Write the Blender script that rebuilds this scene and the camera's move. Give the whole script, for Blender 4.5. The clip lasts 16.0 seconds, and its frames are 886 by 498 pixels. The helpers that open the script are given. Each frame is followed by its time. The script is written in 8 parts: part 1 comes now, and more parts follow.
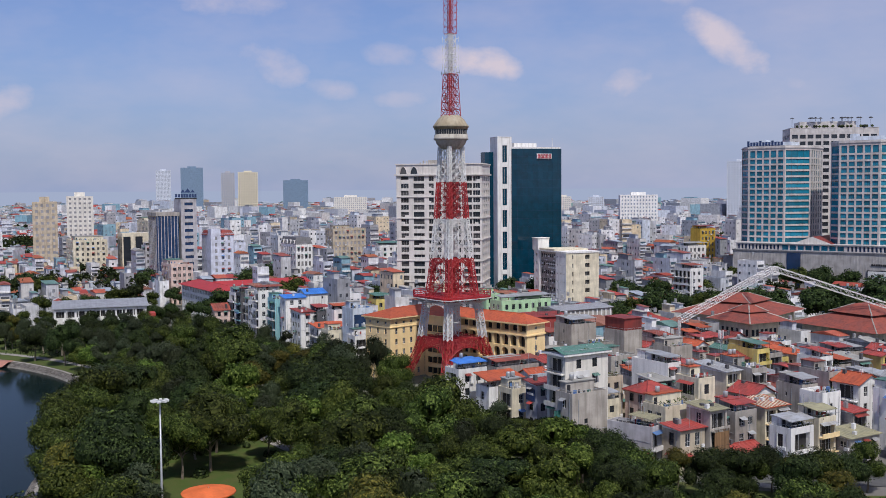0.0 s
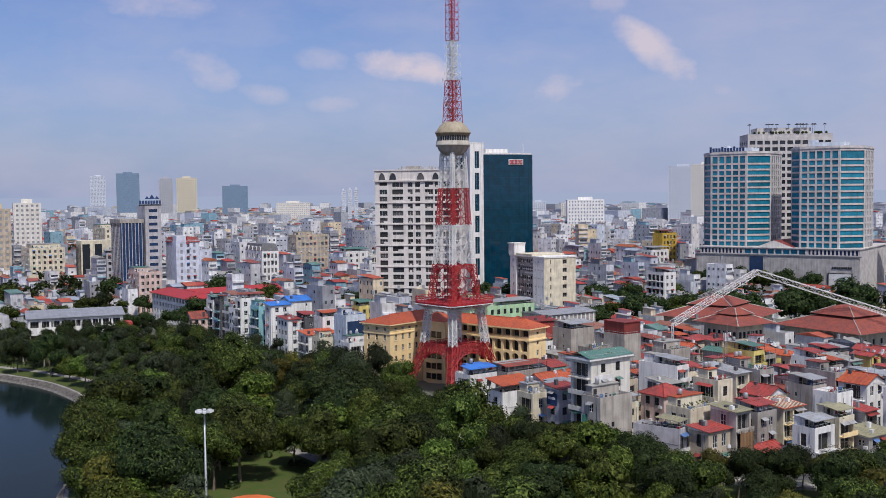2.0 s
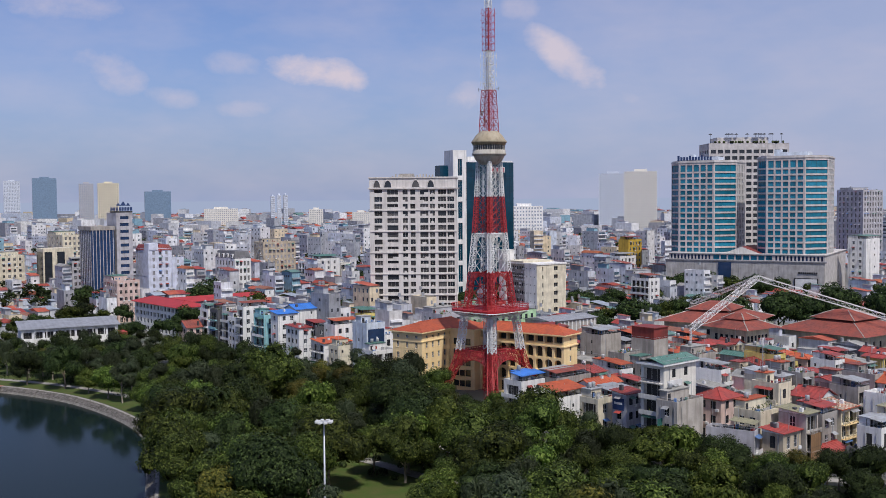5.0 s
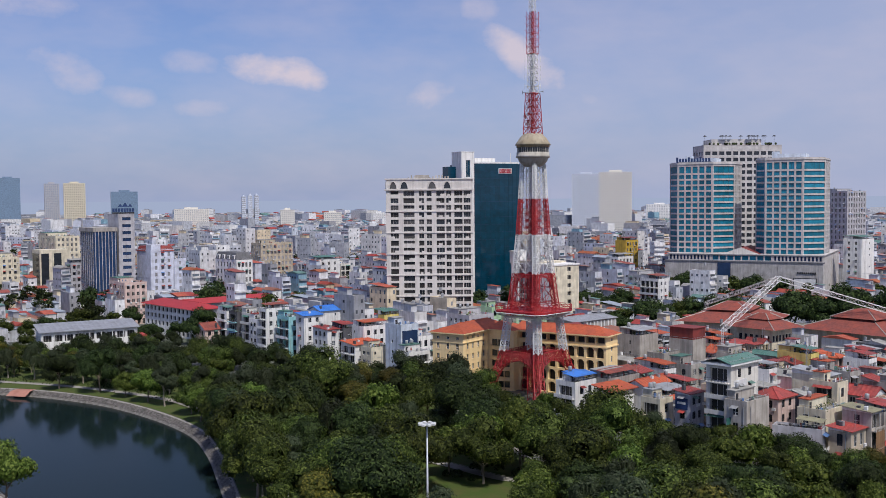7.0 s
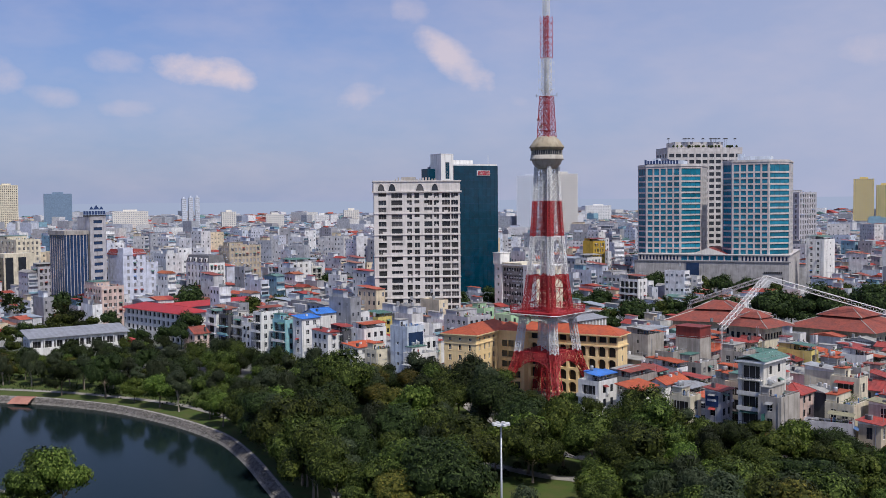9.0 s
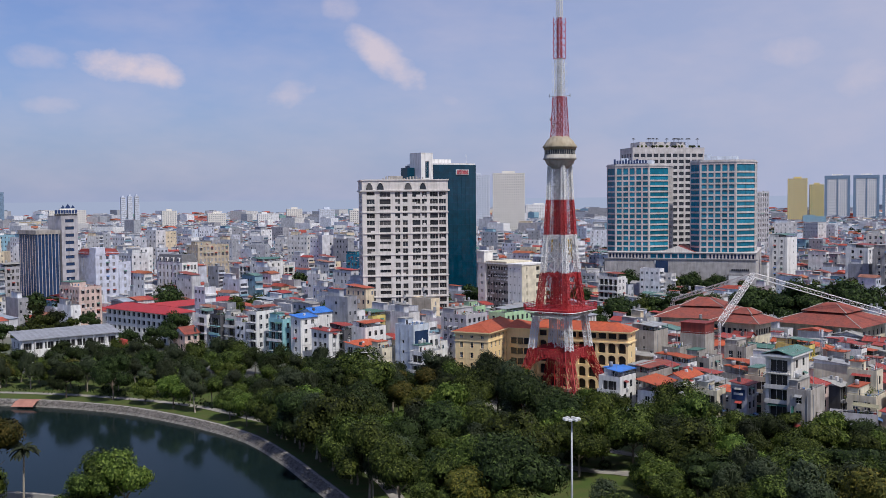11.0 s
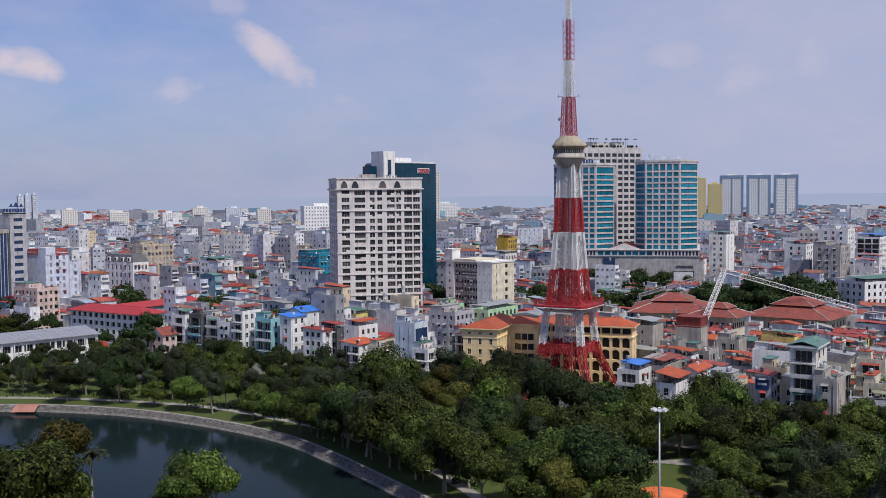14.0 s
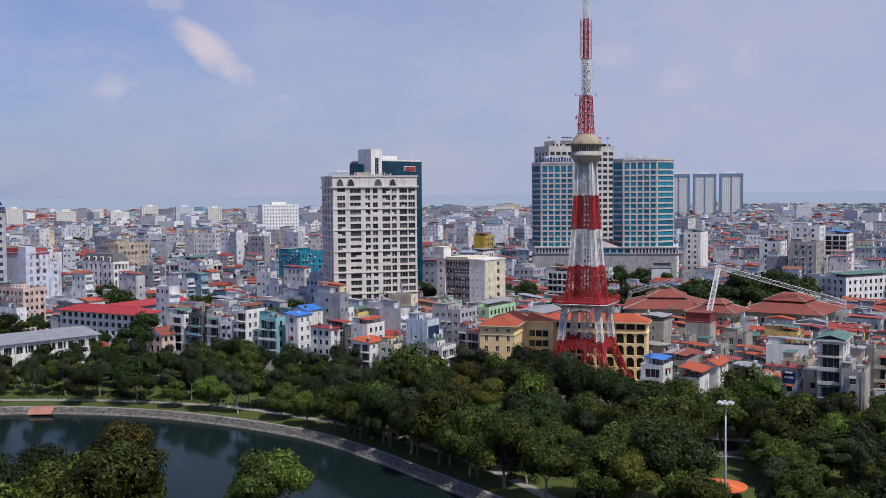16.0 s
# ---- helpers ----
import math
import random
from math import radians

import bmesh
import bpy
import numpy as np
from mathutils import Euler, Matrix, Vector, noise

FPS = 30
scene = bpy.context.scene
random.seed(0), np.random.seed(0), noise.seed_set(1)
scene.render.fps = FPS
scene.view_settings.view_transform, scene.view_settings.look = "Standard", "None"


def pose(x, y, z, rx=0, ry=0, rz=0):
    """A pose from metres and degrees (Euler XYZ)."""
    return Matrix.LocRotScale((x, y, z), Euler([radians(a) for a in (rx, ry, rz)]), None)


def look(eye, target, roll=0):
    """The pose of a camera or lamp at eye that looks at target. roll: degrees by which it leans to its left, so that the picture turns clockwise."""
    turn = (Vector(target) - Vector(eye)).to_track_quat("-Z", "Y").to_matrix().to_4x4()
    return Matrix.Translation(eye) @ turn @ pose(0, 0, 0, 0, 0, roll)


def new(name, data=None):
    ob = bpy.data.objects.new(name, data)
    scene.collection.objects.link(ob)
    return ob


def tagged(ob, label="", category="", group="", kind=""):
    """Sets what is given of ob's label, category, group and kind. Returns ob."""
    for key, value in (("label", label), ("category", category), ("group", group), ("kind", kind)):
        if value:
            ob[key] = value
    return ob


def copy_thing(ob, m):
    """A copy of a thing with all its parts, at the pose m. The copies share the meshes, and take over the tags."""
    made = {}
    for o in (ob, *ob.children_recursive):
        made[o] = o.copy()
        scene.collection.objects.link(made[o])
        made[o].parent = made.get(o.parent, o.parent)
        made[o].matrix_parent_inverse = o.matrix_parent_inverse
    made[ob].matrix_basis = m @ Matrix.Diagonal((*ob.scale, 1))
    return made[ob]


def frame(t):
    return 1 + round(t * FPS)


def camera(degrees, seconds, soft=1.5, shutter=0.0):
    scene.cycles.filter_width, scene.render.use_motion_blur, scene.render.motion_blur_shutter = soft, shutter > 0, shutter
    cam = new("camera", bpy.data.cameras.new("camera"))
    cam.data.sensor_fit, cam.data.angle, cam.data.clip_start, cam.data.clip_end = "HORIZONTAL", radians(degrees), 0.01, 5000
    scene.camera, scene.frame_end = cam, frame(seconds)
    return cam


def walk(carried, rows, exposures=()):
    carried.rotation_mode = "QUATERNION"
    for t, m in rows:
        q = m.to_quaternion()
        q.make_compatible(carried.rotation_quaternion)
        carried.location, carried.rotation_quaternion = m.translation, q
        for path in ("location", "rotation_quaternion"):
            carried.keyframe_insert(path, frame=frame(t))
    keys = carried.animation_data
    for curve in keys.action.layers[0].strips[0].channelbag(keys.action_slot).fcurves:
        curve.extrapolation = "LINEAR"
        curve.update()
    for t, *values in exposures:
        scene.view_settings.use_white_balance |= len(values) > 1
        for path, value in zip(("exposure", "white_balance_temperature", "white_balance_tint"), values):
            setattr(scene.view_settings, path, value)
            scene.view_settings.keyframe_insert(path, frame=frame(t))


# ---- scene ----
cam = camera(46.99, 16.0, soft=0.6)
# seconds, x, y, z, heading, pitch, roll of the drone
ROWS = [
    (0.0, -0.84, -0.10, 54.76, -9.62, -3.25, 0.41),
    (0.5, -4.76, 0.57, 54.81, -10.89, -3.20, 0.42),
    (1.0, -9.41, 1.31, 54.91, -12.07, -3.15, 0.49),
    (1.5, -14.33, 2.15, 55.05, -12.56, -3.07, 0.53),
    (2.0, -19.49, 3.11, 55.19, -13.35, -2.99, 0.57),
    (2.5, -24.85, 4.08, 55.33, -14.27, -2.95, 0.64),
    (3.0, -30.31, 5.15, 55.47, -15.17, -2.87, 0.67),
    (3.5, -35.87, 6.33, 55.66, -16.06, -2.82, 0.60),
    (4.0, -41.52, 7.55, 55.84, -16.89, -2.79, 0.54),
    (6.5, -70.01, 15.25, 56.77, -19.83, -2.68, 0.44),
    (7.0, -75.63, 16.99, 56.92, -20.48, -2.72, 0.45),
    (7.5, -81.31, 18.75, 57.05, -21.48, -2.71, 0.49),
    (8.0, -86.97, 20.51, 57.22, -22.36, -2.69, 0.54),
    (8.5, -92.60, 22.45, 57.29, -23.37, -2.67, 0.56),
    (11.0, -120.32, 33.25, 57.51, -28.18, -2.76, 0.53),
    (11.5, -125.81, 35.64, 57.55, -29.34, -2.78, 0.55),
    (12.0, -131.19, 38.11, 57.60, -30.36, -2.79, 0.52),
    (12.5, -136.41, 40.70, 57.62, -31.34, -2.82, 0.53),
    (13.0, -141.48, 43.36, 57.63, -32.31, -2.84, 0.52),
    (13.5, -146.50, 46.21, 57.60, -33.28, -2.88, 0.52),
    (14.0, -151.50, 49.10, 57.63, -34.26, -2.88, 0.49),
    (14.5, -156.34, 52.16, 57.69, -35.22, -2.94, 0.48),
    (15.0, -161.25, 55.38, 57.74, -36.02, -2.97, 0.47),
    (15.5, -165.90, 58.64, 57.55, -36.80, -2.96, 0.49),
    (16.0, -170.50, 62.04, 57.50, -37.57, -2.98, 0.52),
]
walk(cam, [(t, pose(x, y, z, 90 + pitch, roll, yaw)) for t, x, y, z, yaw, pitch, roll in ROWS], [(0.0, 0.0), (16.0, 0.0)])

# ---- daylight: hazy late morning, sun high behind the camera and to its right ----
SUN_AZ, SUN_EL = 174.0, 57.0          # degrees clockwise from +y, and above the horizon
world = bpy.data.worlds.new("hazy_sky")
scene.world = world
world.use_nodes = True
wt = world.node_tree
wt.nodes.clear()


def wmath(op, a, b=None, c=None, clamp=False):
    n = wt.nodes.new("ShaderNodeMath")
    n.operation, n.use_clamp = op, clamp
    for i, v in enumerate((a, b, c)):
        if v is None:
            continue
        if isinstance(v, (int, float)):
            n.inputs[i].default_value = v
        else:
            wt.links.new(v, n.inputs[i])
    return n.outputs[0]


sky = wt.nodes.new("ShaderNodeTexSky")
sky.sky_type, sky.sun_disc = "NISHITA", False
sky.sun_elevation, sky.sun_rotation = radians(SUN_EL), radians(SUN_AZ)
sky.air_density, sky.dust_density, sky.ozone_density = 1.0, 1.2, 2.0
coord = wt.nodes.new("ShaderNodeTexCoord")
sep = wt.nodes.new("ShaderNodeSeparateXYZ")
wt.links.new(coord.outputs["Generated"], sep.inputs[0])
azim = wmath("MULTIPLY", wmath("ARCTAN2", sep.outputs[0], sep.outputs[1]), 180 / math.pi)
elev = wmath("MULTIPLY", wmath("ARCSINE", sep.outputs[2]), 180 / math.pi)


def wnoise(scale, detail, stretch):
    mp = wt.nodes.new("ShaderNodeMapping")
    mp.inputs["Scale"].default_value = stretch
    wt.links.new(coord.outputs["Generated"], mp.inputs[0])
    n = wt.nodes.new("ShaderNodeTexNoise")
    n.inputs["Scale"].default_value, n.inputs["Detail"].default_value = scale, detail
    n.inputs["Roughness"].default_value = 0.6
    wt.links.new(mp.outputs[0], n.inputs["Vector"])
    return n.outputs[0]


fine = wnoise(24.0, 7.0, (1, 1, 1.5))
broad = wnoise(7.0, 4.0, (1, 1, 2.5))
ragged = wmath("SUBTRACT", fine, 0.5)


def cloud(az, el, wide, high, lean, thick):
    """One low cumulus puff: azimuth, elevation, half sizes and lean in degrees."""
    da, de = wmath("SUBTRACT", azim, az), wmath("SUBTRACT", elev, el)
    c, s = math.cos(radians(lean)), math.sin(radians(lean))
    along = wmath("ADD", wmath("MULTIPLY", da, c / wide), wmath("MULTIPLY", de, s / wide))
    across = wmath("ADD", wmath("MULTIPLY", da, -s / high), wmath("MULTIPLY", de, c / high))
    far = wmath("ADD", wmath("MULTIPLY", along, along), wmath("MULTIPLY", across, across))
    body = wmath("ADD", wmath("SUBTRACT", 1.0, far), wmath("MULTIPLY", ragged, 3.0))
    return wmath("MULTIPLY", wmath("MULTIPLY_ADD", body, 0.75, 0.10, True), thick)


puffs = [cloud(11.4, 7.15, 2.9, 0.95, -7, 0.85), cloud(6.7, 7.6, 1.6, 0.7, -10, 0.36), cloud(19.9, 6.0, 1.45, 0.85, 15, 0.55),
         cloud(25.0, 7.75, 2.8, 1.0, -40, 0.78), cloud(0.2, 7.0, 2.1, 1.0, -22, 0.5), cloud(3.5, 5.7, 1.5, 0.6, -8, 0.36),
         cloud(7.4, 5.1, 1.6, 0.55, 0, 0.35), cloud(47.0, 7.6, 1.9, 0.8, 0, 0.32), cloud(50.6, 6.2, 1.7, 1.1, 20, 0.3),
         cloud(54.0, 7.2, 1.0, 1.2, 0, 0.28), cloud(-2.0, 10.3, 3.4, 0.9, 0, 0.45), cloud(22.6, 10.6, 1.2, 0.9, 0, 0.4),
         cloud(64.0, 8.0, 3.0, 0.9, 5, 0.4), cloud(-13.6, 4.7, 1.5, 1.0, 5, 0.5), cloud(28.6, 5.6, 0.9, 0.5, -20, 0.25)]
cover = puffs[0]
for p in puffs[1:]:
    cover = wmath("MAXIMUM", cover, p)
veil = wmath("MULTIPLY", wmath("MULTIPLY_ADD", broad, 2.2, -0.85, True), 0.30)
cover = wmath("MAXIMUM", cover, veil)
# milky haze gathers towards the horizon
haze = wmath("POWER", 2.718, wmath("MULTIPLY", wmath("MAXIMUM", elev, 0.0), -0.16))
blue = wt.nodes.new("ShaderNodeMixRGB")
blue.blend_type = "MULTIPLY"
blue.inputs[0].default_value = 1.0
blue.inputs[2].default_value = (0.75, 0.85, 1.24, 1)
wt.links.new(sky.outputs[0], blue.inputs[1])
mix_haze = wt.nodes.new("ShaderNodeMixRGB")
sunward = wmath("MULTIPLY", wmath("MULTIPLY_ADD", azim, 0.024, -0.30, True), 0.9)
wt.links.new(wmath("MULTIPLY", haze, 0.84), mix_haze.inputs[0])
wt.links.new(blue.outputs[0], mix_haze.inputs[1])
mix_haze.inputs[2].default_value = (3.75, 4.46, 6.75, 1)
# the sky pales towards the sunny quarter
mix_sun = wt.nodes.new("ShaderNodeMixRGB")
wt.links.new(sunward, mix_sun.inputs[0])
wt.links.new(mix_haze.outputs[0], mix_sun.inputs[1])
mix_sun.inputs[2].default_value = (4.6, 5.04, 7.05, 1)
mix_cloud = wt.nodes.new("ShaderNodeMixRGB")
wt.links.new(cover, mix_cloud.inputs[0])
wt.links.new(mix_sun.outputs[0], mix_cloud.inputs[1])
mix_cloud.inputs[2].default_value = (7.7, 6.65, 7.3, 1)
back = wt.nodes.new("ShaderNodeBackground")
back.inputs["Strength"].default_value = 0.091
wt.links.new(mix_cloud.outputs[0], back.inputs[0])
out = wt.nodes.new("ShaderNodeOutputWorld")
wt.links.new(back.outputs[0], out.inputs[0])

sun = new("sun", bpy.data.lights.new("sun", "SUN"))
sun.data.energy, sun.data.angle, sun.data.color = 3.5, radians(0.6), (1.0, 0.957, 0.898)
sx, sy, sz = math.sin(radians(SUN_AZ)) * math.cos(radians(SUN_EL)), math.cos(radians(SUN_AZ)) * math.cos(radians(SUN_EL)), math.sin(radians(SUN_EL))
sun.matrix_world = look((sx * 500, sy * 500, sz * 500), (0, 0, 0))

# ---- materials ----
MATS = {}


def material(name, colour, rough=0.7, metal=0.0, colour2=None, grain=1.0, bump=0.15, stain=0.0, vary=0.0, island=None, spec=0.4, coat=0.0):
    """Plain procedural surface: colour broken up at two scales, streaky stains, bump, and tone by object or by island."""
    m = bpy.data.materials.new(name)
    m.use_nodes = True
    nt = m.node_tree
    b = nt.nodes["Principled BSDF"]
    b.inputs["Roughness"].default_value, b.inputs["Metallic"].default_value = rough, metal
    b.inputs["Specular IOR Level"].default_value = spec
    b.inputs["Coat Weight"].default_value = coat
    L = nt.links.new
    tc = nt.nodes.new("ShaderNodeTexCoord")
    geo = nt.nodes.new("ShaderNodeNewGeometry")
    info = nt.nodes.new("ShaderNodeObjectInfo")
    n1 = nt.nodes.new("ShaderNodeTexNoise")
    n1.inputs["Scale"].default_value, n1.inputs["Detail"].default_value = 0.35 * grain, 4.0
    L(geo.outputs["Position"], n1.inputs["Vector"])
    n2 = nt.nodes.new("ShaderNodeTexNoise")
    n2.inputs["Scale"].default_value, n2.inputs["Detail"].default_value = 2.6 * grain, 5.0
    L(geo.outputs["Position"], n2.inputs["Vector"])
    if island:
        ramp = nt.nodes.new("ShaderNodeValToRGB")
        ramp.color_ramp.interpolation = "CONSTANT"
        while len(ramp.color_ramp.elements) < len(island):
            ramp.color_ramp.elements.new(0.5)
        for i, c in enumerate(island):
            ramp.color_ramp.elements[i].position = i / len(island)
            ramp.color_ramp.elements[i].color = (*c, 1)
        L(geo.outputs["Random Per Island"], ramp.inputs[0])
        base = ramp.outputs[0]
    else:
        rgb = nt.nodes.new("ShaderNodeRGB")
        rgb.outputs[0].default_value = (*colour, 1)
        base = rgb.outputs[0]
    mix = nt.nodes.new("ShaderNodeMixRGB")
    mix.blend_type = "MIX" if colour2 else "MULTIPLY"
    L(base, mix.inputs[1])
    r1 = nt.nodes.new("ShaderNodeMapRange")
    r1.inputs["From Min"].default_value, r1.inputs["From Max"].default_value = 0.35, 0.7
    L(n1.outputs[0], r1.inputs[0])
    if colour2:
        mix.inputs[2].default_value = (*colour2, 1)
        L(r1.outputs[0], mix.inputs[0])
    else:
        mix.inputs[2].default_value = (0.70, 0.69, 0.68, 1)
        L(r1.outputs[0], mix.inputs[0])
    last = mix.outputs[0]
    if stain:
        mp = nt.nodes.new("ShaderNodeMapping")
        mp.inputs["Scale"].default_value = (1.3, 1.3, 0.12)
        L(geo.outputs["Position"], mp.inputs[0])
        n3 = nt.nodes.new("ShaderNodeTexNoise")
        n3.inputs["Scale"].default_value, n3.inputs["Detail"].default_value = 0.9, 6.0
        L(mp.outputs[0], n3.inputs["Vector"])
        r3 = nt.nodes.new("ShaderNodeMapRange")
        r3.inputs["From Min"].default_value, r3.inputs["From Max"].default_value = 0.46, 0.7
        r3.inputs["To Max"].default_value = stain
        L(n3.outputs[0], r3.inputs[0])
        ms = nt.nodes.new("ShaderNodeMixRGB")
        ms.blend_type = "MULTIPLY"
        ms.inputs[2].default_value = (0.36, 0.35, 0.33, 1)
        L(r3.outputs[0], ms.inputs[0])
        L(last, ms.inputs[1])
        last = ms.outputs[0]
    # fine grain and tone from piece to piece
    hsv = nt.nodes.new("ShaderNodeHueSaturation")
    val = nt.nodes.new("ShaderNodeMapRange")
    val.inputs["To Min"].default_value, val.inputs["To Max"].default_value = 0.9, 1.1
    L(n2.outputs[0], val.inputs[0])
    if vary:
        tone = nt.nodes.new("ShaderNodeMapRange")
        tone.inputs["To Min"].default_value, tone.inputs["To Max"].default_value = 1 - vary, 1 + vary
        L(geo.outputs["Random Per Island"] if island else info.outputs["Random"], tone.inputs[0])
        mul = nt.nodes.new("ShaderNodeMath")
        mul.operation = "MULTIPLY"
        L(tone.outputs[0], mul.inputs[0])
        L(val.outputs[0], mul.inputs[1])
        L(mul.outputs[0], hsv.inputs["Value"])
    else:
        L(val.outputs[0], hsv.inputs["Value"])
    L(last, hsv.inputs["Color"])
    L(hsv.outputs[0], b.inputs["Base Color"])
    if bump:
        bp = nt.nodes.new("ShaderNodeBump")
        bp.inputs["Strength"].default_value, bp.inputs["Distance"].default_value = bump, 0.05
        L(n2.outputs[0], bp.inputs["Height"])
        L(bp.outputs[0], b.inputs["Normal"])
    MATS[name] = m
    return m


WHITE = material("white_render", (0.80, 0.79, 0.77), 0.8, colour2=(0.71, 0.70, 0.68), stain=0.4, vary=0.06)
CREAM = material("cream_render", (0.76, 0.69, 0.53), 0.8, stain=0.4, vary=0.05)
YELLOW = material("ochre_yellow_render", (0.90, 0.69, 0.37), 0.8, colour2=(0.84, 0.62, 0.33), stain=0.12)
LEMON = material("lemon_render", (0.74, 0.60, 0.20), 0.8, stain=0.3)
BEIGE = material("beige_stucco", (0.55, 0.47, 0.36), 0.85, stain=0.4, vary=0.05)
GREY = material("grey_cement", (0.41, 0.385, 0.355), 0.9, stain=0.55, vary=0.12)
CONC = material("raw_concrete", (0.48, 0.44, 0.395), 0.9, stain=0.55, vary=0.1)
LAV = material("lavender_paint", (0.50, 0.49, 0.52), 0.8, stain=0.35)
PALEBLUE = material("pale_blue_paint", (0.64, 0.71, 0.80), 0.8, stain=0.3)
AQUA = material("aqua_paint", (0.30, 0.58, 0.62), 0.75, stain=0.3)
MINT = material("mint_green_paint", (0.46, 0.68, 0.42), 0.75, stain=0.3)
PINK = material("pink_render", (0.74, 0.56, 0.50), 0.8, stain=0.35)
IVORY = material("ivory_cladding", (0.74, 0.71, 0.65), 0.7, colour2=(0.64, 0.61, 0.55), stain=0.35)
BRICKY = material("bare_brick", (0.42, 0.24, 0.15), 0.9, stain=0.4)
DARKW = material("dark_stained_wall", (0.10, 0.10, 0.11), 0.85, stain=0.4)
RED = material("red_sheet_roof", (0.34, 0.050, 0.040), 0.6, colour2=(0.20, 0.048, 0.042), vary=0.3, stain=0.5)
TILE = material("orange_clay_tiles", (0.47, 0.098, 0.040), 0.8, colour2=(0.34, 0.078, 0.042), vary=0.18, stain=0.4)
OLDTILE = material("weathered_clay_tiles", (0.29, 0.070, 0.048), 0.85, colour2=(0.19, 0.062, 0.052), stain=0.45)
GREENR = material("green_sheet_roof", (0.06, 0.16, 0.13), 0.6, colour2=(0.11, 0.20, 0.17), vary=0.1, stain=0.4)
BLUER = material("blue_sheet_roof", (0.05, 0.20, 0.62), 0.55, vary=0.08, stain=0.2)
ROOFG = material("grey_roof_slab", (0.34, 0.33, 0.31), 0.9, colour2=(0.22, 0.22, 0.21), vary=0.1)
TIN = material("weathered_tin", (0.42, 0.44, 0.46), 0.5, 0.3, colour2=(0.33, 0.32, 0.31), stain=0.4, vary=0.08)
STEEL = material("stainless_steel", (0.50, 0.51, 0.52), 0.5, 0.6, bump=0.03)
TRED = material("red_tower_paint", (0.41, 0.020, 0.022), 0.55, colour2=(0.29, 0.020, 0.028), grain=0.6, vary=0.05)
TWHITE = material("white_tower_paint", (0.70, 0.70, 0.70), 0.55, colour2=(0.56, 0.55, 0.53), grain=0.6)
POD = material("weathered_beige_pod", (0.46, 0.43, 0.385), 0.75, colour2=(0.36, 0.33, 0.28), stain=0.5)
DOME = material("weathered_tan_dome", (0.34, 0.28, 0.19), 0.75, colour2=(0.42, 0.37, 0.28), stain=0.5)
POLE = material("galvanised_pole", (0.50, 0.52, 0.54), 0.45, 0.5)
GLASS = material("dark_window_glass", (0.030, 0.036, 0.045), 0.12, spec=0.6, vary=0.35, bump=0.0)
# near-black pane colour paints the shade of rooms behind openings
VOIDM = material("painted_opening_shade", (0.035, 0.033, 0.032), 0.6, vary=0.3, bump=0.0)
BLUEGLASS = material("blue_curtain_glass", (0.001, 0.040, 0.072), 0.05, spec=0.5, vary=0.10, bump=0.0)
TEALGLASS = material("teal_office_glass", (0.018, 0.20, 0.30), 0.10, spec=0.4, vary=0.35, bump=0.0)
NAVYGLASS = material("navy_glass", (0.025, 0.055, 0.13), 0.12, spec=0.6, vary=0.2, bump=0.0)
DUSTY = material("dusty_window_glass", (0.085, 0.082, 0.082), 0.25, vary=0.5, bump=0.0)
FRAME = material("pale_window_frame", (0.55, 0.55, 0.54), 0.5)
DARKFRAME = material("dark_metal", (0.05, 0.05, 0.055), 0.5, 0.4)
OCHREM = material("ochre_panel", (0.62, 0.40, 0.06), 0.7, stain=0.3)
SIGNRED = material("red_sign", (0.50, 0.03, 0.06), 0.4)
SIGNWHITE = material("white_sign", (0.78, 0.78, 0.78), 0.4)
SIGNBLUE = material("navy_sign", (0.03, 0.06, 0.16), 0.4)
ORANGE = material("orange_canvas", (0.75, 0.17, 0.05), 0.7)
BLUETARP = material("blue_tarpaulin", (0.10, 0.20, 0.42), 0.5)
NETG = material("green_scaffold_net", (0.03, 0.14, 0.12), 0.9)
TRUNK = material("grey_brown_bark", (0.16, 0.12, 0.09), 0.9, colour2=(0.24, 0.20, 0.16), grain=3, bump=0.5)
PALEBARK = material("pale_bark", (0.36, 0.32, 0.26), 0.9, colour2=(0.24, 0.20, 0.16), grain=3, bump=0.4)
# light glass colour holds the haze-weakened contrast of far windows
FAINT = material("distance_faded_glass", (0.33, 0.33, 0.35), 0.3, vary=0.3, bump=0.0)
KHAKI = material("khaki_sheet_roof", (0.30, 0.28, 0.17), 0.7, colour2=(0.22, 0.21, 0.14), stain=0.4, vary=0.15)
BAMBOO = material("brown_slats", (0.26, 0.15, 0.075), 0.8, colour2=(0.18, 0.11, 0.06), vary=0.15)
ASPHALT = material("asphalt", (0.075, 0.075, 0.078), 0.9, colour2=(0.11, 0.108, 0.105))
PAVE = material("concrete_paving", (0.36, 0.34, 0.31), 0.9, colour2=(0.27, 0.25, 0.23), stain=0.2)
LAWN = material("park_grass", (0.050, 0.086, 0.012), 0.95, colour2=(0.078, 0.084, 0.022), grain=0.9, bump=0.8)
GROUNDM = material("city_ground", (0.16, 0.15, 0.14), 0.95, colour2=(0.10, 0.12, 0.08), grain=0.06)
STONE = material("bank_stone", (0.22, 0.20, 0.185), 0.9, colour2=(0.09, 0.085, 0.075), grain=3.0, bump=0.5)
BANK = material("bank_concrete", (0.24, 0.22, 0.20), 0.9, colour2=(0.13, 0.12, 0.10), grain=2.0, stain=0.5)
REDPAVE = material("red_paving", (0.42, 0.20, 0.15), 0.9)
SILVERROOF = material("silver_sheet_roof", (0.42, 0.43, 0.45), 0.45, 0.35, colour2=(0.33, 0.33, 0.34), stain=0.4)


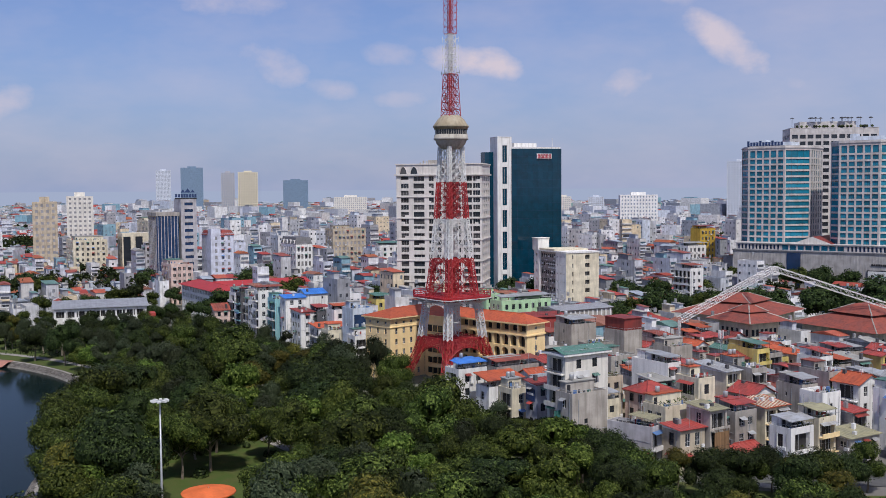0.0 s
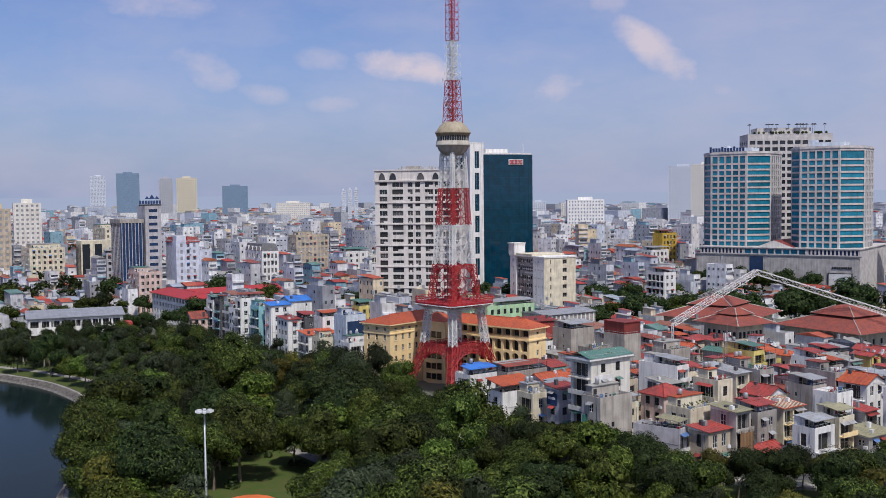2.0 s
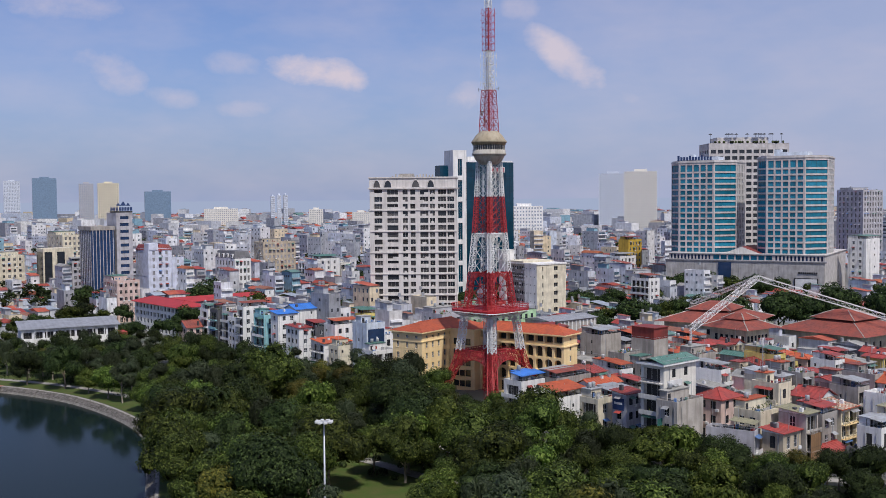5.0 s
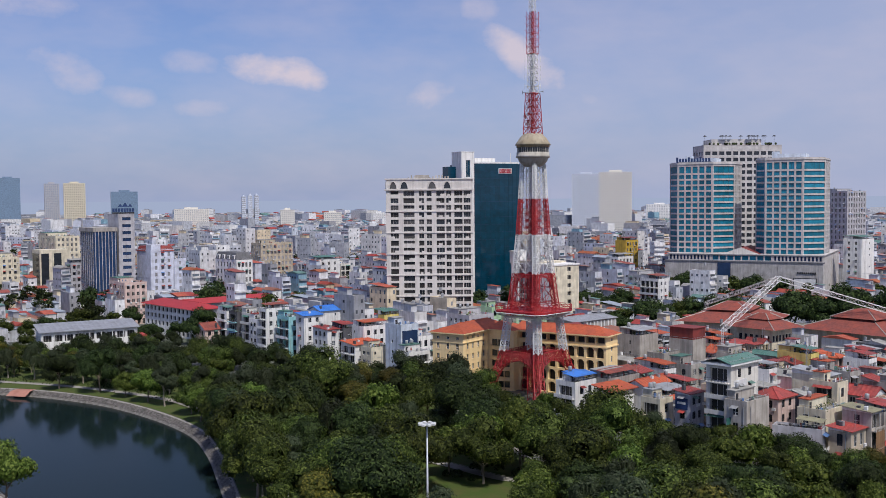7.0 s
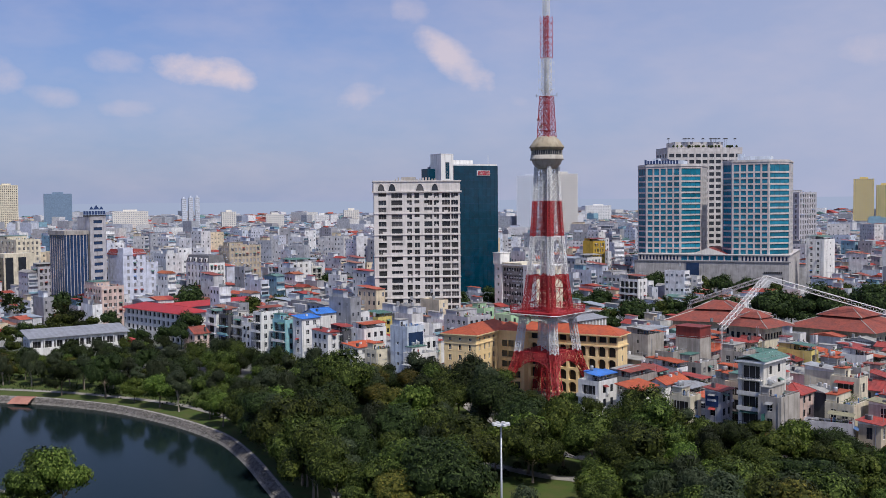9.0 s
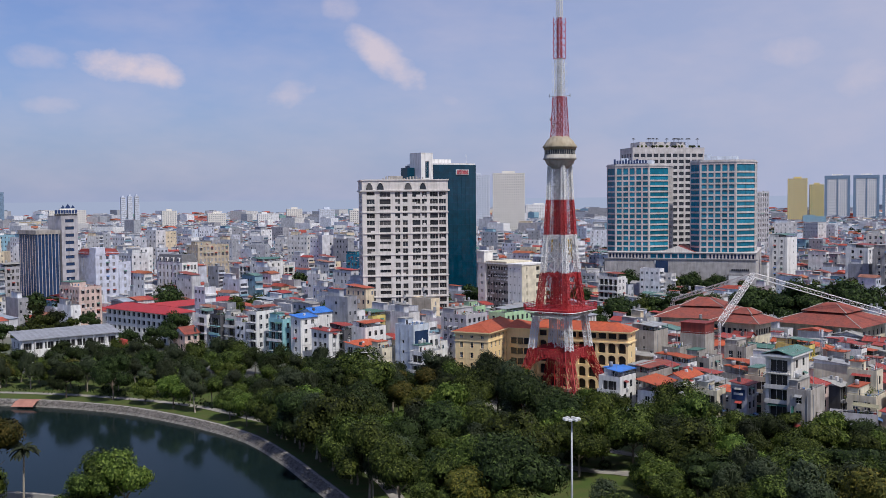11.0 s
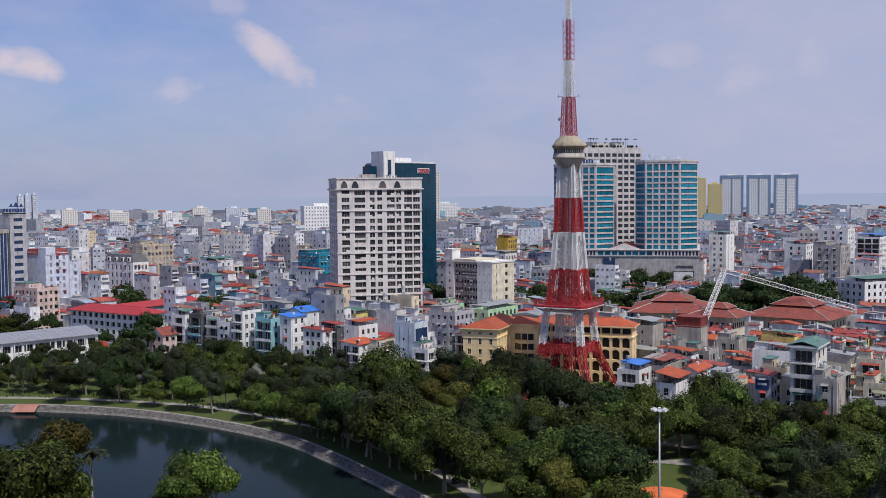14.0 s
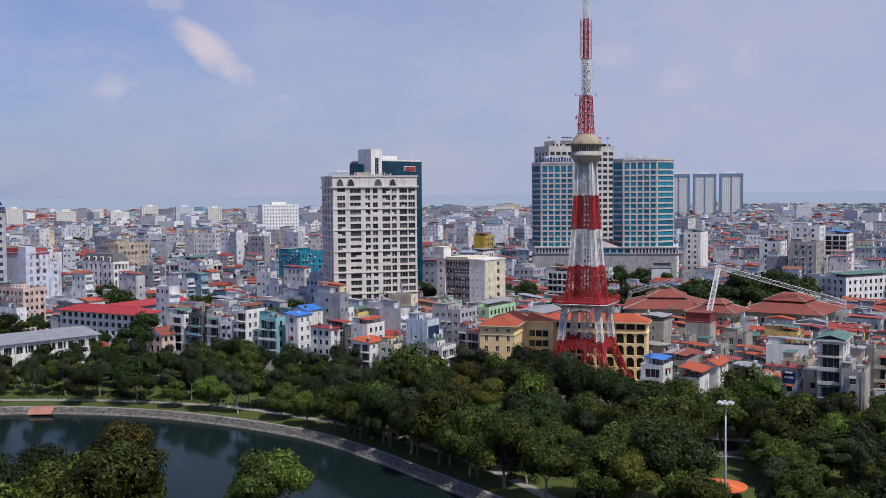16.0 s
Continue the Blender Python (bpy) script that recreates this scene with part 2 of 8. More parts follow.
def leaves(name, c1, c2, c3):
    m = bpy.data.materials.new(name)
    m.use_nodes = True
    nt = m.node_tree
    b = nt.nodes["Principled BSDF"]
    b.inputs["Roughness"].default_value = 0.6
    b.inputs["Specular IOR Level"].default_value = 0.1
    geo = nt.nodes.new("ShaderNodeNewGeometry")
    info = nt.nodes.new("ShaderNodeObjectInfo")
    ramp = nt.nodes.new("ShaderNodeValToRGB")
    ramp.color_ramp.elements[0].color = (*c1, 1)
    ramp.color_ramp.elements[1].color = (*c3, 1)
    e = ramp.color_ramp.elements.new(0.55)
    e.color = (*c2, 1)
    nt.links.new(geo.outputs["Random Per Island"], ramp.inputs[0])
    hsv = nt.nodes.new("ShaderNodeHueSaturation")
    r = nt.nodes.new("ShaderNodeMapRange")
    r.inputs["To Min"].default_value, r.inputs["To Max"].default_value = 0.55, 1.35
    nt.links.new(info.outputs["Random"], r.inputs[0])
    nt.links.new(r.outputs[0], hsv.inputs["Value"])
    r2 = nt.nodes.new("ShaderNodeMapRange")
    r2.inputs["To Min"].default_value, r2.inputs["To Max"].default_value = 0.485, 0.52
    nt.links.new(info.outputs["Random"], r2.inputs[0])
    nt.links.new(r2.outputs[0], hsv.inputs["Hue"])
    nt.links.new(ramp.outputs[0], hsv.inputs["Color"])
    nt.links.new(hsv.outputs[0], b.inputs["Base Color"])
    tr = nt.nodes.new("ShaderNodeBsdfTranslucent")
    nt.links.new(hsv.outputs[0], tr.inputs[0])
    mx = nt.nodes.new("ShaderNodeMixShader")
    mx.inputs[0].default_value = 0.07
    nt.links.new(b.outputs[0], mx.inputs[1])
    nt.links.new(tr.outputs[0], mx.inputs[2])
    nt.links.new(mx.outputs[0], nt.nodes["Material Output"].inputs[0])
    return m


LEAF = leaves("leaves_green", (0.011, 0.019, 0.004), (0.036, 0.054, 0.010), (0.130, 0.160, 0.034))
LEAFDARK = leaves("leaves_dark", (0.007, 0.012, 0.004), (0.019, 0.030, 0.009), (0.066, 0.090, 0.026))
LEAFLIGHT = leaves("leaves_light", (0.019, 0.035, 0.005), (0.060, 0.090, 0.014), (0.175, 0.212, 0.044))
LEAFYEL = leaves("leaves_yellowing", (0.030, 0.036, 0.008), (0.068, 0.066, 0.014), (0.150, 0.118, 0.024))
LEAFGREY = leaves("leaves_grey_green", (0.019, 0.027, 0.013), (0.038, 0.050, 0.025), (0.074, 0.086, 0.048))


def water_material():
    m = bpy.data.materials.new("lake_water")
    m.use_nodes = True
    nt = m.node_tree
    b = nt.nodes["Principled BSDF"]
    b.inputs["Base Color"].default_value = (0.008, 0.016, 0.016, 1)
    b.inputs["Roughness"].default_value = 0.10
    b.inputs["IOR"].default_value = 1.12
    n = nt.nodes.new("ShaderNodeTexNoise")
    n.inputs["Scale"].default_value, n.inputs["Detail"].default_value = 0.9, 4.0
    geo = nt.nodes.new("ShaderNodeNewGeometry")
    nt.links.new(geo.outputs["Position"], n.inputs["Vector"])
    bp = nt.nodes.new("ShaderNodeBump")
    bp.inputs["Strength"].default_value, bp.inputs["Distance"].default_value = 0.12, 0.06
    nt.links.new(n.outputs[0], bp.inputs["Height"])
    nt.links.new(bp.outputs[0], b.inputs["Normal"])
    return m


WATER = water_material()

# ---- mesh helpers ----
class Mesh:
    """Collects faces with material slots; ends as one mesh."""

    def __init__(self):
        self.v, self.f, self.m = [], [], []

    def face(self, pts, m=0):
        n = len(self.v)
        self.v.extend(pts)
        self.f.append(tuple(range(n, n + len(pts))))
        self.m.append(m)

    def box(self, x0, y0, z0, x1, y1, z1, m=0, bottom=True):
        n = len(self.v)
        self.v += [(x0, y0, z0), (x1, y0, z0), (x1, y1, z0), (x0, y1, z0), (x0, y0, z1), (x1, y0, z1), (x1, y1, z1), (x0, y1, z1)]
        fs = [(0, 1, 5, 4), (1, 2, 6, 5), (2, 3, 7, 6), (3, 0, 4, 7), (4, 5, 6, 7)] + ([(3, 2, 1, 0)] if bottom else [])
        for f in fs:
            self.f.append(tuple(n + i for i in f))
            self.m.append(m)

    def turned(self, c, sx, sy, z0, z1, deg, m=0):
        """A box of size sx, sy about c, turned by deg."""
        a = radians(deg)
        ca, sa = math.cos(a), math.sin(a)
        q = [(c[0] + ca * x - sa * y, c[1] + sa * x + ca * y) for x, y in ((-sx / 2, -sy / 2), (sx / 2, -sy / 2), (sx / 2, sy / 2), (-sx / 2, sy / 2))]
        self.prism(q, z0, z1, m)

    def prism(self, poly, z0, z1, m=0, top=None, bottom=True):
        n, k = len(self.v), len(poly)
        self.v += [(x, y, z0) for x, y in poly] + [(x, y, z1) for x, y in poly]
        for i in range(k):
            j = (i + 1) % k
            self.f.append((n + i, n + j, n + k + j, n + k + i))
            self.m.append(m)
        self.f.append(tuple(range(n + k, n + 2 * k)))
        self.m.append(m if top is None else top)
        if bottom:
            self.f.append(tuple(range(n + k - 1, n - 1, -1)))
            self.m.append(m)

    def bar(self, p, q, r, m=0, sides=4):
        p, q = Vector(p), Vector(q)
        d = q - p
        a = d.orthogonal().normalized()
        b = d.cross(a).normalized()
        n = len(self.v)
        for c in (p, q):
            for i in range(sides):
                t = 2 * math.pi * (i + 0.5) / sides
                self.v.append(tuple(c + a * (r * math.cos(t)) + b * (r * math.sin(t))))
        for i in range(sides):
            j = (i + 1) % sides
            self.f.append((n + i, n + j, n + sides + j, n + sides + i))
            self.m.append(m)
        self.f.append(tuple(range(n + sides - 1, n - 1, -1)))
        self.f.append(tuple(range(n + sides, n + 2 * sides)))
        self.m += [m, m]

    def lathe(self, profile, sides=32, m=0, c=(0, 0)):
        n, k = len(self.v), len(profile)
        for r, z in profile:
            for i in range(sides):
                t = 2 * math.pi * i / sides
                self.v.append((c[0] + r * math.cos(t), c[1] + r * math.sin(t), z))
        for a in range(k - 1):
            for i in range(sides):
                j = (i + 1) % sides
                self.f.append((n + a * sides + i, n + a * sides + j, n + (a + 1) * sides + j, n + (a + 1) * sides + i))
                self.m.append(m)
        self.f.append(tuple(n + (k - 1) * sides + i for i in range(sides)))
        self.f.append(tuple(n + i for i in range(sides - 1, -1, -1)))
        self.m += [m, m]

    def facade(self, o, d, width, z0, z1, cols=(), rows=(), depth=0.25, m=0):
        """A wall from o along d with real openings (cols x rows) and their reveals. Returns (x, y, z, w, h, deg) of every opening."""
        nx, ny = d[1], -d[0]

        def pt(u, z, k=0.0):
            return (o[0] + d[0] * u - nx * k, o[1] + d[1] * u - ny * k, z)
        us = [0.0] + [e for c in cols for e in c] + [width]
        zs = [z0] + [e for r in rows for e in r] + [z1]
        found = []
        deg = math.degrees(math.atan2(d[1], d[0]))
        for i in range(len(us) - 1):
            if not (i % 2) and rows:
                self.face([pt(us[i], z0), pt(us[i + 1], z0), pt(us[i + 1], z1), pt(us[i], z1)], m)
                continue
            for j in range(len(zs) - 1):
                a, b, e, f = us[i], us[i + 1], zs[j], zs[j + 1]
                if i % 2 and j % 2:
                    for p, q in (((a, e), (b, e)), ((b, e), (b, f)), ((b, f), (a, f)), ((a, f), (a, e))):
                        self.face([pt(*p), pt(*q), pt(*q, depth), pt(*p, depth)], m)
                    x, y, _ = pt((a + b) / 2, 0, depth)
                    found.append((x, y, e, b - a, f - e, deg))
                else:
                    self.face([pt(a, e), pt(b, e), pt(b, f), pt(a, f)], m)
        return found

    def data(self, name, mats, smooth=False):
        me = bpy.data.meshes.new(name)
        me.from_pydata(self.v, [], self.f)
        for mt in mats:
            me.materials.append(mt)
        if len(mats) > 1:
            me.polygons.foreach_set("material_index", self.m)
        if smooth:
            me.polygons.foreach_set("use_smooth", [True] * len(me.polygons))
        return me


def thing(name, x, y, z=0.0, deg=0.0, label="", category="", group="", kind=""):
    ob = new(name)
    ob.empty_display_size = 0.5
    ob.matrix_basis = pose(x, y, z, 0, 0, deg)
    return tagged(ob, label, category, group, kind)


def part(name, mesh, mats, parent, label="", smooth=False, kind=""):
    data = mesh.data(name, mats if isinstance(mats, (list, tuple)) else [mats], smooth) if isinstance(mesh, Mesh) else mesh
    ob = new(name, data)
    ob.parent = parent
    return tagged(ob, label=label, kind=kind)


def put(name, data, parent, m):
    ob = new(name, data)
    ob.parent = parent
    ob.matrix_basis = m
    return ob


WINDOWS = {}


def window_mesh(w, h, glass, sash, split, bars=0.06, rail=0):
    """A sash grid with the panes set back between its bars, all one piece."""
    key = (round(w, 1), round(h, 1), glass.name, sash.name, split, rail)
    if key not in WINDOWS:
        us = []
        for i in range(split + 1):
            x = -w / 2 + w * i / split
            us += [max(x - bars / 2, -w / 2), min(x + bars / 2, w / 2)]
        zs = [0, bars] + ([h * 0.36, h * 0.36 + bars] if rail else []) + [h - bars, h]
        k, seen = Mesh(), {}

        def at(u, y, z):
            if (u, y, z) not in seen:
                seen[(u, y, z)] = len(k.v)
                k.v.append((u, y, z))
            return seen[(u, y, z)]
        for i in range(len(us) - 1):
            for j in range(len(zs) - 1):
                a, b, c, d = us[i], us[i + 1], zs[j], zs[j + 1]
                if i % 2 and j % 2:
                    k.f.append((at(a, 0, c), at(b, 0, c), at(b, 0, d), at(a, 0, d)))
                    for p, q in (((a, c), (b, c)), ((b, c), (b, d)), ((b, d), (a, d)), ((a, d), (a, c))):
                        k.f.append((at(p[0], -bars, p[1]), at(q[0], -bars, q[1]), at(q[0], 0, q[1]), at(p[0], 0, p[1])))
                    k.m += [0, 1, 1, 1, 1]
                else:
                    k.f.append((at(a, -bars, c), at(b, -bars, c), at(b, -bars, d), at(a, -bars, d)))
                    k.m.append(1)
        WINDOWS[key] = k.data("window", [glass, sash])
    return WINDOWS[key]


def windows(parent, places, glass=None, sash=None, split=2, name="window", rail=0):
    for x, y, z, w, h, deg in places:
        put(name, window_mesh(w, h, glass or GLASS, sash or FRAME, split, rail=rail), parent, pose(x, y, z, 0, 0, deg))


def joined_windows(parent, places, glass, sash, split=2):
    """Small far windows of one flank, kept together."""
    k = Mesh()
    for x, y, z, w, h, deg in places:
        c, s = math.cos(radians(deg)), math.sin(radians(deg))

        def at(u, v, t):
            return (x + c * u - s * v, y + s * u + c * v, z + t)
        k.face([at(-w / 2, 0, 0), at(w / 2, 0, 0), at(w / 2, 0, h), at(-w / 2, 0, h)], 0)
        for i in range(split + 1):
            u = -w / 2 + w * i / split
            k.face([at(u - 0.05, -0.04, 0), at(u + 0.05, -0.04, 0), at(u + 0.05, -0.04, h), at(u - 0.05, -0.04, h)], 1)
    part("flank_glazing", k, [glass, sash], parent, kind="stuff")


def spaced(width, n, w, edge=None):
    """n openings of width w, evenly spread over width."""
    gap = (width - n * w) / (n + 1)
    return [(gap + i * (w + gap), gap + i * (w + gap) + w) for i in range(n)]


def levels(z0, n, step, sill, h):
    return [(z0 + i * step + sill, z0 + i * step + sill + h) for i in range(n)]

# ---- ground, lake, bank, paths ----
def smooth_line(pts, n=8):
    """A soft curve through points."""
    res = []
    for i in range(len(pts) - 1):
        p = [Vector(pts[max(0, min(len(pts) - 1, i + k))]) for k in (-1, 0, 1, 2)]
        for j in range(n):
            t = j / n
            res.append(0.5 * ((2 * p[1]) + (p[2] - p[0]) * t + (2 * p[0] - 5 * p[1] + 4 * p[2] - p[3]) * t * t + (3 * p[1] - p[0] - 3 * p[2] + p[3]) * t ** 3))
    return res + [Vector(pts[-1])]


WATER_Z = -1.7
SHORE = smooth_line([(-190, 395), (-140, 377), (-96, 356), (-72, 333), (-58, 309), (-48, 280), (-46, 256), (-47, 228), (-48, 204), (-46.5, 182), (-56, 160), (-70, 182), (-79, 208), (-84, 226), (-91, 244), (-104, 256), (-125, 266), (-160, 276), (-230, 300)])


def offset(line, d):
    res = []
    for i, p in enumerate(line):
        t = (line[min(i + 1, len(line) - 1)] - line[max(i - 1, 0)]).normalized()
        res.append(Vector((p.x - t.y * d, p.y + t.x * d)))
    return res


def strip(a, b, za, zb, m, kmesh):
    for i in range(len(a) - 1):
        kmesh.face([(a[i].x, a[i].y, za), (b[i].x, b[i].y, zb), (b[i + 1].x, b[i + 1].y, zb), (a[i + 1].x, a[i + 1].y, za)], m)


LIP, WALLTOP, EDGE = offset(SHORE, 0.9), offset(SHORE, 2.3), offset(SHORE, 3.0)
k = Mesh()
strip(SHORE, LIP, WATER_Z - 0.3, WATER_Z + 0.55, 0, k)
strip(LIP, WALLTOP, WATER_Z + 0.55, -0.05, 1, k)
strip(WALLTOP, EDGE, -0.05, 0.0, 2, k)
bank = part("embankment", k, [BANK, STONE, PAVE], None, "sloping concrete and rubble stone lake bank")
tagged(bank, category="embankment", kind="structure")
# loose facing stones on the bank
rnd = random.Random(5)
k = Mesh()
for i in range(0, len(SHORE) - 1):
    if not -110 < SHORE[i].x < -40 or SHORE[i].y < 195:
        continue
    for j in range(46):
        t, s = rnd.random(), rnd.random()
        p = LIP[i].lerp(LIP[i + 1], t).lerp(WALLTOP[i].lerp(WALLTOP[i + 1], t), s)
        z = (WATER_Z + 0.55) * (1 - s) - 0.05 * s
        r = rnd.uniform(0.18, 0.42)
        k.turned((p.x, p.y), r * 1.6, r, z - 0.1, z + r * 0.3, rnd.uniform(0, 180))
stones = part("facing_stones", k, [STONE], None, "rough grey facing stones set in the lake bank", kind="stuff")
tagged(stones, category="stones")

FAR = 4700.0
bm = bmesh.new()
ring = [bm.verts.new((FAR * math.cos(a * math.pi / 36), FAR * math.sin(a * math.pi / 36), 0)) for a in range(72)]
hole = [bm.verts.new((p.x, p.y, 0)) for p in EDGE]
for loop in (ring, hole):
    for i in range(len(loop)):
        bm.edges.new((loop[i], loop[(i + 1) % len(loop)]))
bmesh.ops.triangle_fill(bm, use_beauty=True, edges=bm.edges[:])
for f in bm.faces:
    if f.normal.z < 0:
        f.normal_flip()
me = bpy.data.meshes.new("ground")
bm.to_mesh(me)
bm.free()
me.materials.append(GROUNDM)
tagged(new("ground", me), "city ground of worn asphalt and bare soil", "ground", kind="structure")
k = Mesh()
k.face([(-420, 60, WATER_Z), (-20, 60, WATER_Z), (-20, 420, WATER_Z), (-420, 420, WATER_Z)])
tagged(part("water", k, [WATER], None), "dark still lake water with faint ripples", "water", kind="structure")

# park lawn between the bank and the town
LAWN_LINE = offset(SHORE, 3.2)
k = Mesh()
inner = [p for p in LAWN_LINE[:72] if p.x > -150]
outer = smooth_line([(-150, 420), (-100, 412), (-60, 385), (-20, 345), (10, 308), (30, 262), (44, 222), (62, 190), (90, 168), (140, 150), (150, 100), (60, 60), (-30, 60), (-43, 130)], 8)
n = 60
ii = [inner[round(i * (len(inner) - 1) / n)] for i in range(n + 1)]
oo = [outer[round(i * (len(outer) - 1) / n)] for i in range(n + 1)]
bm = bmesh.new()
loop = [bm.verts.new((p.x, p.y, 0.03)) for p in ii + oo[::-1]]
for i in range(len(loop)):
    bm.edges.new((loop[i], loop[(i + 1) % len(loop)]))
bmesh.ops.triangle_fill(bm, use_beauty=True, edges=bm.edges[:])
for f in bm.faces:
    q_ = [tuple(v.co) for v in f.verts]
    k.face(q_ if f.normal.z > 0 else q_[::-1])
bm.free()
k.face([(-230, 60, 0.04), (-70, 60, 0.04), (-66, 150, 0.04), (-78, 178, 0.04), (-90, 215, 0.04), (-108, 246, 0.04), (-135, 258, 0.04), (-230, 280, 0.04)])
tagged(part("lawn", k, [LAWN], None), "shaded park lawn with worn patches", "lawn", kind="structure")


def path(name, pts, width, z, mat, label):
    line = smooth_line(pts, 6)
    k = Mesh()
    strip(offset(line, -width / 2), offset(line, width / 2), z, z, 0, k)
    for a in (-width / 2, width / 2):
        strip(offset(line, a - 0.1), offset(line, a + 0.1), z + 0.12, z + 0.12, 0, k)
    return tagged(part(name, k, [mat], None), label, "path", kind="structure")


path("park_path", [(-150, 396), (-115, 384), (-95, 370), (-76, 354), (-59, 334.5), (-47, 316), (-40, 296), (-35.5, 281), (-33, 255), (-34, 225), (-40, 195)], 2.6, 0.07, PAVE, "pale concrete lakeside promenade")
path("park_path", [(-34, 250), (-14, 245), (0, 222), (10, 203), (30, 198), (50, 199), (70, 185), (100, 165)], 3.0, 0.08, PAVE, "pale concrete path across the park")
path("park_path", [(10, 203), (14, 190), (0, 160), (-20, 120)], 2.4, 0.09, PAVE, "pale concrete path across the park")
path("park_path", [(25, 284), (22.6, 271), (19.8, 240), (19.6, 224), (24, 211), (30, 200)], 3.0, 0.1, PAVE, "pale concrete lane to the parked cars")
path("road", [(-160, 425), (-105, 422), (-62, 398), (-18, 352), (14, 312), (33, 268), (50, 226), (66, 200), (95, 178), (150, 160), (260, 130)], 8.0, 0.06, ASPHALT, "grey asphalt street along the park")
k = Mesh()
k.face([(-91.5, 352.5, -0.02), (-86, 349, -0.02), (-84.5, 351.5, 0.05), (-90, 355, 0.05)])
k.face([(-93, 350.5, WATER_Z + 0.5), (-87.5, 346.7, WATER_Z + 0.5), (-86, 349, 0.0), (-91.5, 352.5, 0.0)])
tagged(part("red_ramp", k, [REDPAVE], None), "red paved ramp down the lake bank", "ramp", kind="structure")

# emissive ring painted in haze colour at the plain's rim, far beyond the city
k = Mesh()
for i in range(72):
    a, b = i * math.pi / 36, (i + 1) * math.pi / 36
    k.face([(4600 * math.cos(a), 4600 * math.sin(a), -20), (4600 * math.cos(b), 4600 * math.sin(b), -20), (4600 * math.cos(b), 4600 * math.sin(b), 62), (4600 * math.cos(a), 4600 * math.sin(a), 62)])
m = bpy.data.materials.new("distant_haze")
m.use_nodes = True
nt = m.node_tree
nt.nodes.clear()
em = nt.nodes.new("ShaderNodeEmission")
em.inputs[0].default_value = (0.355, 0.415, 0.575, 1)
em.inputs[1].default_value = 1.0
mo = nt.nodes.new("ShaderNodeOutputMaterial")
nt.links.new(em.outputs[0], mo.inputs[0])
tagged(part("backdrop", k, [m], None), "glowing pale blue ring painted as horizon haze", "backdrop", kind="structure")


# low white wall beside the park street
fw = thing("park_wall", 36.4, 209.5, 0, 94.0, "low white rendered park wall with square posts", "wall")
for i in range(6):
    k = Mesh()
    k.box(i * 2.4, -0.18, 0, i * 2.4 + 0.36, 0.18, 1.7)
    k.box(i * 2.4 - 0.06, -0.24, 1.7, i * 2.4 + 0.42, 0.24, 1.82)
    part("post", k, WHITE, fw)
    if i < 5:
        k = Mesh()
        k.box(i * 2.4 + 0.36, -0.1, 0, i * 2.4 + 2.4, 0.1, 1.35)
        part("panel", k, WHITE, fw)
# ---- the broadcasting tower ----
TX, TY = 48.4, 276.7
tower = thing("tv_tower", TX, TY, 0, -108 + 45, "tall red and white lattice broadcasting tower with a round pod", "tower")


def on_leg(i, r):
    """The corner i of the square tower at corner radius r (local axes along its sides)."""
    a = radians(45 + 90 * i)
    return Vector((r * math.cos(a), r * math.sin(a), 0))


def truss_column(k, p, q, w0, w1, steps, r=0.16, rb=0.09, deg=0.0):
    """A square lattice column from p to q with four chords and crossed bracing."""
    p, q = Vector(p), Vector(q)
    rows = []
    for s in range(steps + 1):
        t = s / steps
        c, w = p.lerp(q, t), (w0 + (w1 - w0) * t) / 2
        rows.append([c + Matrix.Rotation(radians(deg), 3, "Z") @ Vector((a * w, b * w, 0)) for a, b in ((-1, -1), (1, -1), (1, 1), (-1, 1))])
    for s in range(steps):
        for i in range(4):
            j = (i + 1) % 4
            k.bar(rows[s][i], rows[s + 1][i], r)
            k.bar(rows[s][i], rows[s + 1][j], rb)
            k.bar(rows[s][j], rows[s + 1][i], rb)
            k.bar(rows[s + 1][i], rows[s + 1][j], rb)


def lattice(k, z0, r0, z1, r1, steps, r=0.14, rb=0.09):
    """An open four-sided lattice between two levels, with double bracing on each side."""
    for s in range(steps):
        ta, tb = s / steps, (s + 1) / steps
        za, zb, ra, rb_ = z0 + (z1 - z0) * ta, z0 + (z1 - z0) * tb, r0 + (r1 - r0) * ta, r0 + (r1 - r0) * tb
        for i in range(4):
            a, b = on_leg(i, ra) + Vector((0, 0, za)), on_leg(i + 1, ra) + Vector((0, 0, za))
            c, d = on_leg(i, rb_) + Vector((0, 0, zb)), on_leg(i + 1, rb_) + Vector((0, 0, zb))
            k.bar(a, c, r)
            ma, mc = (a + b) / 2, (c + d) / 2
            k.bar(ma, mc, rb)
            for p, q in ((a, mc), (ma, c), (ma, d), (b, mc), (c, d), (a, b)):
                k.bar(p, q, rb)


FOOT = [(0.0, 15.4), (3.5, 13.3), (7.0, 11.3), (10.5, 9.6), (14.4, 8.4)]


def foot_radius(z):
    """Corner radius of the splayed lower legs at a height."""
    for (z0, r0), (z1, r1) in zip(FOOT, FOOT[1:]):
        if z <= z1:
            return r0 + (r1 - r0) * (z - z0) / (z1 - z0)
    return FOOT[-1][1]


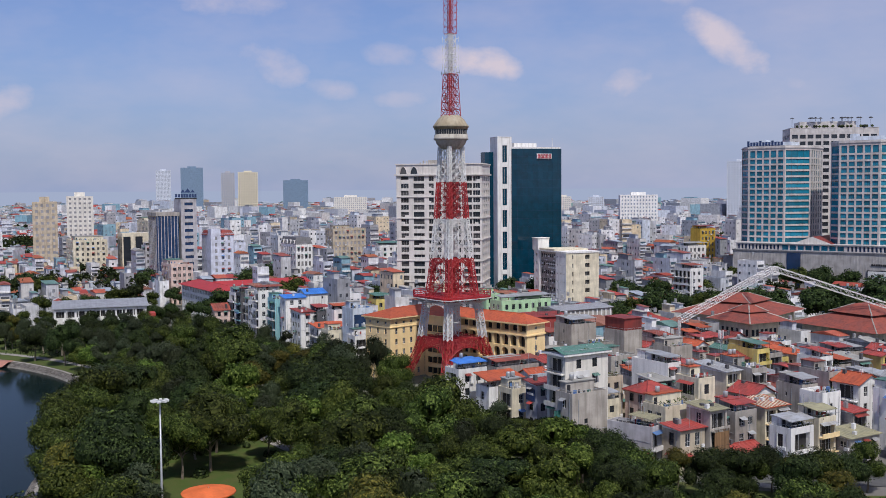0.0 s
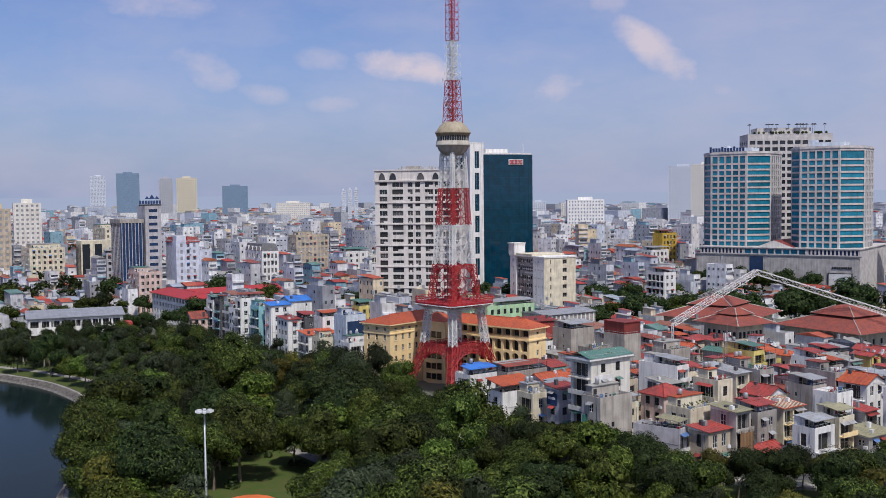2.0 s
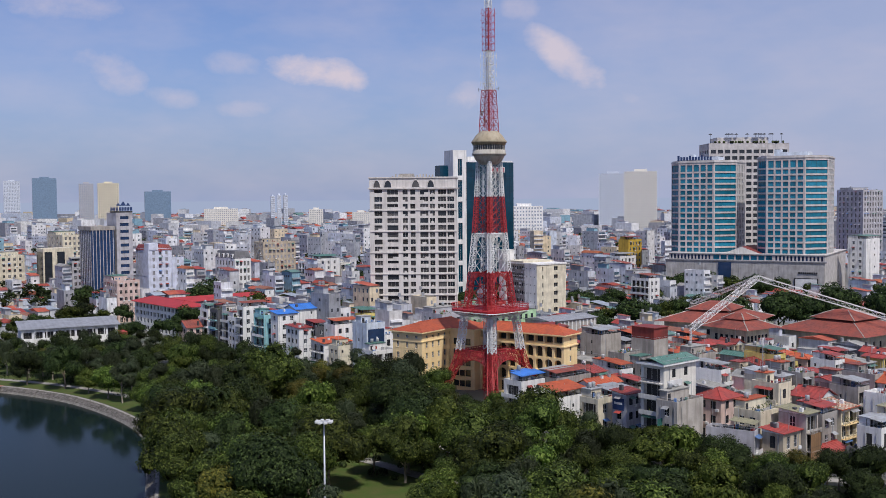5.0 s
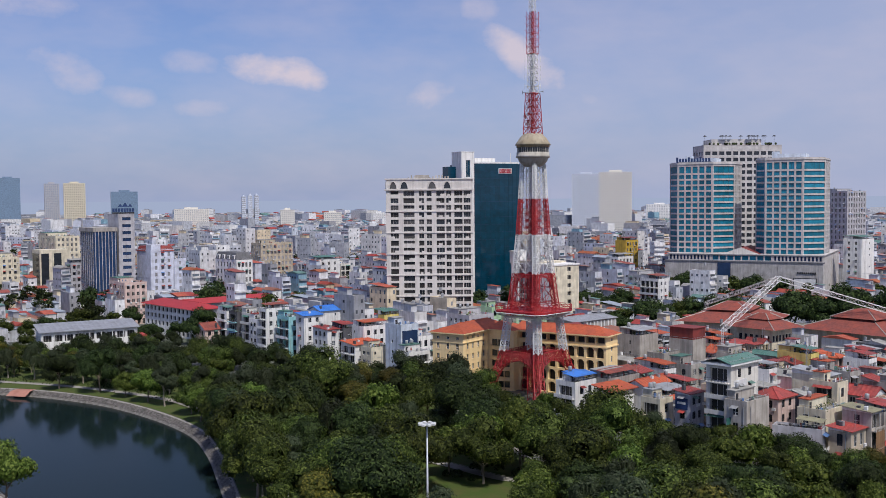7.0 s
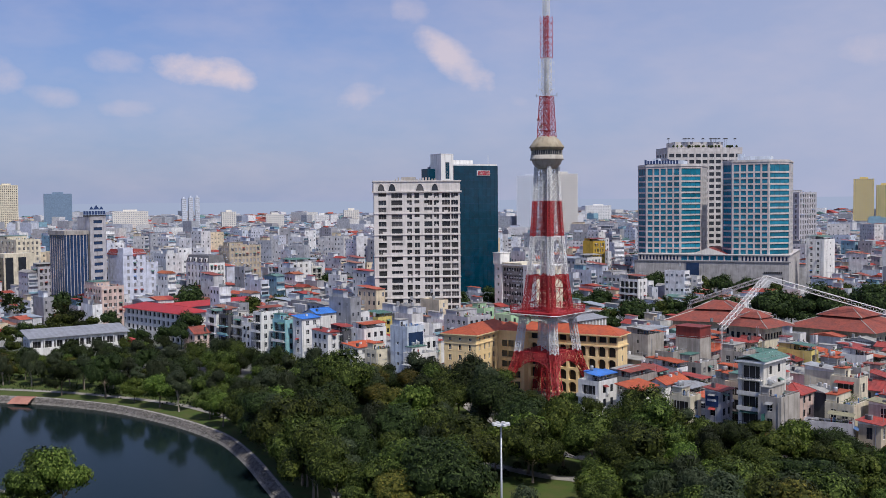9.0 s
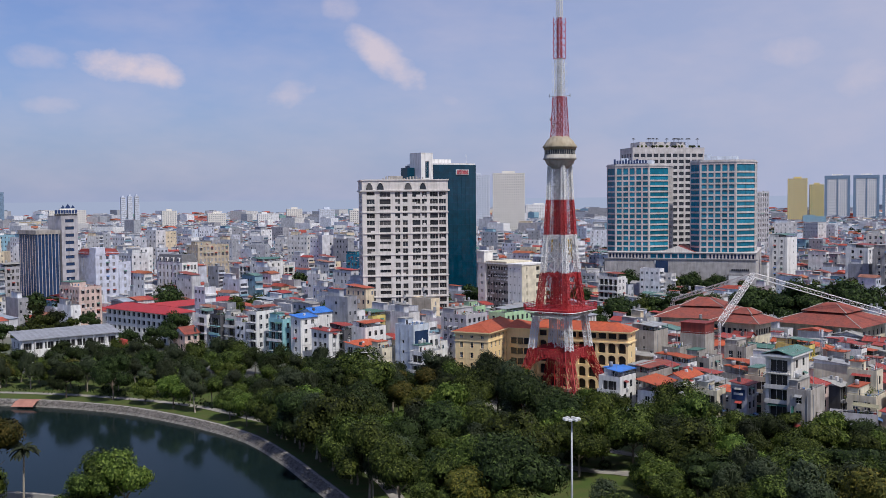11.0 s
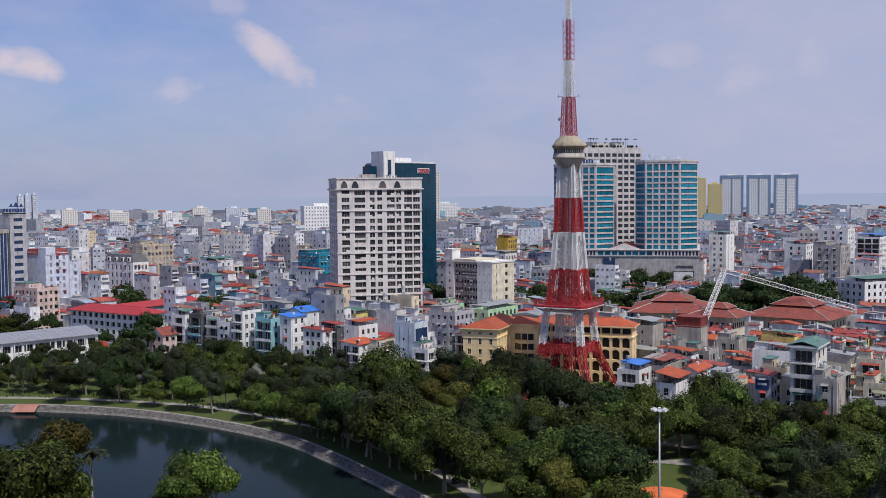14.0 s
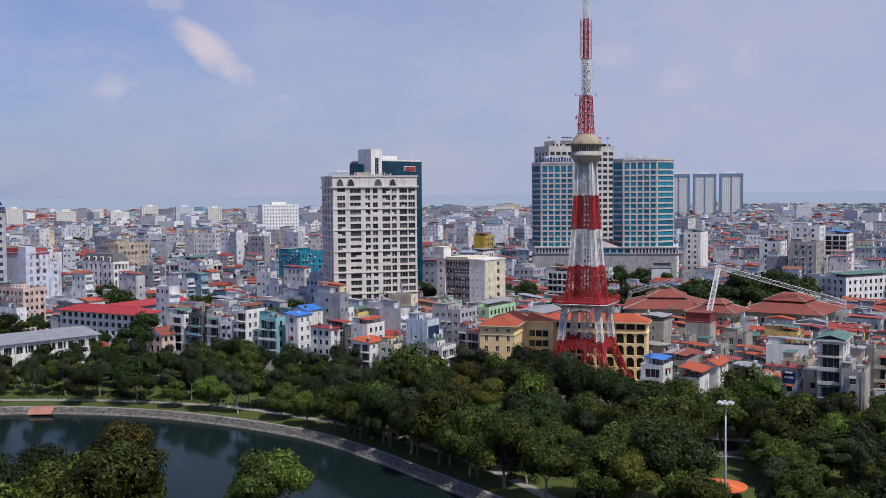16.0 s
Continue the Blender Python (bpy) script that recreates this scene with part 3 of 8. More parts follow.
def arch_truss(k, i, rad, zfoot, ztop, n=12, d=1.0, bar=0.09, bow=0.5):
    """An arched truss between legs i and i+1: flat top chord, curved lower chord; rad gives the corner radius by height."""
    low, high = [], []
    for s in range(n + 1):
        t = s / n
        z = zfoot + (ztop - d - zfoot) * max(1 - (2 * t - 1) ** 2, 0) ** bow
        low.append(on_leg(i, rad(z)).lerp(on_leg(i + 1, rad(z)), t) + Vector((0, 0, z)))
        high.append(on_leg(i, rad(ztop)).lerp(on_leg(i + 1, rad(ztop)), t) + Vector((0, 0, ztop)))
    for s in range(n):
        k.bar(low[s], low[s + 1], bar * 1.4)
        k.bar(high[s], high[s + 1], bar * 1.4)
        k.bar(low[s], high[s], bar)
        k.bar(low[s], high[s + 1], bar)
        k.bar(low[s + 1], high[s], bar)


# legs by painted stage: z, corner radius of the leg's middle
STAGES = [(0.0, 12.6, TRED, "red"), (14.4, 8.5, TWHITE, "white"), (24.5, 6.6, TRED, "red"), (36.2, 5.1, TWHITE, "white"), (47.1, 4.1, TRED, "red"), (57.2, 3.5, TWHITE, "white"), (66.9, 3.1, TRED, "red")]
for s in range(6):
    z0, r0, mt, word = STAGES[s]
    z1, r1 = STAGES[s + 1][0], STAGES[s + 1][1] if s != 1 else 7.1
    w0, w1 = 1.9 - 0.2 * s, 1.9 - 0.2 * (s + 1)
    for i in range(4):
        k = Mesh()
        if s == 0:
            for (za, ra), (zb, rb) in zip(FOOT, FOOT[1:]):
                truss_column(k, on_leg(i, ra) + Vector((0, 0, za)), on_leg(i, rb) + Vector((0, 0, zb)), 2.2 - za * 0.03, 2.2 - zb * 0.03, 2, 0.13, 0.07)
        else:
            truss_column(k, on_leg(i, r0) + Vector((0, 0, z0)), on_leg(i, r1) + Vector((0, 0, z1)), w0, w1, 7, 0.15, 0.09)
        part("leg", k, mt, tower, word + " lattice leg")
    k = Mesh()
    truss_column(k, (0, 0, z0), (0, 0, z1), 2.6, 2.6, 5, 0.13, 0.08)
    k.bar((0.0, 0.0, z0), (0.0, 0.0, z1), 0.2, 0, 8)
    part("lift_shaft", k, mt, tower, word + " lattice lift shaft")
    k = Mesh()
    if s in (0, 1, 2, 3):
        for i in range(4):
            if s == 0:
                arch_truss(k, i, lambda z: foot_radius(z) + 0.5, 3.0, 14.6, 12, 2.4, 0.07, 0.3)
                arch_truss(k, i, lambda z: foot_radius(z) - 0.6, 4.5, 14.2, 10, 2.2, 0.06, 0.3)
            else:
                arch_truss(k, i, lambda z, q=r1: q + 0.2, z0 + (z1 - z0) * 0.55, z1 - 0.1, 9, 0.8, 0.06)
        if s == 0:
            for i in range(4):
                for f in (0.2, 0.4, 0.6, 0.8):
                    k.bar(on_leg(i, 8.9).lerp(on_leg(i + 1, 8.9), f) + Vector((0, 0, 14.4)), Vector((0, 0, 14.4)), 0.09)
                    k.bar(on_leg(i, 9.2).lerp(on_leg(i + 1, 9.2), f) + Vector((0, 0, 12.2)), Vector((0, 0, 12.2)), 0.09)
        if s in (2, 3):
            lattice(k, z0, r0, z1, r1, 3, 0.05, 0.08)
    else:
        lattice(k, z0, r0, z1, r1, 5, 0.05, 0.07)
    part("bracing", k, mt, tower, word + " cross bracing")

# gallery with railing at mid height
def octagon(r, cut):
    return [(r * a, r * b) for a, b in ((-1, -cut), (-cut, -1), (cut, -1), (1, -cut), (1, cut), (cut, 1), (-cut, 1), (-1, cut))]


k = Mesh()
oct_in, oct_out = octagon(6.0, 0.8), octagon(8.4, 0.8)
for i in range(8):
    j = (i + 1) % 8
    a, b, c, d = oct_in[i], oct_in[j], oct_out[j], oct_out[i]
    k.face([(*a, 26.0), (*b, 26.0), (*c, 26.0), (*d, 26.0)])
    k.face([(*d, 25.6), (*c, 25.6), (*c, 26.0), (*d, 26.0)])
    k.face([(*a, 25.6), (*d, 25.6), (*c, 25.6), (*b, 25.6)])
k.box(-5.6, -5.6, 25.7, 5.6, 5.6, 25.9)
gallery = part("gallery_floor", k, TRED, tower, "red steel gallery floor")
k = Mesh()
for i in range(8):
    a, b = Vector((*oct_out[i], 26.0)), Vector((*oct_out[(i + 1) % 8], 26.0))
    n = 7 if (b - a).length > 5 else 4
    for z in (0.5, 1.0, 1.5):
        k.bar(a + Vector((0, 0, z)), b + Vector((0, 0, z)), 0.07)
    for s in range(n):
        p = a.lerp(b, s / n)
        k.bar(p, p + Vector((0, 0, 1.5)), 0.06)
        k.bar(p, a.lerp(b, (s + 1) / n) + Vector((0, 0, 1.5)), 0.05)
part("railing", k, TRED, gallery, "red steel railing")
k = Mesh()
for i in range(8):
    a, b = Vector((*oct_out[i], 25.4)), Vector((*oct_out[(i + 1) % 8], 25.4))
    c, d = a * 0.78, b * 0.78
    c.z = d.z = 24.2
    n = 5 if (b - a).length > 5 else 3
    k.bar(a, b, 0.1)
    k.bar(c, d, 0.1)
    for s in range(n):
        k.bar(a.lerp(b, s / n), c.lerp(d, (s + 0.5) / n), 0.07)
        k.bar(a.lerp(b, (s + 1) / n), c.lerp(d, (s + 0.5) / n), 0.07)
part("gallery_truss", k, TWHITE, tower, "white truss under the gallery")

# pod
k = Mesh()
k.lathe([(2.3, 66.2), (3.1, 66.7), (3.9, 67.6), (4.25, 68.5), (4.35, 68.7), (4.75, 68.75), (4.75, 69.3), (4.6, 69.35), (4.6, 70.2)], 40)
part("pod_base", k, POD, tower, "tapering beige underside of the pod", True)
k = Mesh()
k.lathe([(4.25, 70.2), (4.25, 71.6)], 40)
band_ = part("window_band", k, GLASS, tower, "dark window band of the pod")
k = Mesh()
for i in range(40):
    a = 2 * math.pi * i / 40
    k.bar((4.35 * math.cos(a), 4.35 * math.sin(a), 70.2), (4.35 * math.cos(a), 4.35 * math.sin(a), 71.6), 0.06)
part("mullion_ring", k, POD, band_)
k = Mesh()
k.lathe([(4.6, 71.55), (4.65, 72.1), (4.95, 72.2), (4.95, 72.5), (4.4, 73.2), (3.7, 74.3), (2.7, 75.2), (2.5, 75.4)], 40)
part("pod_dome", k, DOME, tower, "weathered beige dome of the pod", True)

# mast
k = Mesh()
lattice(k, 75.2, 2.75, 86.7, 2.05, 6, 0.12, 0.065)
truss_column(k, (0, 0, 75.2), (0, 0, 86.7), 1.2, 1.2, 7, 0.08, 0.05)
part("mast_stage", k, TRED, tower, "red lattice mast stage")
k = Mesh()
truss_column(k, (0, 0, 86.7), (0, 0, 97.6), 2.3, 2.0, 6, 0.1, 0.07)
truss_column(k, (0, 0, 86.7), (0, 0, 97.6), 0.9, 0.9, 8, 0.08, 0.05)
for z in (88.5, 91.0, 93.5, 96.0):
    for a in (0, 90, 180, 270):
        v = Matrix.Rotation(radians(a + 45), 3, "Z") @ Vector((2.2, 0, 0))
        k.bar((0, 0, z), (v.x, v.y, z + 0.3), 0.06)
        k.bar((v.x, v.y, z - 0.6), (v.x, v.y, z + 0.9), 0.07)
part("mast_stage", k, TWHITE, tower, "white lattice mast stage with aerials")
k = Mesh()
for i in range(4):
    k.bar(on_leg(i, 1.75) + Vector((0, 0, 97.6)), on_leg(i, 1.75) + Vector((0, 0, 109.2)), 0.085)
for s in range(6):
    for i in range(4):
        a, b = on_leg(i, 1.75), on_leg(i + 1, 1.75)
        z0, z1 = 97.6 + s * 1.933, 99.533 + s * 1.933
        k.bar(a + Vector((0, 0, z0)), b + Vector((0, 0, z0)), 0.06)
        k.bar(a + Vector((0, 0, z0)), b + Vector((0, 0, z1)), 0.05)
truss_column(k, (0, 0, 97.6), (0, 0, 109.2), 1.1, 1.1, 8, 0.08, 0.05)
for z in range(6):
    for a in range(4):
        v = on_leg(a, 2.2)
        k.bar(v * 0.7 + Vector((0, 0, 98.4 + z * 1.9)), v + Vector((0, 0, 98.4 + z * 1.9)), 0.04)
part("mast_stage", k, TRED, tower, "red lattice mast stage with panel aerials")
k = Mesh()
truss_column(k, (0, 0, 109.2), (0, 0, 121.0), 1.4, 1.2, 8, 0.1, 0.07)
part("mast_stage", k, TWHITE, tower, "white lattice mast stage")
k = Mesh()
truss_column(k, (0, 0, 121.0), (0, 0, 128.0), 1.0, 0.7, 6, 0.09, 0.06)
k.bar((0, 0, 128), (0, 0, 131), 0.06)
part("mast_stage", k, TRED, tower, "red lattice mast top")
for i, (a, z) in enumerate(((20, 86.9), (110, 86.9), (200, 86.9), (290, 86.9))):
    k = Mesh()
    v = Vector((3.0 * math.cos(radians(a)), 3.0 * math.sin(radians(a)), 0))
    k.bar((v.x * 0.5, v.y * 0.5, z), (v.x, v.y, z + 0.2), 0.07)
    k.bar((v.x, v.y, z - 0.3), (v.x, v.y, z + 0.7), 0.12)
    part("aerial", k, STEEL, tower, "small steel aerial on an arm")
for a, z, r in ((150, 78.5, 3.0), (170, 80.5, 2.9), (95, 31, 4.2), (160, 38, 3.9), (200, 33, 4.6), (120, 29, 4.4)):
    k = Mesh()
    v = Vector((r * math.cos(radians(a)), r * math.sin(radians(a)), z))
    k.lathe([(0.02, 0.0), (0.4, 0.12), (0.62, 0.34)], 14)
    dish = part("dish_aerial", k, SIGNWHITE, tower, "white dish aerial")
    dish.matrix_basis = Matrix.Translation(v) @ Matrix.Rotation(radians(a), 4, "Z") @ Matrix.Rotation(radians(80), 4, "Y")

# ---- white apartment block with arched attic ----
def block(name, x, y, deg, label, category="building"):
    return thing(name, x, y, 0, deg, label, category)


APT = material("greyed_ivory_render", (0.68, 0.64, 0.605), 0.75, colour2=(0.60, 0.565, 0.53), stain=0.3)
wb = block("apartment_tower", 51.5, 425.6, -20.0, "cream white eighteen-storey apartment tower with arched attic niches", "apartment tower")
W, D, H, ST = 36.2, 24.0, 66.3, 2.97
k = Mesh()
ATTIC = H - 4.9
base = ATTIC - 19 * ST
front = [(1.9, 5.2), (7.3, 11.9), (13.8, 15.9), (17.0, 19.1), (21.1, 24.5), (25.2, 27.3), (28.6, 32.0), (32.5, 35.4)]
rows = [(base + i * ST + 0.5, base + i * ST + 2.55) for i in range(19)]
holes = k.facade((0, 0), (1, 0), W, 0, ATTIC, front, rows, 0.45)
side = [(2.0, 4.2), (7.0, 10.0), (13.0, 16.0), (19.5, 22.0)]
holes_l = k.facade((0, D), (0, -1), D, 0, ATTIC, side, rows, 0.5)
holes_r = k.facade((W, 0), (0, 1), D, 0, ATTIC, side, rows, 0.5)
k.facade((W, D), (-1, 0), W, 0, ATTIC)
part("wall", k, APT, wb)
arnd = random.Random(12)
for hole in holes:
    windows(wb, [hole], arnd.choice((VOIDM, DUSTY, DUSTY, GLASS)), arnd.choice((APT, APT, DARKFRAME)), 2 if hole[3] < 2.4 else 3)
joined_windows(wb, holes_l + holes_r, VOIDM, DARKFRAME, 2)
rnd = random.Random(11)
for n, (x, y, z, w, h, deg) in enumerate(holes):
    if n % 19 > 3 and rnd.random() < 0.3:
        c = Mesh()
        wide = w * rnd.choice((1.0, 0.5, 0.5))
        c.box(-wide / 2, -0.44, 0, wide / 2, -0.32, rnd.choice((0.7, 0.9)))
        put("balcony_wall", c.data("balcony_wall", [APT]), wb, pose(x + rnd.choice((-1, 0, 1)) * (w - wide) / 2, y, z, 0, 0, deg))
for i in range(1, 20, 3):
    c = Mesh()
    z = base + i * ST - 0.05
    c.box(-0.3, -0.3, z - 0.16, W + 0.3, D + 0.3, z + 0.16)
    part("string_course", c, APT, wb)
c = Mesh()
c.box(-0.7, -0.7, ATTIC - 0.1, W + 0.7, D + 0.7, ATTIC + 0.5)
c.box(-0.1, -0.1, ATTIC + 0.5, W + 0.1, D + 0.1, H - 0.5)
c.box(-0.5, -0.5, H - 0.5, W + 0.5, D + 0.5, H)
part("attic", c, APT, wb)
for x, wd in ((3.0, 3.2), (7.6, 3.4), (19.3, 3.6), (25.6, 3.2)):
    c = Mesh()
    pts = [(x - wd / 2 + wd * t / 12, ATTIC + 0.6 + math.sin(math.pi * t / 12) ** 0.55 * 3.0) for t in range(13)]
    for a, b in zip(pts, pts[1:]):
        c.face([(a[0], -0.14, ATTIC + 0.6), (b[0], -0.14, ATTIC + 0.6), (b[0], -0.14, b[1]), (a[0], -0.14, a[1])], 0)
        c.bar((a[0], -0.2, a[1]), (b[0], -0.2, b[1]), 0.2, 1)
    part("arched_niche", c, [GLASS if x in (7.6, 25.6) else DUSTY, APT], wb)
for y, wd in ((6, 4.4), (14, 4.4)):
    c = Mesh()
    pts = [(y - wd / 2 + wd * t / 12, ATTIC + 0.6 + math.sin(math.pi * t / 12) ** 0.55 * 3.0) for t in range(13)]
    for a, b in zip(pts, pts[1:]):
        c.face([(-0.14, a[0], ATTIC + 0.6), (-0.14, a[0], a[1]), (-0.14, b[0], b[1]), (-0.14, b[0], ATTIC + 0.6)], 0)
        c.bar((-0.2, a[0], a[1]), (-0.2, b[0], b[1]), 0.3, 1)
    part("arched_niche", c, [GLASS, APT], wb)
c = Mesh()
for i in range(14):
    c.box(9 + i * 1.3, 5, H, 9.6 + i * 1.3, 5.8, H + rnd.uniform(0.4, 1.5))
c.box(12, 8, H, 18, 13, H + 1.6)
part("roof_plant", c, GREY, wb, "rooftop tanks and plant")

# ---- blue glass office tower ----
bt = block("glass_office_tower", 100.5, 479.1, 9.2, "dark blue glass office tower with a white stair core", "office tower")
k = Mesh()
H2 = 75.0
curve = [(14.2, 0.0)] + [(14.2 + 25.4 * t / 10, -3.0 * math.sin(math.pi * min(t / 10 * 0.72 + 0.04, 1))) for t in range(1, 11)] + [(39.6, 22), (0, 26), (0, 8)]
poly = [(x, y) for x, y in curve]
k.prism(poly[:-2] + [(39.6, 22), (14.2, 24)], 0, H2)
part("core_mass", k, NAVYGLASS, bt)
for n in range(10):
    a, b = Vector(poly[n]), Vector(poly[n + 1])
    d = (b - a)
    L = d.length
    ang = math.degrees(math.atan2(d.y, d.x))
    for f in range(20):
        q = Mesh()
        q.box(0.03, -0.10, 0.04, L - 0.03, -0.02, H2 / 20 - 0.04)
        key = ("curtain", round(L, 2))
        if key not in WINDOWS:
            WINDOWS[key] = q.data("glass_panel", [BLUEGLASS])
        put("glass_panel", WINDOWS[key], bt, pose(a.x, a.y, f * H2 / 20, 0, 0, ang))
k = Mesh()
k.box(2.6, 6, 0, 8.0, 11.5, H2 - 1.5)
part("left_wing", k, BLUEGLASS, bt, "blue glass wing")
for f in range(20):
    q = Mesh()
    q.box(2.65, 5.9, f * 3.68, 7.0, 5.98, f * 3.68 + 3.5)
    part("glass_panel", q, BLUEGLASS, bt)
k = Mesh()
hs = k.facade((7.0, 0.5), (1, 0), 7.4, 0, H2 + 5.4, [(2.6, 5.0)], [(6 + i * 10.4, 6 + i * 10.4 + 8.2) for i in range(7)], 0.4)
k.facade((7.0, 10), (0, -1), 9.5, 0, H2 + 5.4)
k.facade((14.4, 0.5), (0, 1), 9.5, 0, H2 + 5.4)
k.facade((14.4, 10), (-1, 0), 7.4, 0, H2 + 5.4)
k.box(7.0, 0.5, H2 + 5.3, 14.4, 10, H2 + 5.8)
part("stair_core", k, WHITE, bt, "white rendered stair core")
windows(bt, hs, BLUEGLASS, FRAME, 2)
k = Mesh()
k.prism([(x * 0.98 + 0.5, y * 0.98 + 0.4) for x, y in poly[:-2] + [(38.0, 21.5), (14.6, 23.5)]], H2 - 0.1, H2 + 0.8)
k.box(18, 6, H2 + 0.8, 30, 15, H2 + 3.0)
k.bar((36.6, 2, H2), (36.6, 2, H2 + 5.5), 0.14)
part("parapet", k, WHITE, bt, "white rooftop parapet and plant room")
k = Mesh()
for i in range(5):
    x = 26.4 + i * 1.45
    k.box(x, -3.75, H2 - 4.7, x + 1.1, -3.4, H2 - 4.35, 0)
    k.box(x, -3.75, H2 - 3.1, x + 1.1, -3.4, H2 - 2.75, 0)
    k.box(x, -3.75, H2 - 4.7, x + 0.35, -3.4, H2 - 2.75, 0)
    k.box(x + 0.8, -3.75, H2 - 4.7, x + 1.1, -3.4, H2 - 2.75, 0)
k.box(26.0, -3.45, H2 - 5.0, 33.8, -2.9, H2 - 2.4, 1)
part("sign", k, [SIGNRED, SIGNWHITE], bt, "red sign of plain bars")

# ---- twin teal and cream office towers on a podium ----
def stepped_front(W, cl, cr, D):
    """Plan of a tower with chamfered glass corners."""
    return [(0, cl), (cl, 0), (W - cr, 0), (W, cr), (W, D), (0, D)]


TOWERSTONE = material("pale_stone_cladding", (0.60, 0.57, 0.555), 0.7, stain=0.25)


def office_tower(x, y, deg, W, D, z0, H, floors, label, cl=5.0, cr=11.0, flat=5):
    t = thing("office_tower", x, y, 0, deg, label, "office tower", "twin office towers")
    st = (H - z0) / (floors + 1)
    k = Mesh()
    rows = [(z0 + i * st + 0.45, z0 + (i + 1) * st - 0.5) for i in range(floors)]
    rows[-1] = (rows[-1][0], rows[-1][1] + st * 0.45)
    pl = stepped_front(W, cl, cr, D)
    allw = []
    for n in range(len(pl)):
        a, b = Vector(pl[n]), Vector(pl[(n + 1) % len(pl)])
        d = (b - a)
        L = d.length
        d.normalize()
        if n in (0, 2):
            cols = [(0.5, L - 0.5)]
        elif n == 1:
            cols = spaced(L, flat, L / flat * 0.72)
        elif n == 4:
            cols = []
        else:
            m = max(3, int(L / 4.0))
            cols = spaced(L, m, L / m * 0.42)
        got = k.facade(tuple(a), tuple(d), L, z0, H, cols, rows if cols else (), 0.35)
        allw.append(got)
    part("wall", k, TOWERSTONE, t, "cream stone-clad frame")
    for n, got in enumerate(allw):
        if n in (3, 5):
            joined_windows(t, got, TEALGLASS, DARKFRAME, 1)
        else:
            windows(t, got, TEALGLASS, DARKFRAME, 4 if n in (0, 2) else 2)
    k = Mesh()
    k.prism([(px * 0.96 + W * 0.02, py * 0.96 + D * 0.02) for px, py in pl], H - 0.2, H + 0.3)
    k.prism([(px * 1.02 - W * 0.01, py * 1.02 - D * 0.01) for px, py in pl], H - 1.0, H - 0.55)
    part("cornice", k, TOWERSTONE, t)
    k = Mesh()
    k.box(W * 0.3, D * 0.3, H, W * 0.72, D * 0.72, H + 2.6)
    k.box(W * 0.2, D * 0.45, H, W * 0.3, D * 0.6, H + 4.2)
    part("plant_room", k, PALEBLUE, t, "pale rooftop plant room")
    return t


twin = office_tower(250.0, 521.0, -48.0, 36.0, 30.0, 26.0, 77.3, 15, "cream stone and teal glass office tower with a rooftop sign", 6.0, 10.0, 5)
k = Mesh()
for i in range(12):
    x = 5 + i * 1.65
    k.box(x, 0.8, 77.8, x + 1.15, 1.2, 77.8 + (1.9 if i % 4 else 2.6), 0)
    if i % 3 == 0:
        k.box(x + 0.4, 0.7, 78.4, x + 0.75, 1.3, 79.0, 0)
k.box(5, 1.0, 77.4, 25, 1.1, 77.8, 0)
part("sign", k, SIGNBLUE, twin, "navy sign of plain bars on the roof edge")
office_tower(280.0, 482.0, -48.0, 36.0, 30.0, 26.0, 78.5, 15, "cream stone and teal glass office tower with a glazed corner", 6.0, 10.0, 5)
t = thing("residential_tower", 301.0, 559.0, 0, -17, "cream grid-fronted residential tower behind the office towers", "residential tower")
k = Mesh()
rows = [(20 + i * 3.95 + 0.8, 20 + i * 3.95 + 3.1) for i in range(17)]
hs = k.facade((0, 0), (1, 0), 50, 0, 90, spaced(50, 11, 3.3), rows, 0.4)
hs2 = k.facade((0, 22), (0, -1), 22, 0, 90, spaced(22, 4, 2.6), rows, 0.4)
k.facade((50, 0), (0, 1), 22, 0, 90)
k.facade((50, 22), (-1, 0), 50, 0, 90)
k.box(0, 0, 89.8, 50, 22, 90.3)
k.box(6, 3, 90.3, 38, 19, 94.0)
part("wall", k, TOWERSTONE, t)
windows(t, hs, GLASS, DARKFRAME, 2)
joined_windows(t, hs2, GLASS, FRAME, 2)
k = Mesh()
rnd = random.Random(3)
for i in range(16):
    x, y = rnd.uniform(1, 46), rnd.uniform(1, 3)
    k.bar((x, y, 94.0 if 6 < x < 38 else 90.3), (x, y, 96.2), 0.08)
    k.lathe([(1.3, 95.7), (0.9, 96.1), (0.1, 96.5)], 8, 0, (x, y))
for i in range(30):
    x, y = rnd.uniform(0, 48), rnd.uniform(0, 1.5)
    k.lathe([(0.2, 90.2), (0.9, 90.9), (0.4, 91.8)], 6, 1, (x, y))
part("roof_garden", k, [DARKFRAME, LEAFDARK], t, "roof terrace with parasols and shrubs")

pod = thing("shopping_podium", 246.1, 513.4, 0, -48.0, "grey panelled shopping podium under the office towers", "shopping centre")
PANEL = material("pale_grey_panels", (0.50, 0.475, 0.46), 0.7, stain=0.35)
PANELDARK = material("dark_grey_panels", (0.20, 0.20, 0.22), 0.7, stain=0.3)
k = Mesh()
hs = []
for u0, u1, n, ww in ((0, 24, 12, 1.1), (24, 57, 8, 3.3), (57, 83, 13, 1.1)):
    hs += k.facade((u0, 0), (1, 0), u1 - u0, 22.6, 26.0, spaced(u1 - u0, n, ww), [(22.9, 25.4)], 0.5)
hl = k.facade((0, 70), (0, -1), 70, 0, 26, spaced(70, 24, 1.2), [(22.9, 25.2)], 0.5)
k.facade((83, 0), (0, 1), 70, 0, 26)
k.box(-0.5, -0.5, 25.9, 83.5, 70, 26.3)
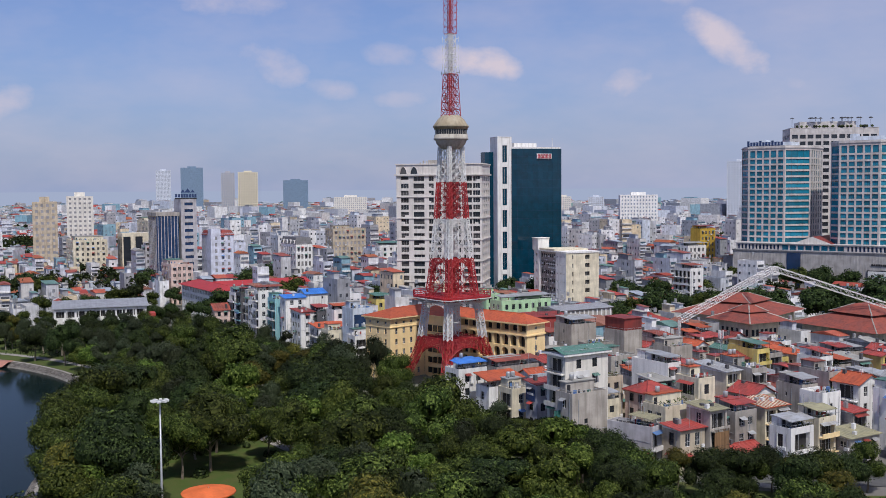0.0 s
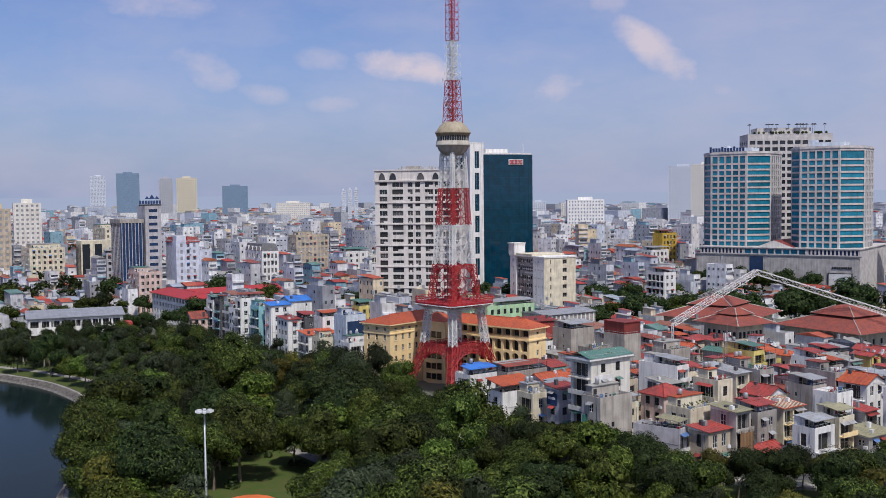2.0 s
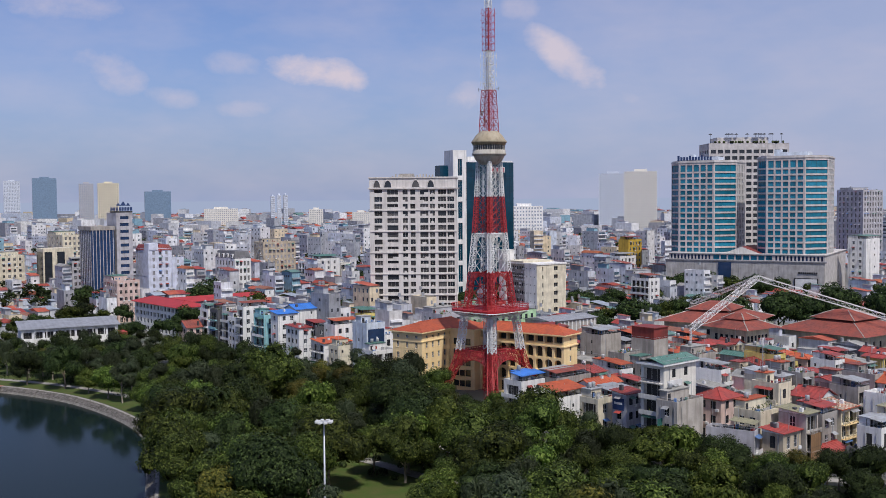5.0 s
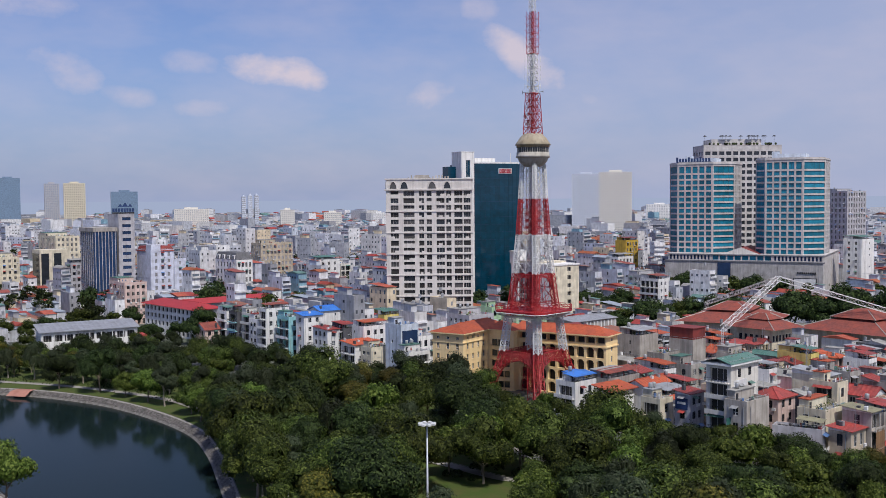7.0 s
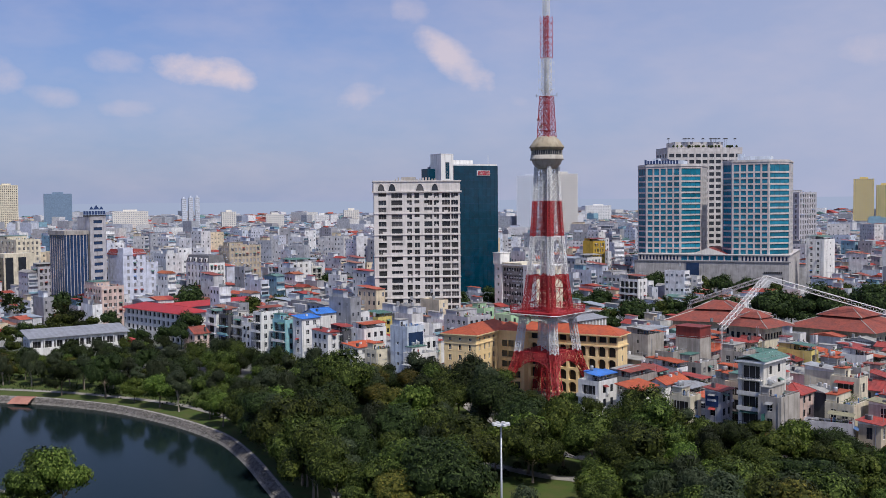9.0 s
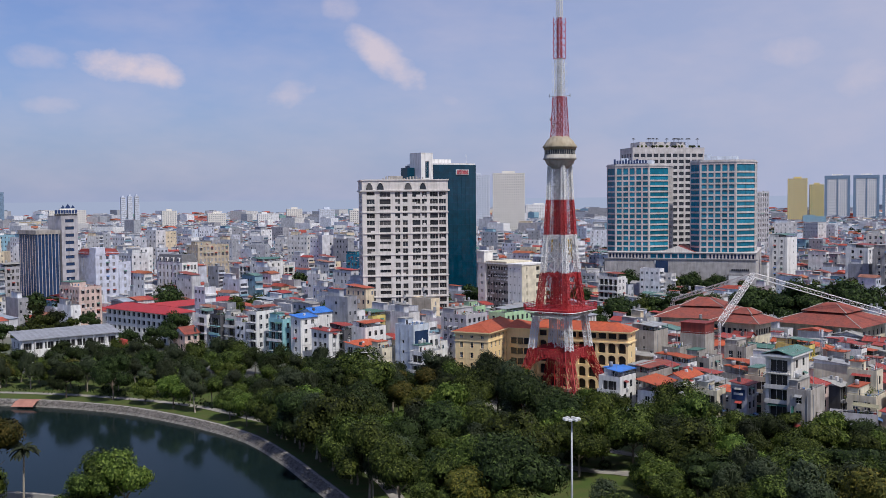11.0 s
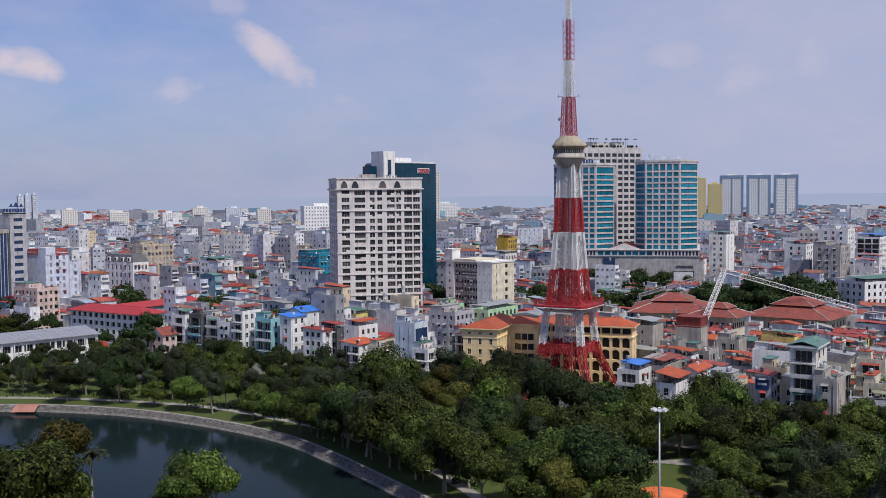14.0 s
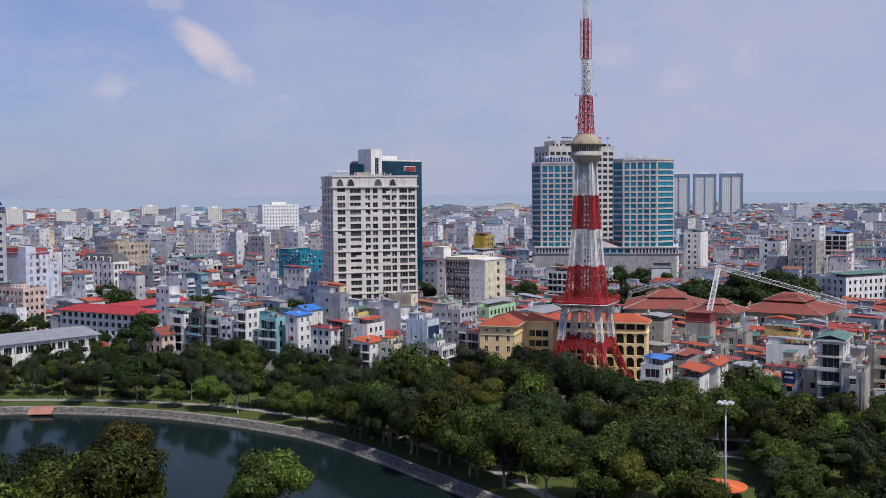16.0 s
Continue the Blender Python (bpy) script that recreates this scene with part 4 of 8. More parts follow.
part("upper_wall", k, TOWERSTONE, pod, "pale stone upper storey")
windows(pod, [e for e in hs if 24 < e[0] < 57], TEALGLASS, DARKFRAME, 3)
windows(pod, [e for e in hs if not 24 < e[0] < 57], NAVYGLASS, DARKFRAME, 1)
joined_windows(pod, hl, NAVYGLASS, DARKFRAME, 1)
k = Mesh()
k.box(-1.5, -1.2, 0, 83, 1.0, 22.0)
part("lower_wall", k, PANEL, pod, "pale grey panelled wall")
for i in range(55):
    q = Mesh()
    q.box(i * 1.5, -1.32, 6.0, i * 1.5 + 0.3, -1.2, 21.8)
    part("rib", q, PANEL, pod)
k = Mesh()
k.box(-1.8, -1.6, 22.0, 84.0, 0.2, 22.6)
part("canopy_band", k, PANELDARK, pod, "dark projecting band over the panelled wall")
k = Mesh()
k.box(-2.2, 1.0, 0, -0.1, 70, 22.0)
part("flank_wall", k, PANELDARK, pod, "dark grey flank")
k = Mesh()
k.box(28, -1.7, 3, 35, -1.25, 21.6)
part("entrance_glass", k, NAVYGLASS, pod, "dark glazed entrance bay")
k = Mesh()
k.face([(30, 1, 26.3), (50, 1, 26.3), (40, 1, 30.0)], 1)
k.face([(30, 1, 26.3), (40, 1, 30.0), (40, 30, 30.0), (30, 30, 26.3)], 0)
k.face([(50, 1, 26.3), (50, 30, 26.3), (40, 30, 30.0), (40, 1, 30.0)], 0)
part("gable_roof", k, [RED, IVORY], pod, "red gabled roof between the towers")
k = Mesh()
k.box(68, -1.75, 6.8, 80, -1.35, 14.0, 1)
k.box(68.5, -1.82, 7.2, 79.5, -1.75, 13.6, 0)
part("billboard", k, [SIGNWHITE, DARKFRAME], pod, "white billboard in a dark frame")
k = Mesh()
for i in range(9):
    k.box(70 + i * 1.1, -1.6, 16.2, 70.8 + i * 1.1, -1.34, 17.2)
part("sign", k, DARKFRAME, pod, "dark sign of plain bars")
# ---- town houses ----
TAKEN = []          # footprints already built on: x, y, radius


def claim(x, y, r, b, a):
    c, s = math.cos(radians(r)), math.sin(radians(r))
    mx, my = x + c * b / 2 - s * a / 2, y + s * b / 2 + c * a / 2
    TAKEN.append((mx, my, c, s, b / 2, a / 2))


def free(x, y, rad):
    for mx, my, c, s, hb, ha in TAKEN:
        dx, dy = x - mx, y - my
        if abs(dx) > 70 or abs(dy) > 70:
            continue
        if abs(dx * c + dy * s) < hb + rad and abs(-dx * s + dy * c) < ha + rad:
            return False
    return True


claim(51.8, 426.9, -23.5, 36.2, 24)
claim(100.5, 479.1, 9.2, 40, 26)
# kept open: the school yard and the lakeside corner
claim(-64, 424, 0, 44, 30)
claim(-62, 440, 20, 28, 64)
claim(-36, 424, 20, 20, 26)
claim(-92, 428, 10, 66, 24)
# and the planted ground before the shopping podium and between the halls
claim(214, 474, -48, 96, 46)
claim(196, 322, 20, 60, 56)
claim(242.1, 517.9, -48, 96, 70)
claim(301, 559, -17, 50, 22)
TAKEN.append((TX, TY, 1, 0, 14, 14))


def slab(k, top, thick, m=0):
    """A closed sheet: its upper faces over shared points, an underside and an edge all round."""
    pts, faces = top
    n, c = len(k.v), len(pts)
    k.v += pts + [(x, y, z - thick) for x, y, z in pts]
    used = {}
    for f in faces:
        k.f.append(tuple(n + i for i in f))
        k.f.append(tuple(n + c + i for i in reversed(f)))
        k.m += [m, m]
        for p, q in zip(f, f[1:] + f[:1]):
            used[(p, q)] = True
    for p, q in used:
        if (q, p) not in used:
            k.f.append((n + p, n + c + p, n + c + q, n + q))
            k.m.append(m)


def ribbed(u0, u1, steps, line):
    """A ribbed sheet between u0 and u1 along the profile points given by line(u, lift)."""
    pts, faces, rows = [], [], 0
    for i in range(steps * 3 + 1):
        row = line(u0 + (u1 - u0) * i / (steps * 3), 0.07 if i % 3 == 1 else 0.0)
        rows = len(row)
        pts += row
    for i in range(steps * 3):
        for j in range(rows - 1):
            a = i * rows + j
            faces.append((a, a + rows, a + rows + 1, a + 1))
    return pts, faces


def roof_on(ob, kind, b, a, h, mat, rise=2.2, over=0.5):
    k = Mesh()
    o = over
    walls_ = Mesh()
    if kind == "gable":
        slab(k, ribbed(-o, b + o, max(3, int(b / 0.9)), lambda u, e: [(u, -o, h + e), (u, a / 2, h + rise + e), (u, a + o, h + e)]), 0.12)
        for x in (0, b):
            q = Mesh()
            q.face([(x, 0, h - 0.1), (x, a, h - 0.1), (x, a / 2, h + rise - 0.2)])
            part("gable_wall", q, WHITE, ob)
        k.box(-o, a / 2 - 0.15, h + rise, b + o, a / 2 + 0.15, h + rise + 0.14)
    elif kind == "gable_x":
        slab(k, ribbed(a + o, -o, max(3, int(a / 0.9)), lambda u, e: [(-o, u, h + e), (b / 2, u, h + rise + e), (b + o, u, h + e)]), 0.12)
        for y in (0, a):
            q = Mesh()
            q.face([(0, y, h - 0.1), (b, y, h - 0.1), (b / 2, y, h + rise - 0.2)])
            part("gable_wall", q, WHITE, ob)
        k.box(b / 2 - 0.15, -o, h + rise, b / 2 + 0.15, a + o, h + rise + 0.14)
    elif kind == "hip":
        i = min(a, b) / 2
        p = [(i, a / 2, h + rise), (b - i, a / 2, h + rise)] if b > a else [(b / 2, i, h + rise), (b / 2, a - i, h + rise)]
        c = [(-o, -o, h), (b + o, -o, h), (b + o, a + o, h), (-o, a + o, h)]
        fs = [(0, 1, 5, 4), (1, 2, 5), (2, 3, 4, 5), (3, 0, 4)] if b > a else [(0, 1, 4), (1, 2, 5, 4), (2, 3, 5), (3, 0, 4, 5)]
        slab(k, (c + p, fs), 0.2)
        q = Mesh()
        q.bar(p[0], p[1], 0.14)
        for e, f in zip(c, (p[0], p[1], p[1], p[0]) if b > a else (p[0], p[0], p[1], p[1])):
            q.bar(e, f, 0.12)
        roof = part("roof", k, mat, ob)
        part("ridge_tiles", q, mat, roof, kind="stuff")
        return roof
    elif kind == "shed":
        slab(k, ribbed(-o, b + o, max(3, int(b / 0.8)), lambda u, e: [(u, -o, h + 0.3 + e), (u, a + o, h + rise + e)]), 0.1)
        walls_.v += [(0, 0, h), (b, 0, h), (b, a, h), (0, a, h), (0, 0, h + 0.22), (b, 0, h + 0.22), (b, a, h + rise - 0.2), (0, a, h + rise - 0.2)]
        walls_.f += [(0, 4, 7, 3), (1, 2, 6, 5), (3, 7, 6, 2)]
        walls_.m += [0, 0, 0]
    if walls_.f:
        part("gable_wall", walls_, WHITE, ob)
    return part("roof", k, mat, ob)


TANKS = {}


def tank_mesh():
    if "t" not in TANKS:
        k = Mesh()
        k.lathe([(0.05, 1.3), (0.42, 1.26), (0.5, 1.15), (0.5, 0.25), (0.42, 0.12), (0.1, 0.1)][::-1], 12, 0)
        for a in range(3):
            k.bar((0.5 * math.cos(a * 2.1), 0.5 * math.sin(a * 2.1), 0), (0.5 * math.cos(a * 2.1), 0.5 * math.sin(a * 2.1), 0.3), 0.05, 1)
        TANKS["t"] = k.data("water_tank", [STEEL, DARKFRAME], True)
        k = Mesh()
        k.box(-0.42, -0.18, 0, 0.42, 0.18, 0.62, 0)
        k.lathe([(0.24, 0.0), (0.24, 0.04)], 10, 1)
        TANKS["ac"] = k.data("air_conditioner", [SIGNWHITE, DARKFRAME])
    return TANKS["t"]


WALLNAMES = {"white_render": "white", "cream_render": "cream", "ochre_yellow_render": "yellow", "lemon_render": "lemon yellow", "beige_stucco": "beige", "grey_cement": "grey cement",
             "raw_concrete": "bare concrete", "lavender_paint": "lavender grey", "pale_blue_paint": "pale blue", "aqua_paint": "aqua", "mint_green_paint": "mint green", "pink_render": "pink",
             "ivory_cladding": "ivory", "bare_brick": "bare brick", "dark_stained_wall": "dark stained"}
ROOFNAMES = {"red_sheet_roof": "red sheet", "orange_clay_tiles": "orange tile", "weathered_clay_tiles": "weathered tile", "green_sheet_roof": "green sheet", "blue_sheet_roof": "blue sheet",
             "grey_roof_slab": "flat grey", "weathered_tin": "rusty tin", "khaki_sheet_roof": "khaki sheet", "silver_sheet_roof": "silver sheet"}
hrnd = random.Random(21)


def house(x, y, r, b, a, h, wall, roof="flat", rmat=None, left="win", right="win", front_mat=None, rise=2.0, terrace=True, name="town_house", floors=None, nl=None, nr=None, glass=None, top=True):
    """A narrow town house. (x, y): its near corner; r: heading of its right-hand face, b long; a: length of its left-hand face; h: height of the wall top."""
    rmat = rmat or ROOFG
    n = floors or max(1, round(h / 3.4))
    st = h / n
    lab = "%d-storey %s town house with a %s roof" % (n, WALLNAMES.get(wall.name, "rendered"), ROOFNAMES.get(rmat.name, "flat"))
    if left == "balcony" or right == "balcony":
        lab += " and balconies"
    ob = thing(name, x, y, 0, r, lab, "house", "town houses")
    claim(x, y, r, b, a)
    k = Mesh()
    rows = [(i * st + (0.15 if i == 0 else 0.95), i * st + st - 0.6) for i in range(n)]
    spots = []
    for which, o, d, L, cnt in ((left, (0, a), (0, -1), a, nl), (right, (0, 0), (1, 0), b, nr)):
        if which == "blank" or L < 1.6:
            if L > 4 and n > 1 and hrnd.random() < 0.6:
                c0 = hrnd.uniform(0.12, 0.8) * L
                c0 = min(c0, L - 1.2)
                rr_ = [e for e in [(i * st + 1.3, i * st + 2.3) for i in range(1, n)] if hrnd.random() < 0.8]
                got = k.facade(o, d, L, 0, h, [(c0, c0 + hrnd.uniform(0.5, 0.9))], rr_, 0.15) if rr_ else k.facade(o, d, L, 0, h)
                spots.append(("small", got, L, o, d))
            else:
                k.facade(o, d, L, 0, h)
            continue
        if which == "balcony":
            m = cnt or max(1, int(L / 4.0))
            got = k.facade(o, d, L, 0, h, spaced(L, m, min(4.2, L / m * 0.8)), [(i * st + 0.12, i * st + st - 0.45) for i in range(n)], 0.9)
        else:
            m = cnt or max(1, int(L / 3.0))
            got = k.facade(o, d, L, 0, h, spaced(L, m, min(1.3, L / m * 0.5)), rows, 0.18)
        spots.append((which, got, L, o, d))
    k.facade((b, 0), (0, 1), a, 0, h)
    k.facade((b, a), (-1, 0), b, 0, h)
    flat = roof == "flat"
    k.face([(0, 0, h - (0.05 if not flat else 0.0)), (b, 0, h - (0.05 if not flat else 0.0)), (b, a, h - (0.05 if not flat else 0.0)), (0, a, h - (0.05 if not flat else 0.0))], 1)
    if flat:
        t, p = 0.18, 0.85
        for x0, y0, x1, y1 in ((0, 0, b, t), (0, a - t, b, a), (0, t, t, a - t), (b - t, t, b, a - t)):
            k.box(x0, y0, h, x1, y1, h + p, 0, False)
    part("wall", k, [wall, ROOFG], ob)
    for which, got, L, o, d in spots:
        if y > 500 and got:
            joined_windows(ob, got, glass or DUSTY, FRAME, 2)
            continue
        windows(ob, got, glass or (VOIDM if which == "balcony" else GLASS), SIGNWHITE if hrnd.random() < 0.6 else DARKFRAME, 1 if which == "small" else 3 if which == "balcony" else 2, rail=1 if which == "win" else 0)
        if which == "balcony":
            for i in range(1, n):
                q = Mesh()
                q.box(0.1, -0.95, -0.12, L - 0.1, 0.0, 0.05, 0)
                if hrnd.random() < 0.5:
                    q.box(0.1, -0.95, 0.05, L - 0.1, -0.85, 0.85, 0)
                else:
                    q.box(0.1, -0.95, 0.86, L - 0.1, -0.89, 0.93, 1)
                    for j in range(int(L / 0.35)):
                        q.box(0.12 + j * 0.35, -0.94, 0.05, 0.16 + j * 0.35, -0.9, 0.87, 1, False)
                put("balcony", q.data("balcony", [wall if not front_mat else front_mat, DARKFRAME]), ob, pose(o[0], o[1], i * st, 0, 0, math.degrees(math.atan2(d[1], d[0]))))
    if not flat:
        roof_on(ob, roof, b, a, h, rmat, rise)
    elif top and b > 3 and a > 3:
        q = Mesh()
        sw, sd = b * hrnd.uniform(0.5, 0.92), a * hrnd.uniform(0.35, 0.55)
        sx, sy = hrnd.uniform(0.1, max(0.12, b - sw - 0.2)), a - sd - 0.2
        q.box(sx, sy, h, sx + sw, sy + sd, h + 2.5, 0)
        q.box(sx - 0.2, sy - 0.2, h + 2.5, sx + sw + 0.2, sy + sd + 0.2, h + 2.68, 1)
        q.box(sx + 0.3, sy - 0.04, h, sx + 1.2, sy, h + 2.0, 2)
        part("stair_head", q, [wall, rmat, DARKFRAME], ob)
        if hrnd.random() < 0.55:
            q = Mesh()
            z = h + 2.5
            x0, y0, x1, y1 = 0.1, 0.1, b - 0.1, min(a - 0.1, a * 0.62)
            q.face([(x0 - 0.3, y0 - 0.3, z - 0.3), (x1 + 0.3, y0 - 0.3, z - 0.3), (x1 + 0.3, y1, z + 0.25), (x0 - 0.3, y1, z + 0.25)], 0)
            q.face([(x0 - 0.3, y1, z + 0.17), (x1 + 0.3, y1, z + 0.17), (x1 + 0.3, y0 - 0.3, z - 0.38), (x0 - 0.3, y0 - 0.3, z - 0.38)], 0)
            for px in (x0, x1):
                for py in (y0, y1):
                    q.bar((px, py, h), (px, py, z - 0.1), 0.06, 1)
            part("terrace_canopy", q, [rmat if rmat is not ROOFG else hrnd.choice((RED, RED, TILE, OLDTILE, TIN, TIN, GREENR, KHAKI, ROOFG)), DARKFRAME], ob)
        if terrace:
            tank_mesh()
            for i in range(hrnd.choice((0, 0, 1, 1, 2))):
                put("water_tank", TANKS["t"], ob, pose(sx + sw * (0.3 + 0.35 * i), sy + sd * 0.5, h + 2.68))
    tank_mesh()
    fit = Mesh()
    for which, got, L, o, d in spots:
        nx, ny = d[1], -d[0]
        ex, ey = d

        def out(u, k_, z):
            return (o[0] + ex * u + nx * k_, o[1] + ey * u + ny * k_, z)
        for x_, y_, z_, w_, h_, dg in got:
            if which == "win" and hrnd.random() < 0.16 and z_ > 3:
                put("air_conditioner", TANKS["ac"], ob, pose(x_ + nx * 0.45 + d[0] * (w_ / 2 + 0.5), y_ + ny * 0.45 + d[1] * (w_ / 2 + 0.5), z_ - 0.5, 0, 0, dg))
            u = (x_ - o[0]) * ex + (y_ - o[1]) * ey
            if which != "small" and hrnd.random() < 0.3:
                c, zt = hrnd.choice((0, 0, 0, 1, 1, 2, 2, 3)), z_ + h_ + 0.25
                fit.face([out(u - w_ / 2 - 0.2, 0.02, zt), out(u - w_ / 2 - 0.2, 1.0, zt - 0.45), out(u + w_ / 2 + 0.2, 1.0, zt - 0.45), out(u + w_ / 2 + 0.2, 0.02, zt)], c)
            if which == "balcony" and hrnd.random() < 0.35 and z_ > 2:
                for q_ in range(5):
                    e = u + hrnd.uniform(-w_ / 2, w_ / 2)
                    for f in range(5):
                        p0 = Vector(out(e + hrnd.uniform(-0.3, 0.3), 0.8 + hrnd.uniform(-0.2, 0.3), z_ + 0.7 + hrnd.uniform(0, 0.8)))
                        v1, v2 = Vector((hrnd.uniform(-0.3, 0.3), hrnd.uniform(-0.3, 0.3), 0.25)), Vector((hrnd.uniform(-0.3, 0.3), hrnd.uniform(-0.3, 0.3), -0.1))
                        fit.face([tuple(p0), tuple(p0 + v1), tuple(p0 + v2)], 5)
        for i in range(hrnd.choice((1, 2, 2))):
            u = hrnd.uniform(0.2, max(0.3, L - 0.2))
            fit.bar(out(u, 0.1, 0.0), out(u, 0.1, h - 0.3), 0.06, 4)
        if which == "small" or hrnd.random() < 0.3:
            z = hrnd.uniform(0.4, 0.8) * h
            fit.bar(out(0.3, 0.06, z), out(L - 0.3, 0.06, z - hrnd.uniform(0, 0.5)), 0.035, 4)
    if flat:
        for i in range(int(b / 1.1) + 1):
            fit.bar((0.1 + i * (b - 0.2) / int(b / 1.1), 0.1, h + 0.85), (0.1 + i * (b - 0.2) / int(b / 1.1), 0.1, h + 1.35), 0.03, 4)
        fit.bar((0.1, 0.1, h + 1.35), (b - 0.1, 0.1, h + 1.35), 0.035, 4)
        fit.bar((0.1, 0.1, h + 1.35), (0.1, a - 0.1, h + 1.35), 0.035, 4)
        for i in range(hrnd.choice((0, 4, 9))):
            cx, cy = hrnd.uniform(0.3, b - 0.3), hrnd.uniform(0.3, a * 0.5)
            for f in range(12):
                p0 = Vector((cx + hrnd.gauss(0, 0.3), cy + hrnd.gauss(0, 0.3), h + 0.4 + hrnd.uniform(0, 1.0)))
                v1, v2 = Vector((hrnd.uniform(-0.35, 0.35), hrnd.uniform(-0.35, 0.35), 0.3)), Vector((hrnd.uniform(-0.35, 0.35), hrnd.uniform(-0.35, 0.35), -0.1))
                fit.face([tuple(p0), tuple(p0 + v1), tuple(p0 + v2)], 5)
    if flat:
        for i in range(hrnd.randrange(4, 11)):
            cx, cy, sz = hrnd.uniform(0.5, b - 0.5), hrnd.uniform(0.5, max(0.6, a * 0.5)), hrnd.uniform(0.2, 0.55)
            fit.turned((cx, cy), sz * 2, sz * hrnd.uniform(0.8, 1.8), h, h + hrnd.uniform(0.4, 1.5), hrnd.uniform(0, 40), hrnd.choice((0, 0, 6, 6, 1, 2, 3, 7, 7)))
        if hrnd.random() < 0.6:
            cy = hrnd.uniform(0.5, max(0.6, a * 0.45))
            for i in range(hrnd.randrange(3, 7)):
                cx = 0.4 + i * (b - 0.8) / 6
                fit.box(cx, cy, h + 0.9, cx + hrnd.uniform(0.3, 0.6), cy + 0.04, h + 1.75, hrnd.choice((6, 3, 1, 6, 0)))
    else:
        for i in range(hrnd.randrange(1, 4)):
            cx, cy = hrnd.uniform(0.6, b - 0.6), hrnd.uniform(0.6, a - 0.6)
            fit.box(cx - 0.35, cy - 0.35, h, cx + 0.35, cy + 0.35, h + rise * 0.6 + hrnd.uniform(0.5, 1.4), hrnd.choice((0, 6, 7)))
    for i in range(hrnd.choice((0, 1, 1, 2))):
        cx, cy = hrnd.uniform(0.4, b - 0.4), hrnd.uniform(0.4, a - 0.4)
        fit.bar((cx, cy, h), (cx, cy, h + hrnd.uniform(3.0, 5.5)), 0.045, 4)
    if fit.f:
        part("fitting", fit, [TIN, RED, GREENR, BLUETARP, POLE, LEAFLIGHT, SIGNWHITE, DARKW], ob, "awnings, pipes, rails and potted plants", kind="stuff")
    return ob


def roof_terrace(ob, b, a, h, x0, y0, w, d, mat):
    """A light canopy on posts over part of a roof terrace."""
    k = Mesh()
    slab(k, ribbed(x0 - 0.4, x0 + w + 0.4, 5, lambda u, e: [(u, y0 - 0.4, h + 2.3 + e), (u, y0 + d + 0.4, h + 2.7 + e)]), 0.08)
    canopy = part("terrace_canopy", k, mat, ob, "sheet canopy on posts")
    for px in (x0, x0 + w):
        for py in (y0, y0 + d):
            k = Mesh()
            k.bar((px, py, h), (px, py, h + 2.4), 0.06)
            part("post", k, DARKFRAME, canopy)


def tarp_heap(x, y, z):
    """A lumpy heap under a black cover, with blue sheets beside it."""
    q = thing("covered_heap", x, y, 0, 22, "lumpy heap under black covers with blue plastic sheets", "heap")
    for nm, cx, w, mat in (("black_cover", 0.0, 4.2, DARKW), ("blue_sheet", 4.0, 2.2, BLUETARP)):
        k, n = Mesh(), 8
        pts = []
        for i in range(n + 1):
            for j in range(n + 1):
                e = max(0.0, 1 - ((2 * i / n - 1) ** 4 + (2 * j / n - 1) ** 4) * 0.55)
                pts.append((cx + w * i / n, -1.5 + 4.0 * j / n, (z + 1.2 * hrnd.random()) * e))
        for i in range(n):
            for j in range(n):
                a = i * (n + 1) + j
                k.f.append((a, a + n + 1, a + n + 2, a + 1))
                k.m.append(0)
        k.v = pts
        part(nm, k, mat, q)


# houses facing the park, east of the tower
tall = house(57.9, 198.9, 22.9, 11.5, 6.0, 20.6, IVORY, "flat", GREENR, "balcony", "win", nl=1, nr=2, floors=6, top=False)
q = Mesh()
for f in (((-1.0, -0.8, 21.4), (12.0, -0.8, 21.4), (12.0, 3.0, 22.5), (-1.0, 3.0, 22.5)), ((12.0, 6.8, 21.4), (-1.0, 6.8, 21.4), (-1.0, 3.0, 22.5), (12.0, 3.0, 22.5))):
    q.face(list(f), 0)
q.box(-0.9, -0.7, 20.9, 11.9, 6.7, 21.35, 1)
part("roof", q, [GREENR, WHITE], tall, "green sheet roof")
q = Mesh()
q.box(1.2, -0.14, 12.2, 6.4, -0.04, 17.6, 0)
q.box(2.2, -0.18, 14.6, 5.2, -0.14, 14.9, 1)
q.box(2.8, -0.18, 15.2, 4.6, -0.14, 15.5, 1)
part("banner", q, [SIGNWHITE, PALEBLUE], tall, "white banner with pale blue bars")
house(57.6, 193.0, 22, 9.0, 5.4, 13.5, CONC, "flat", ROOFG, "win", "blank", nl=1)
q = thing("scaffold_net", 55.0, 196.2, 0, 22, "green construction netting hung beside a concrete house", "netting")
k = Mesh()
for i in range(6):
    k.box(-0.3 + i * 0.5, -0.12 - 0.08 * (i % 2), 4.0, 0.2 + i * 0.5, -0.06 - 0.08 * (i % 2), 10.5)
part("net", k, NETG, q)
k = Mesh()
for i in range(4):
    k.bar((-0.3 + i, 0, 0), (-0.3 + i, 0, 10.8), 0.05)
part("scaffold", k, POLE, q)
house(54.7, 209.3, 22, 5.6, 4.0, 13.0, LAV, "shed", RED, "win", "win", rise=0.9, nl=1, nr=2)
q = thing("shop_sign", 54.55, 209.6, 9.6, 22, "navy shop sign with white bars on a narrow house", "sign")
k = Mesh()
k.box(-0.18, 0.2, 0, -0.08, 3.4, 2.6, 0)
k.box(-0.24, 0.7, 1.2, -0.18, 2.9, 1.7, 1)
part("panel", k, [SIGNBLUE, SIGNWHITE], q)
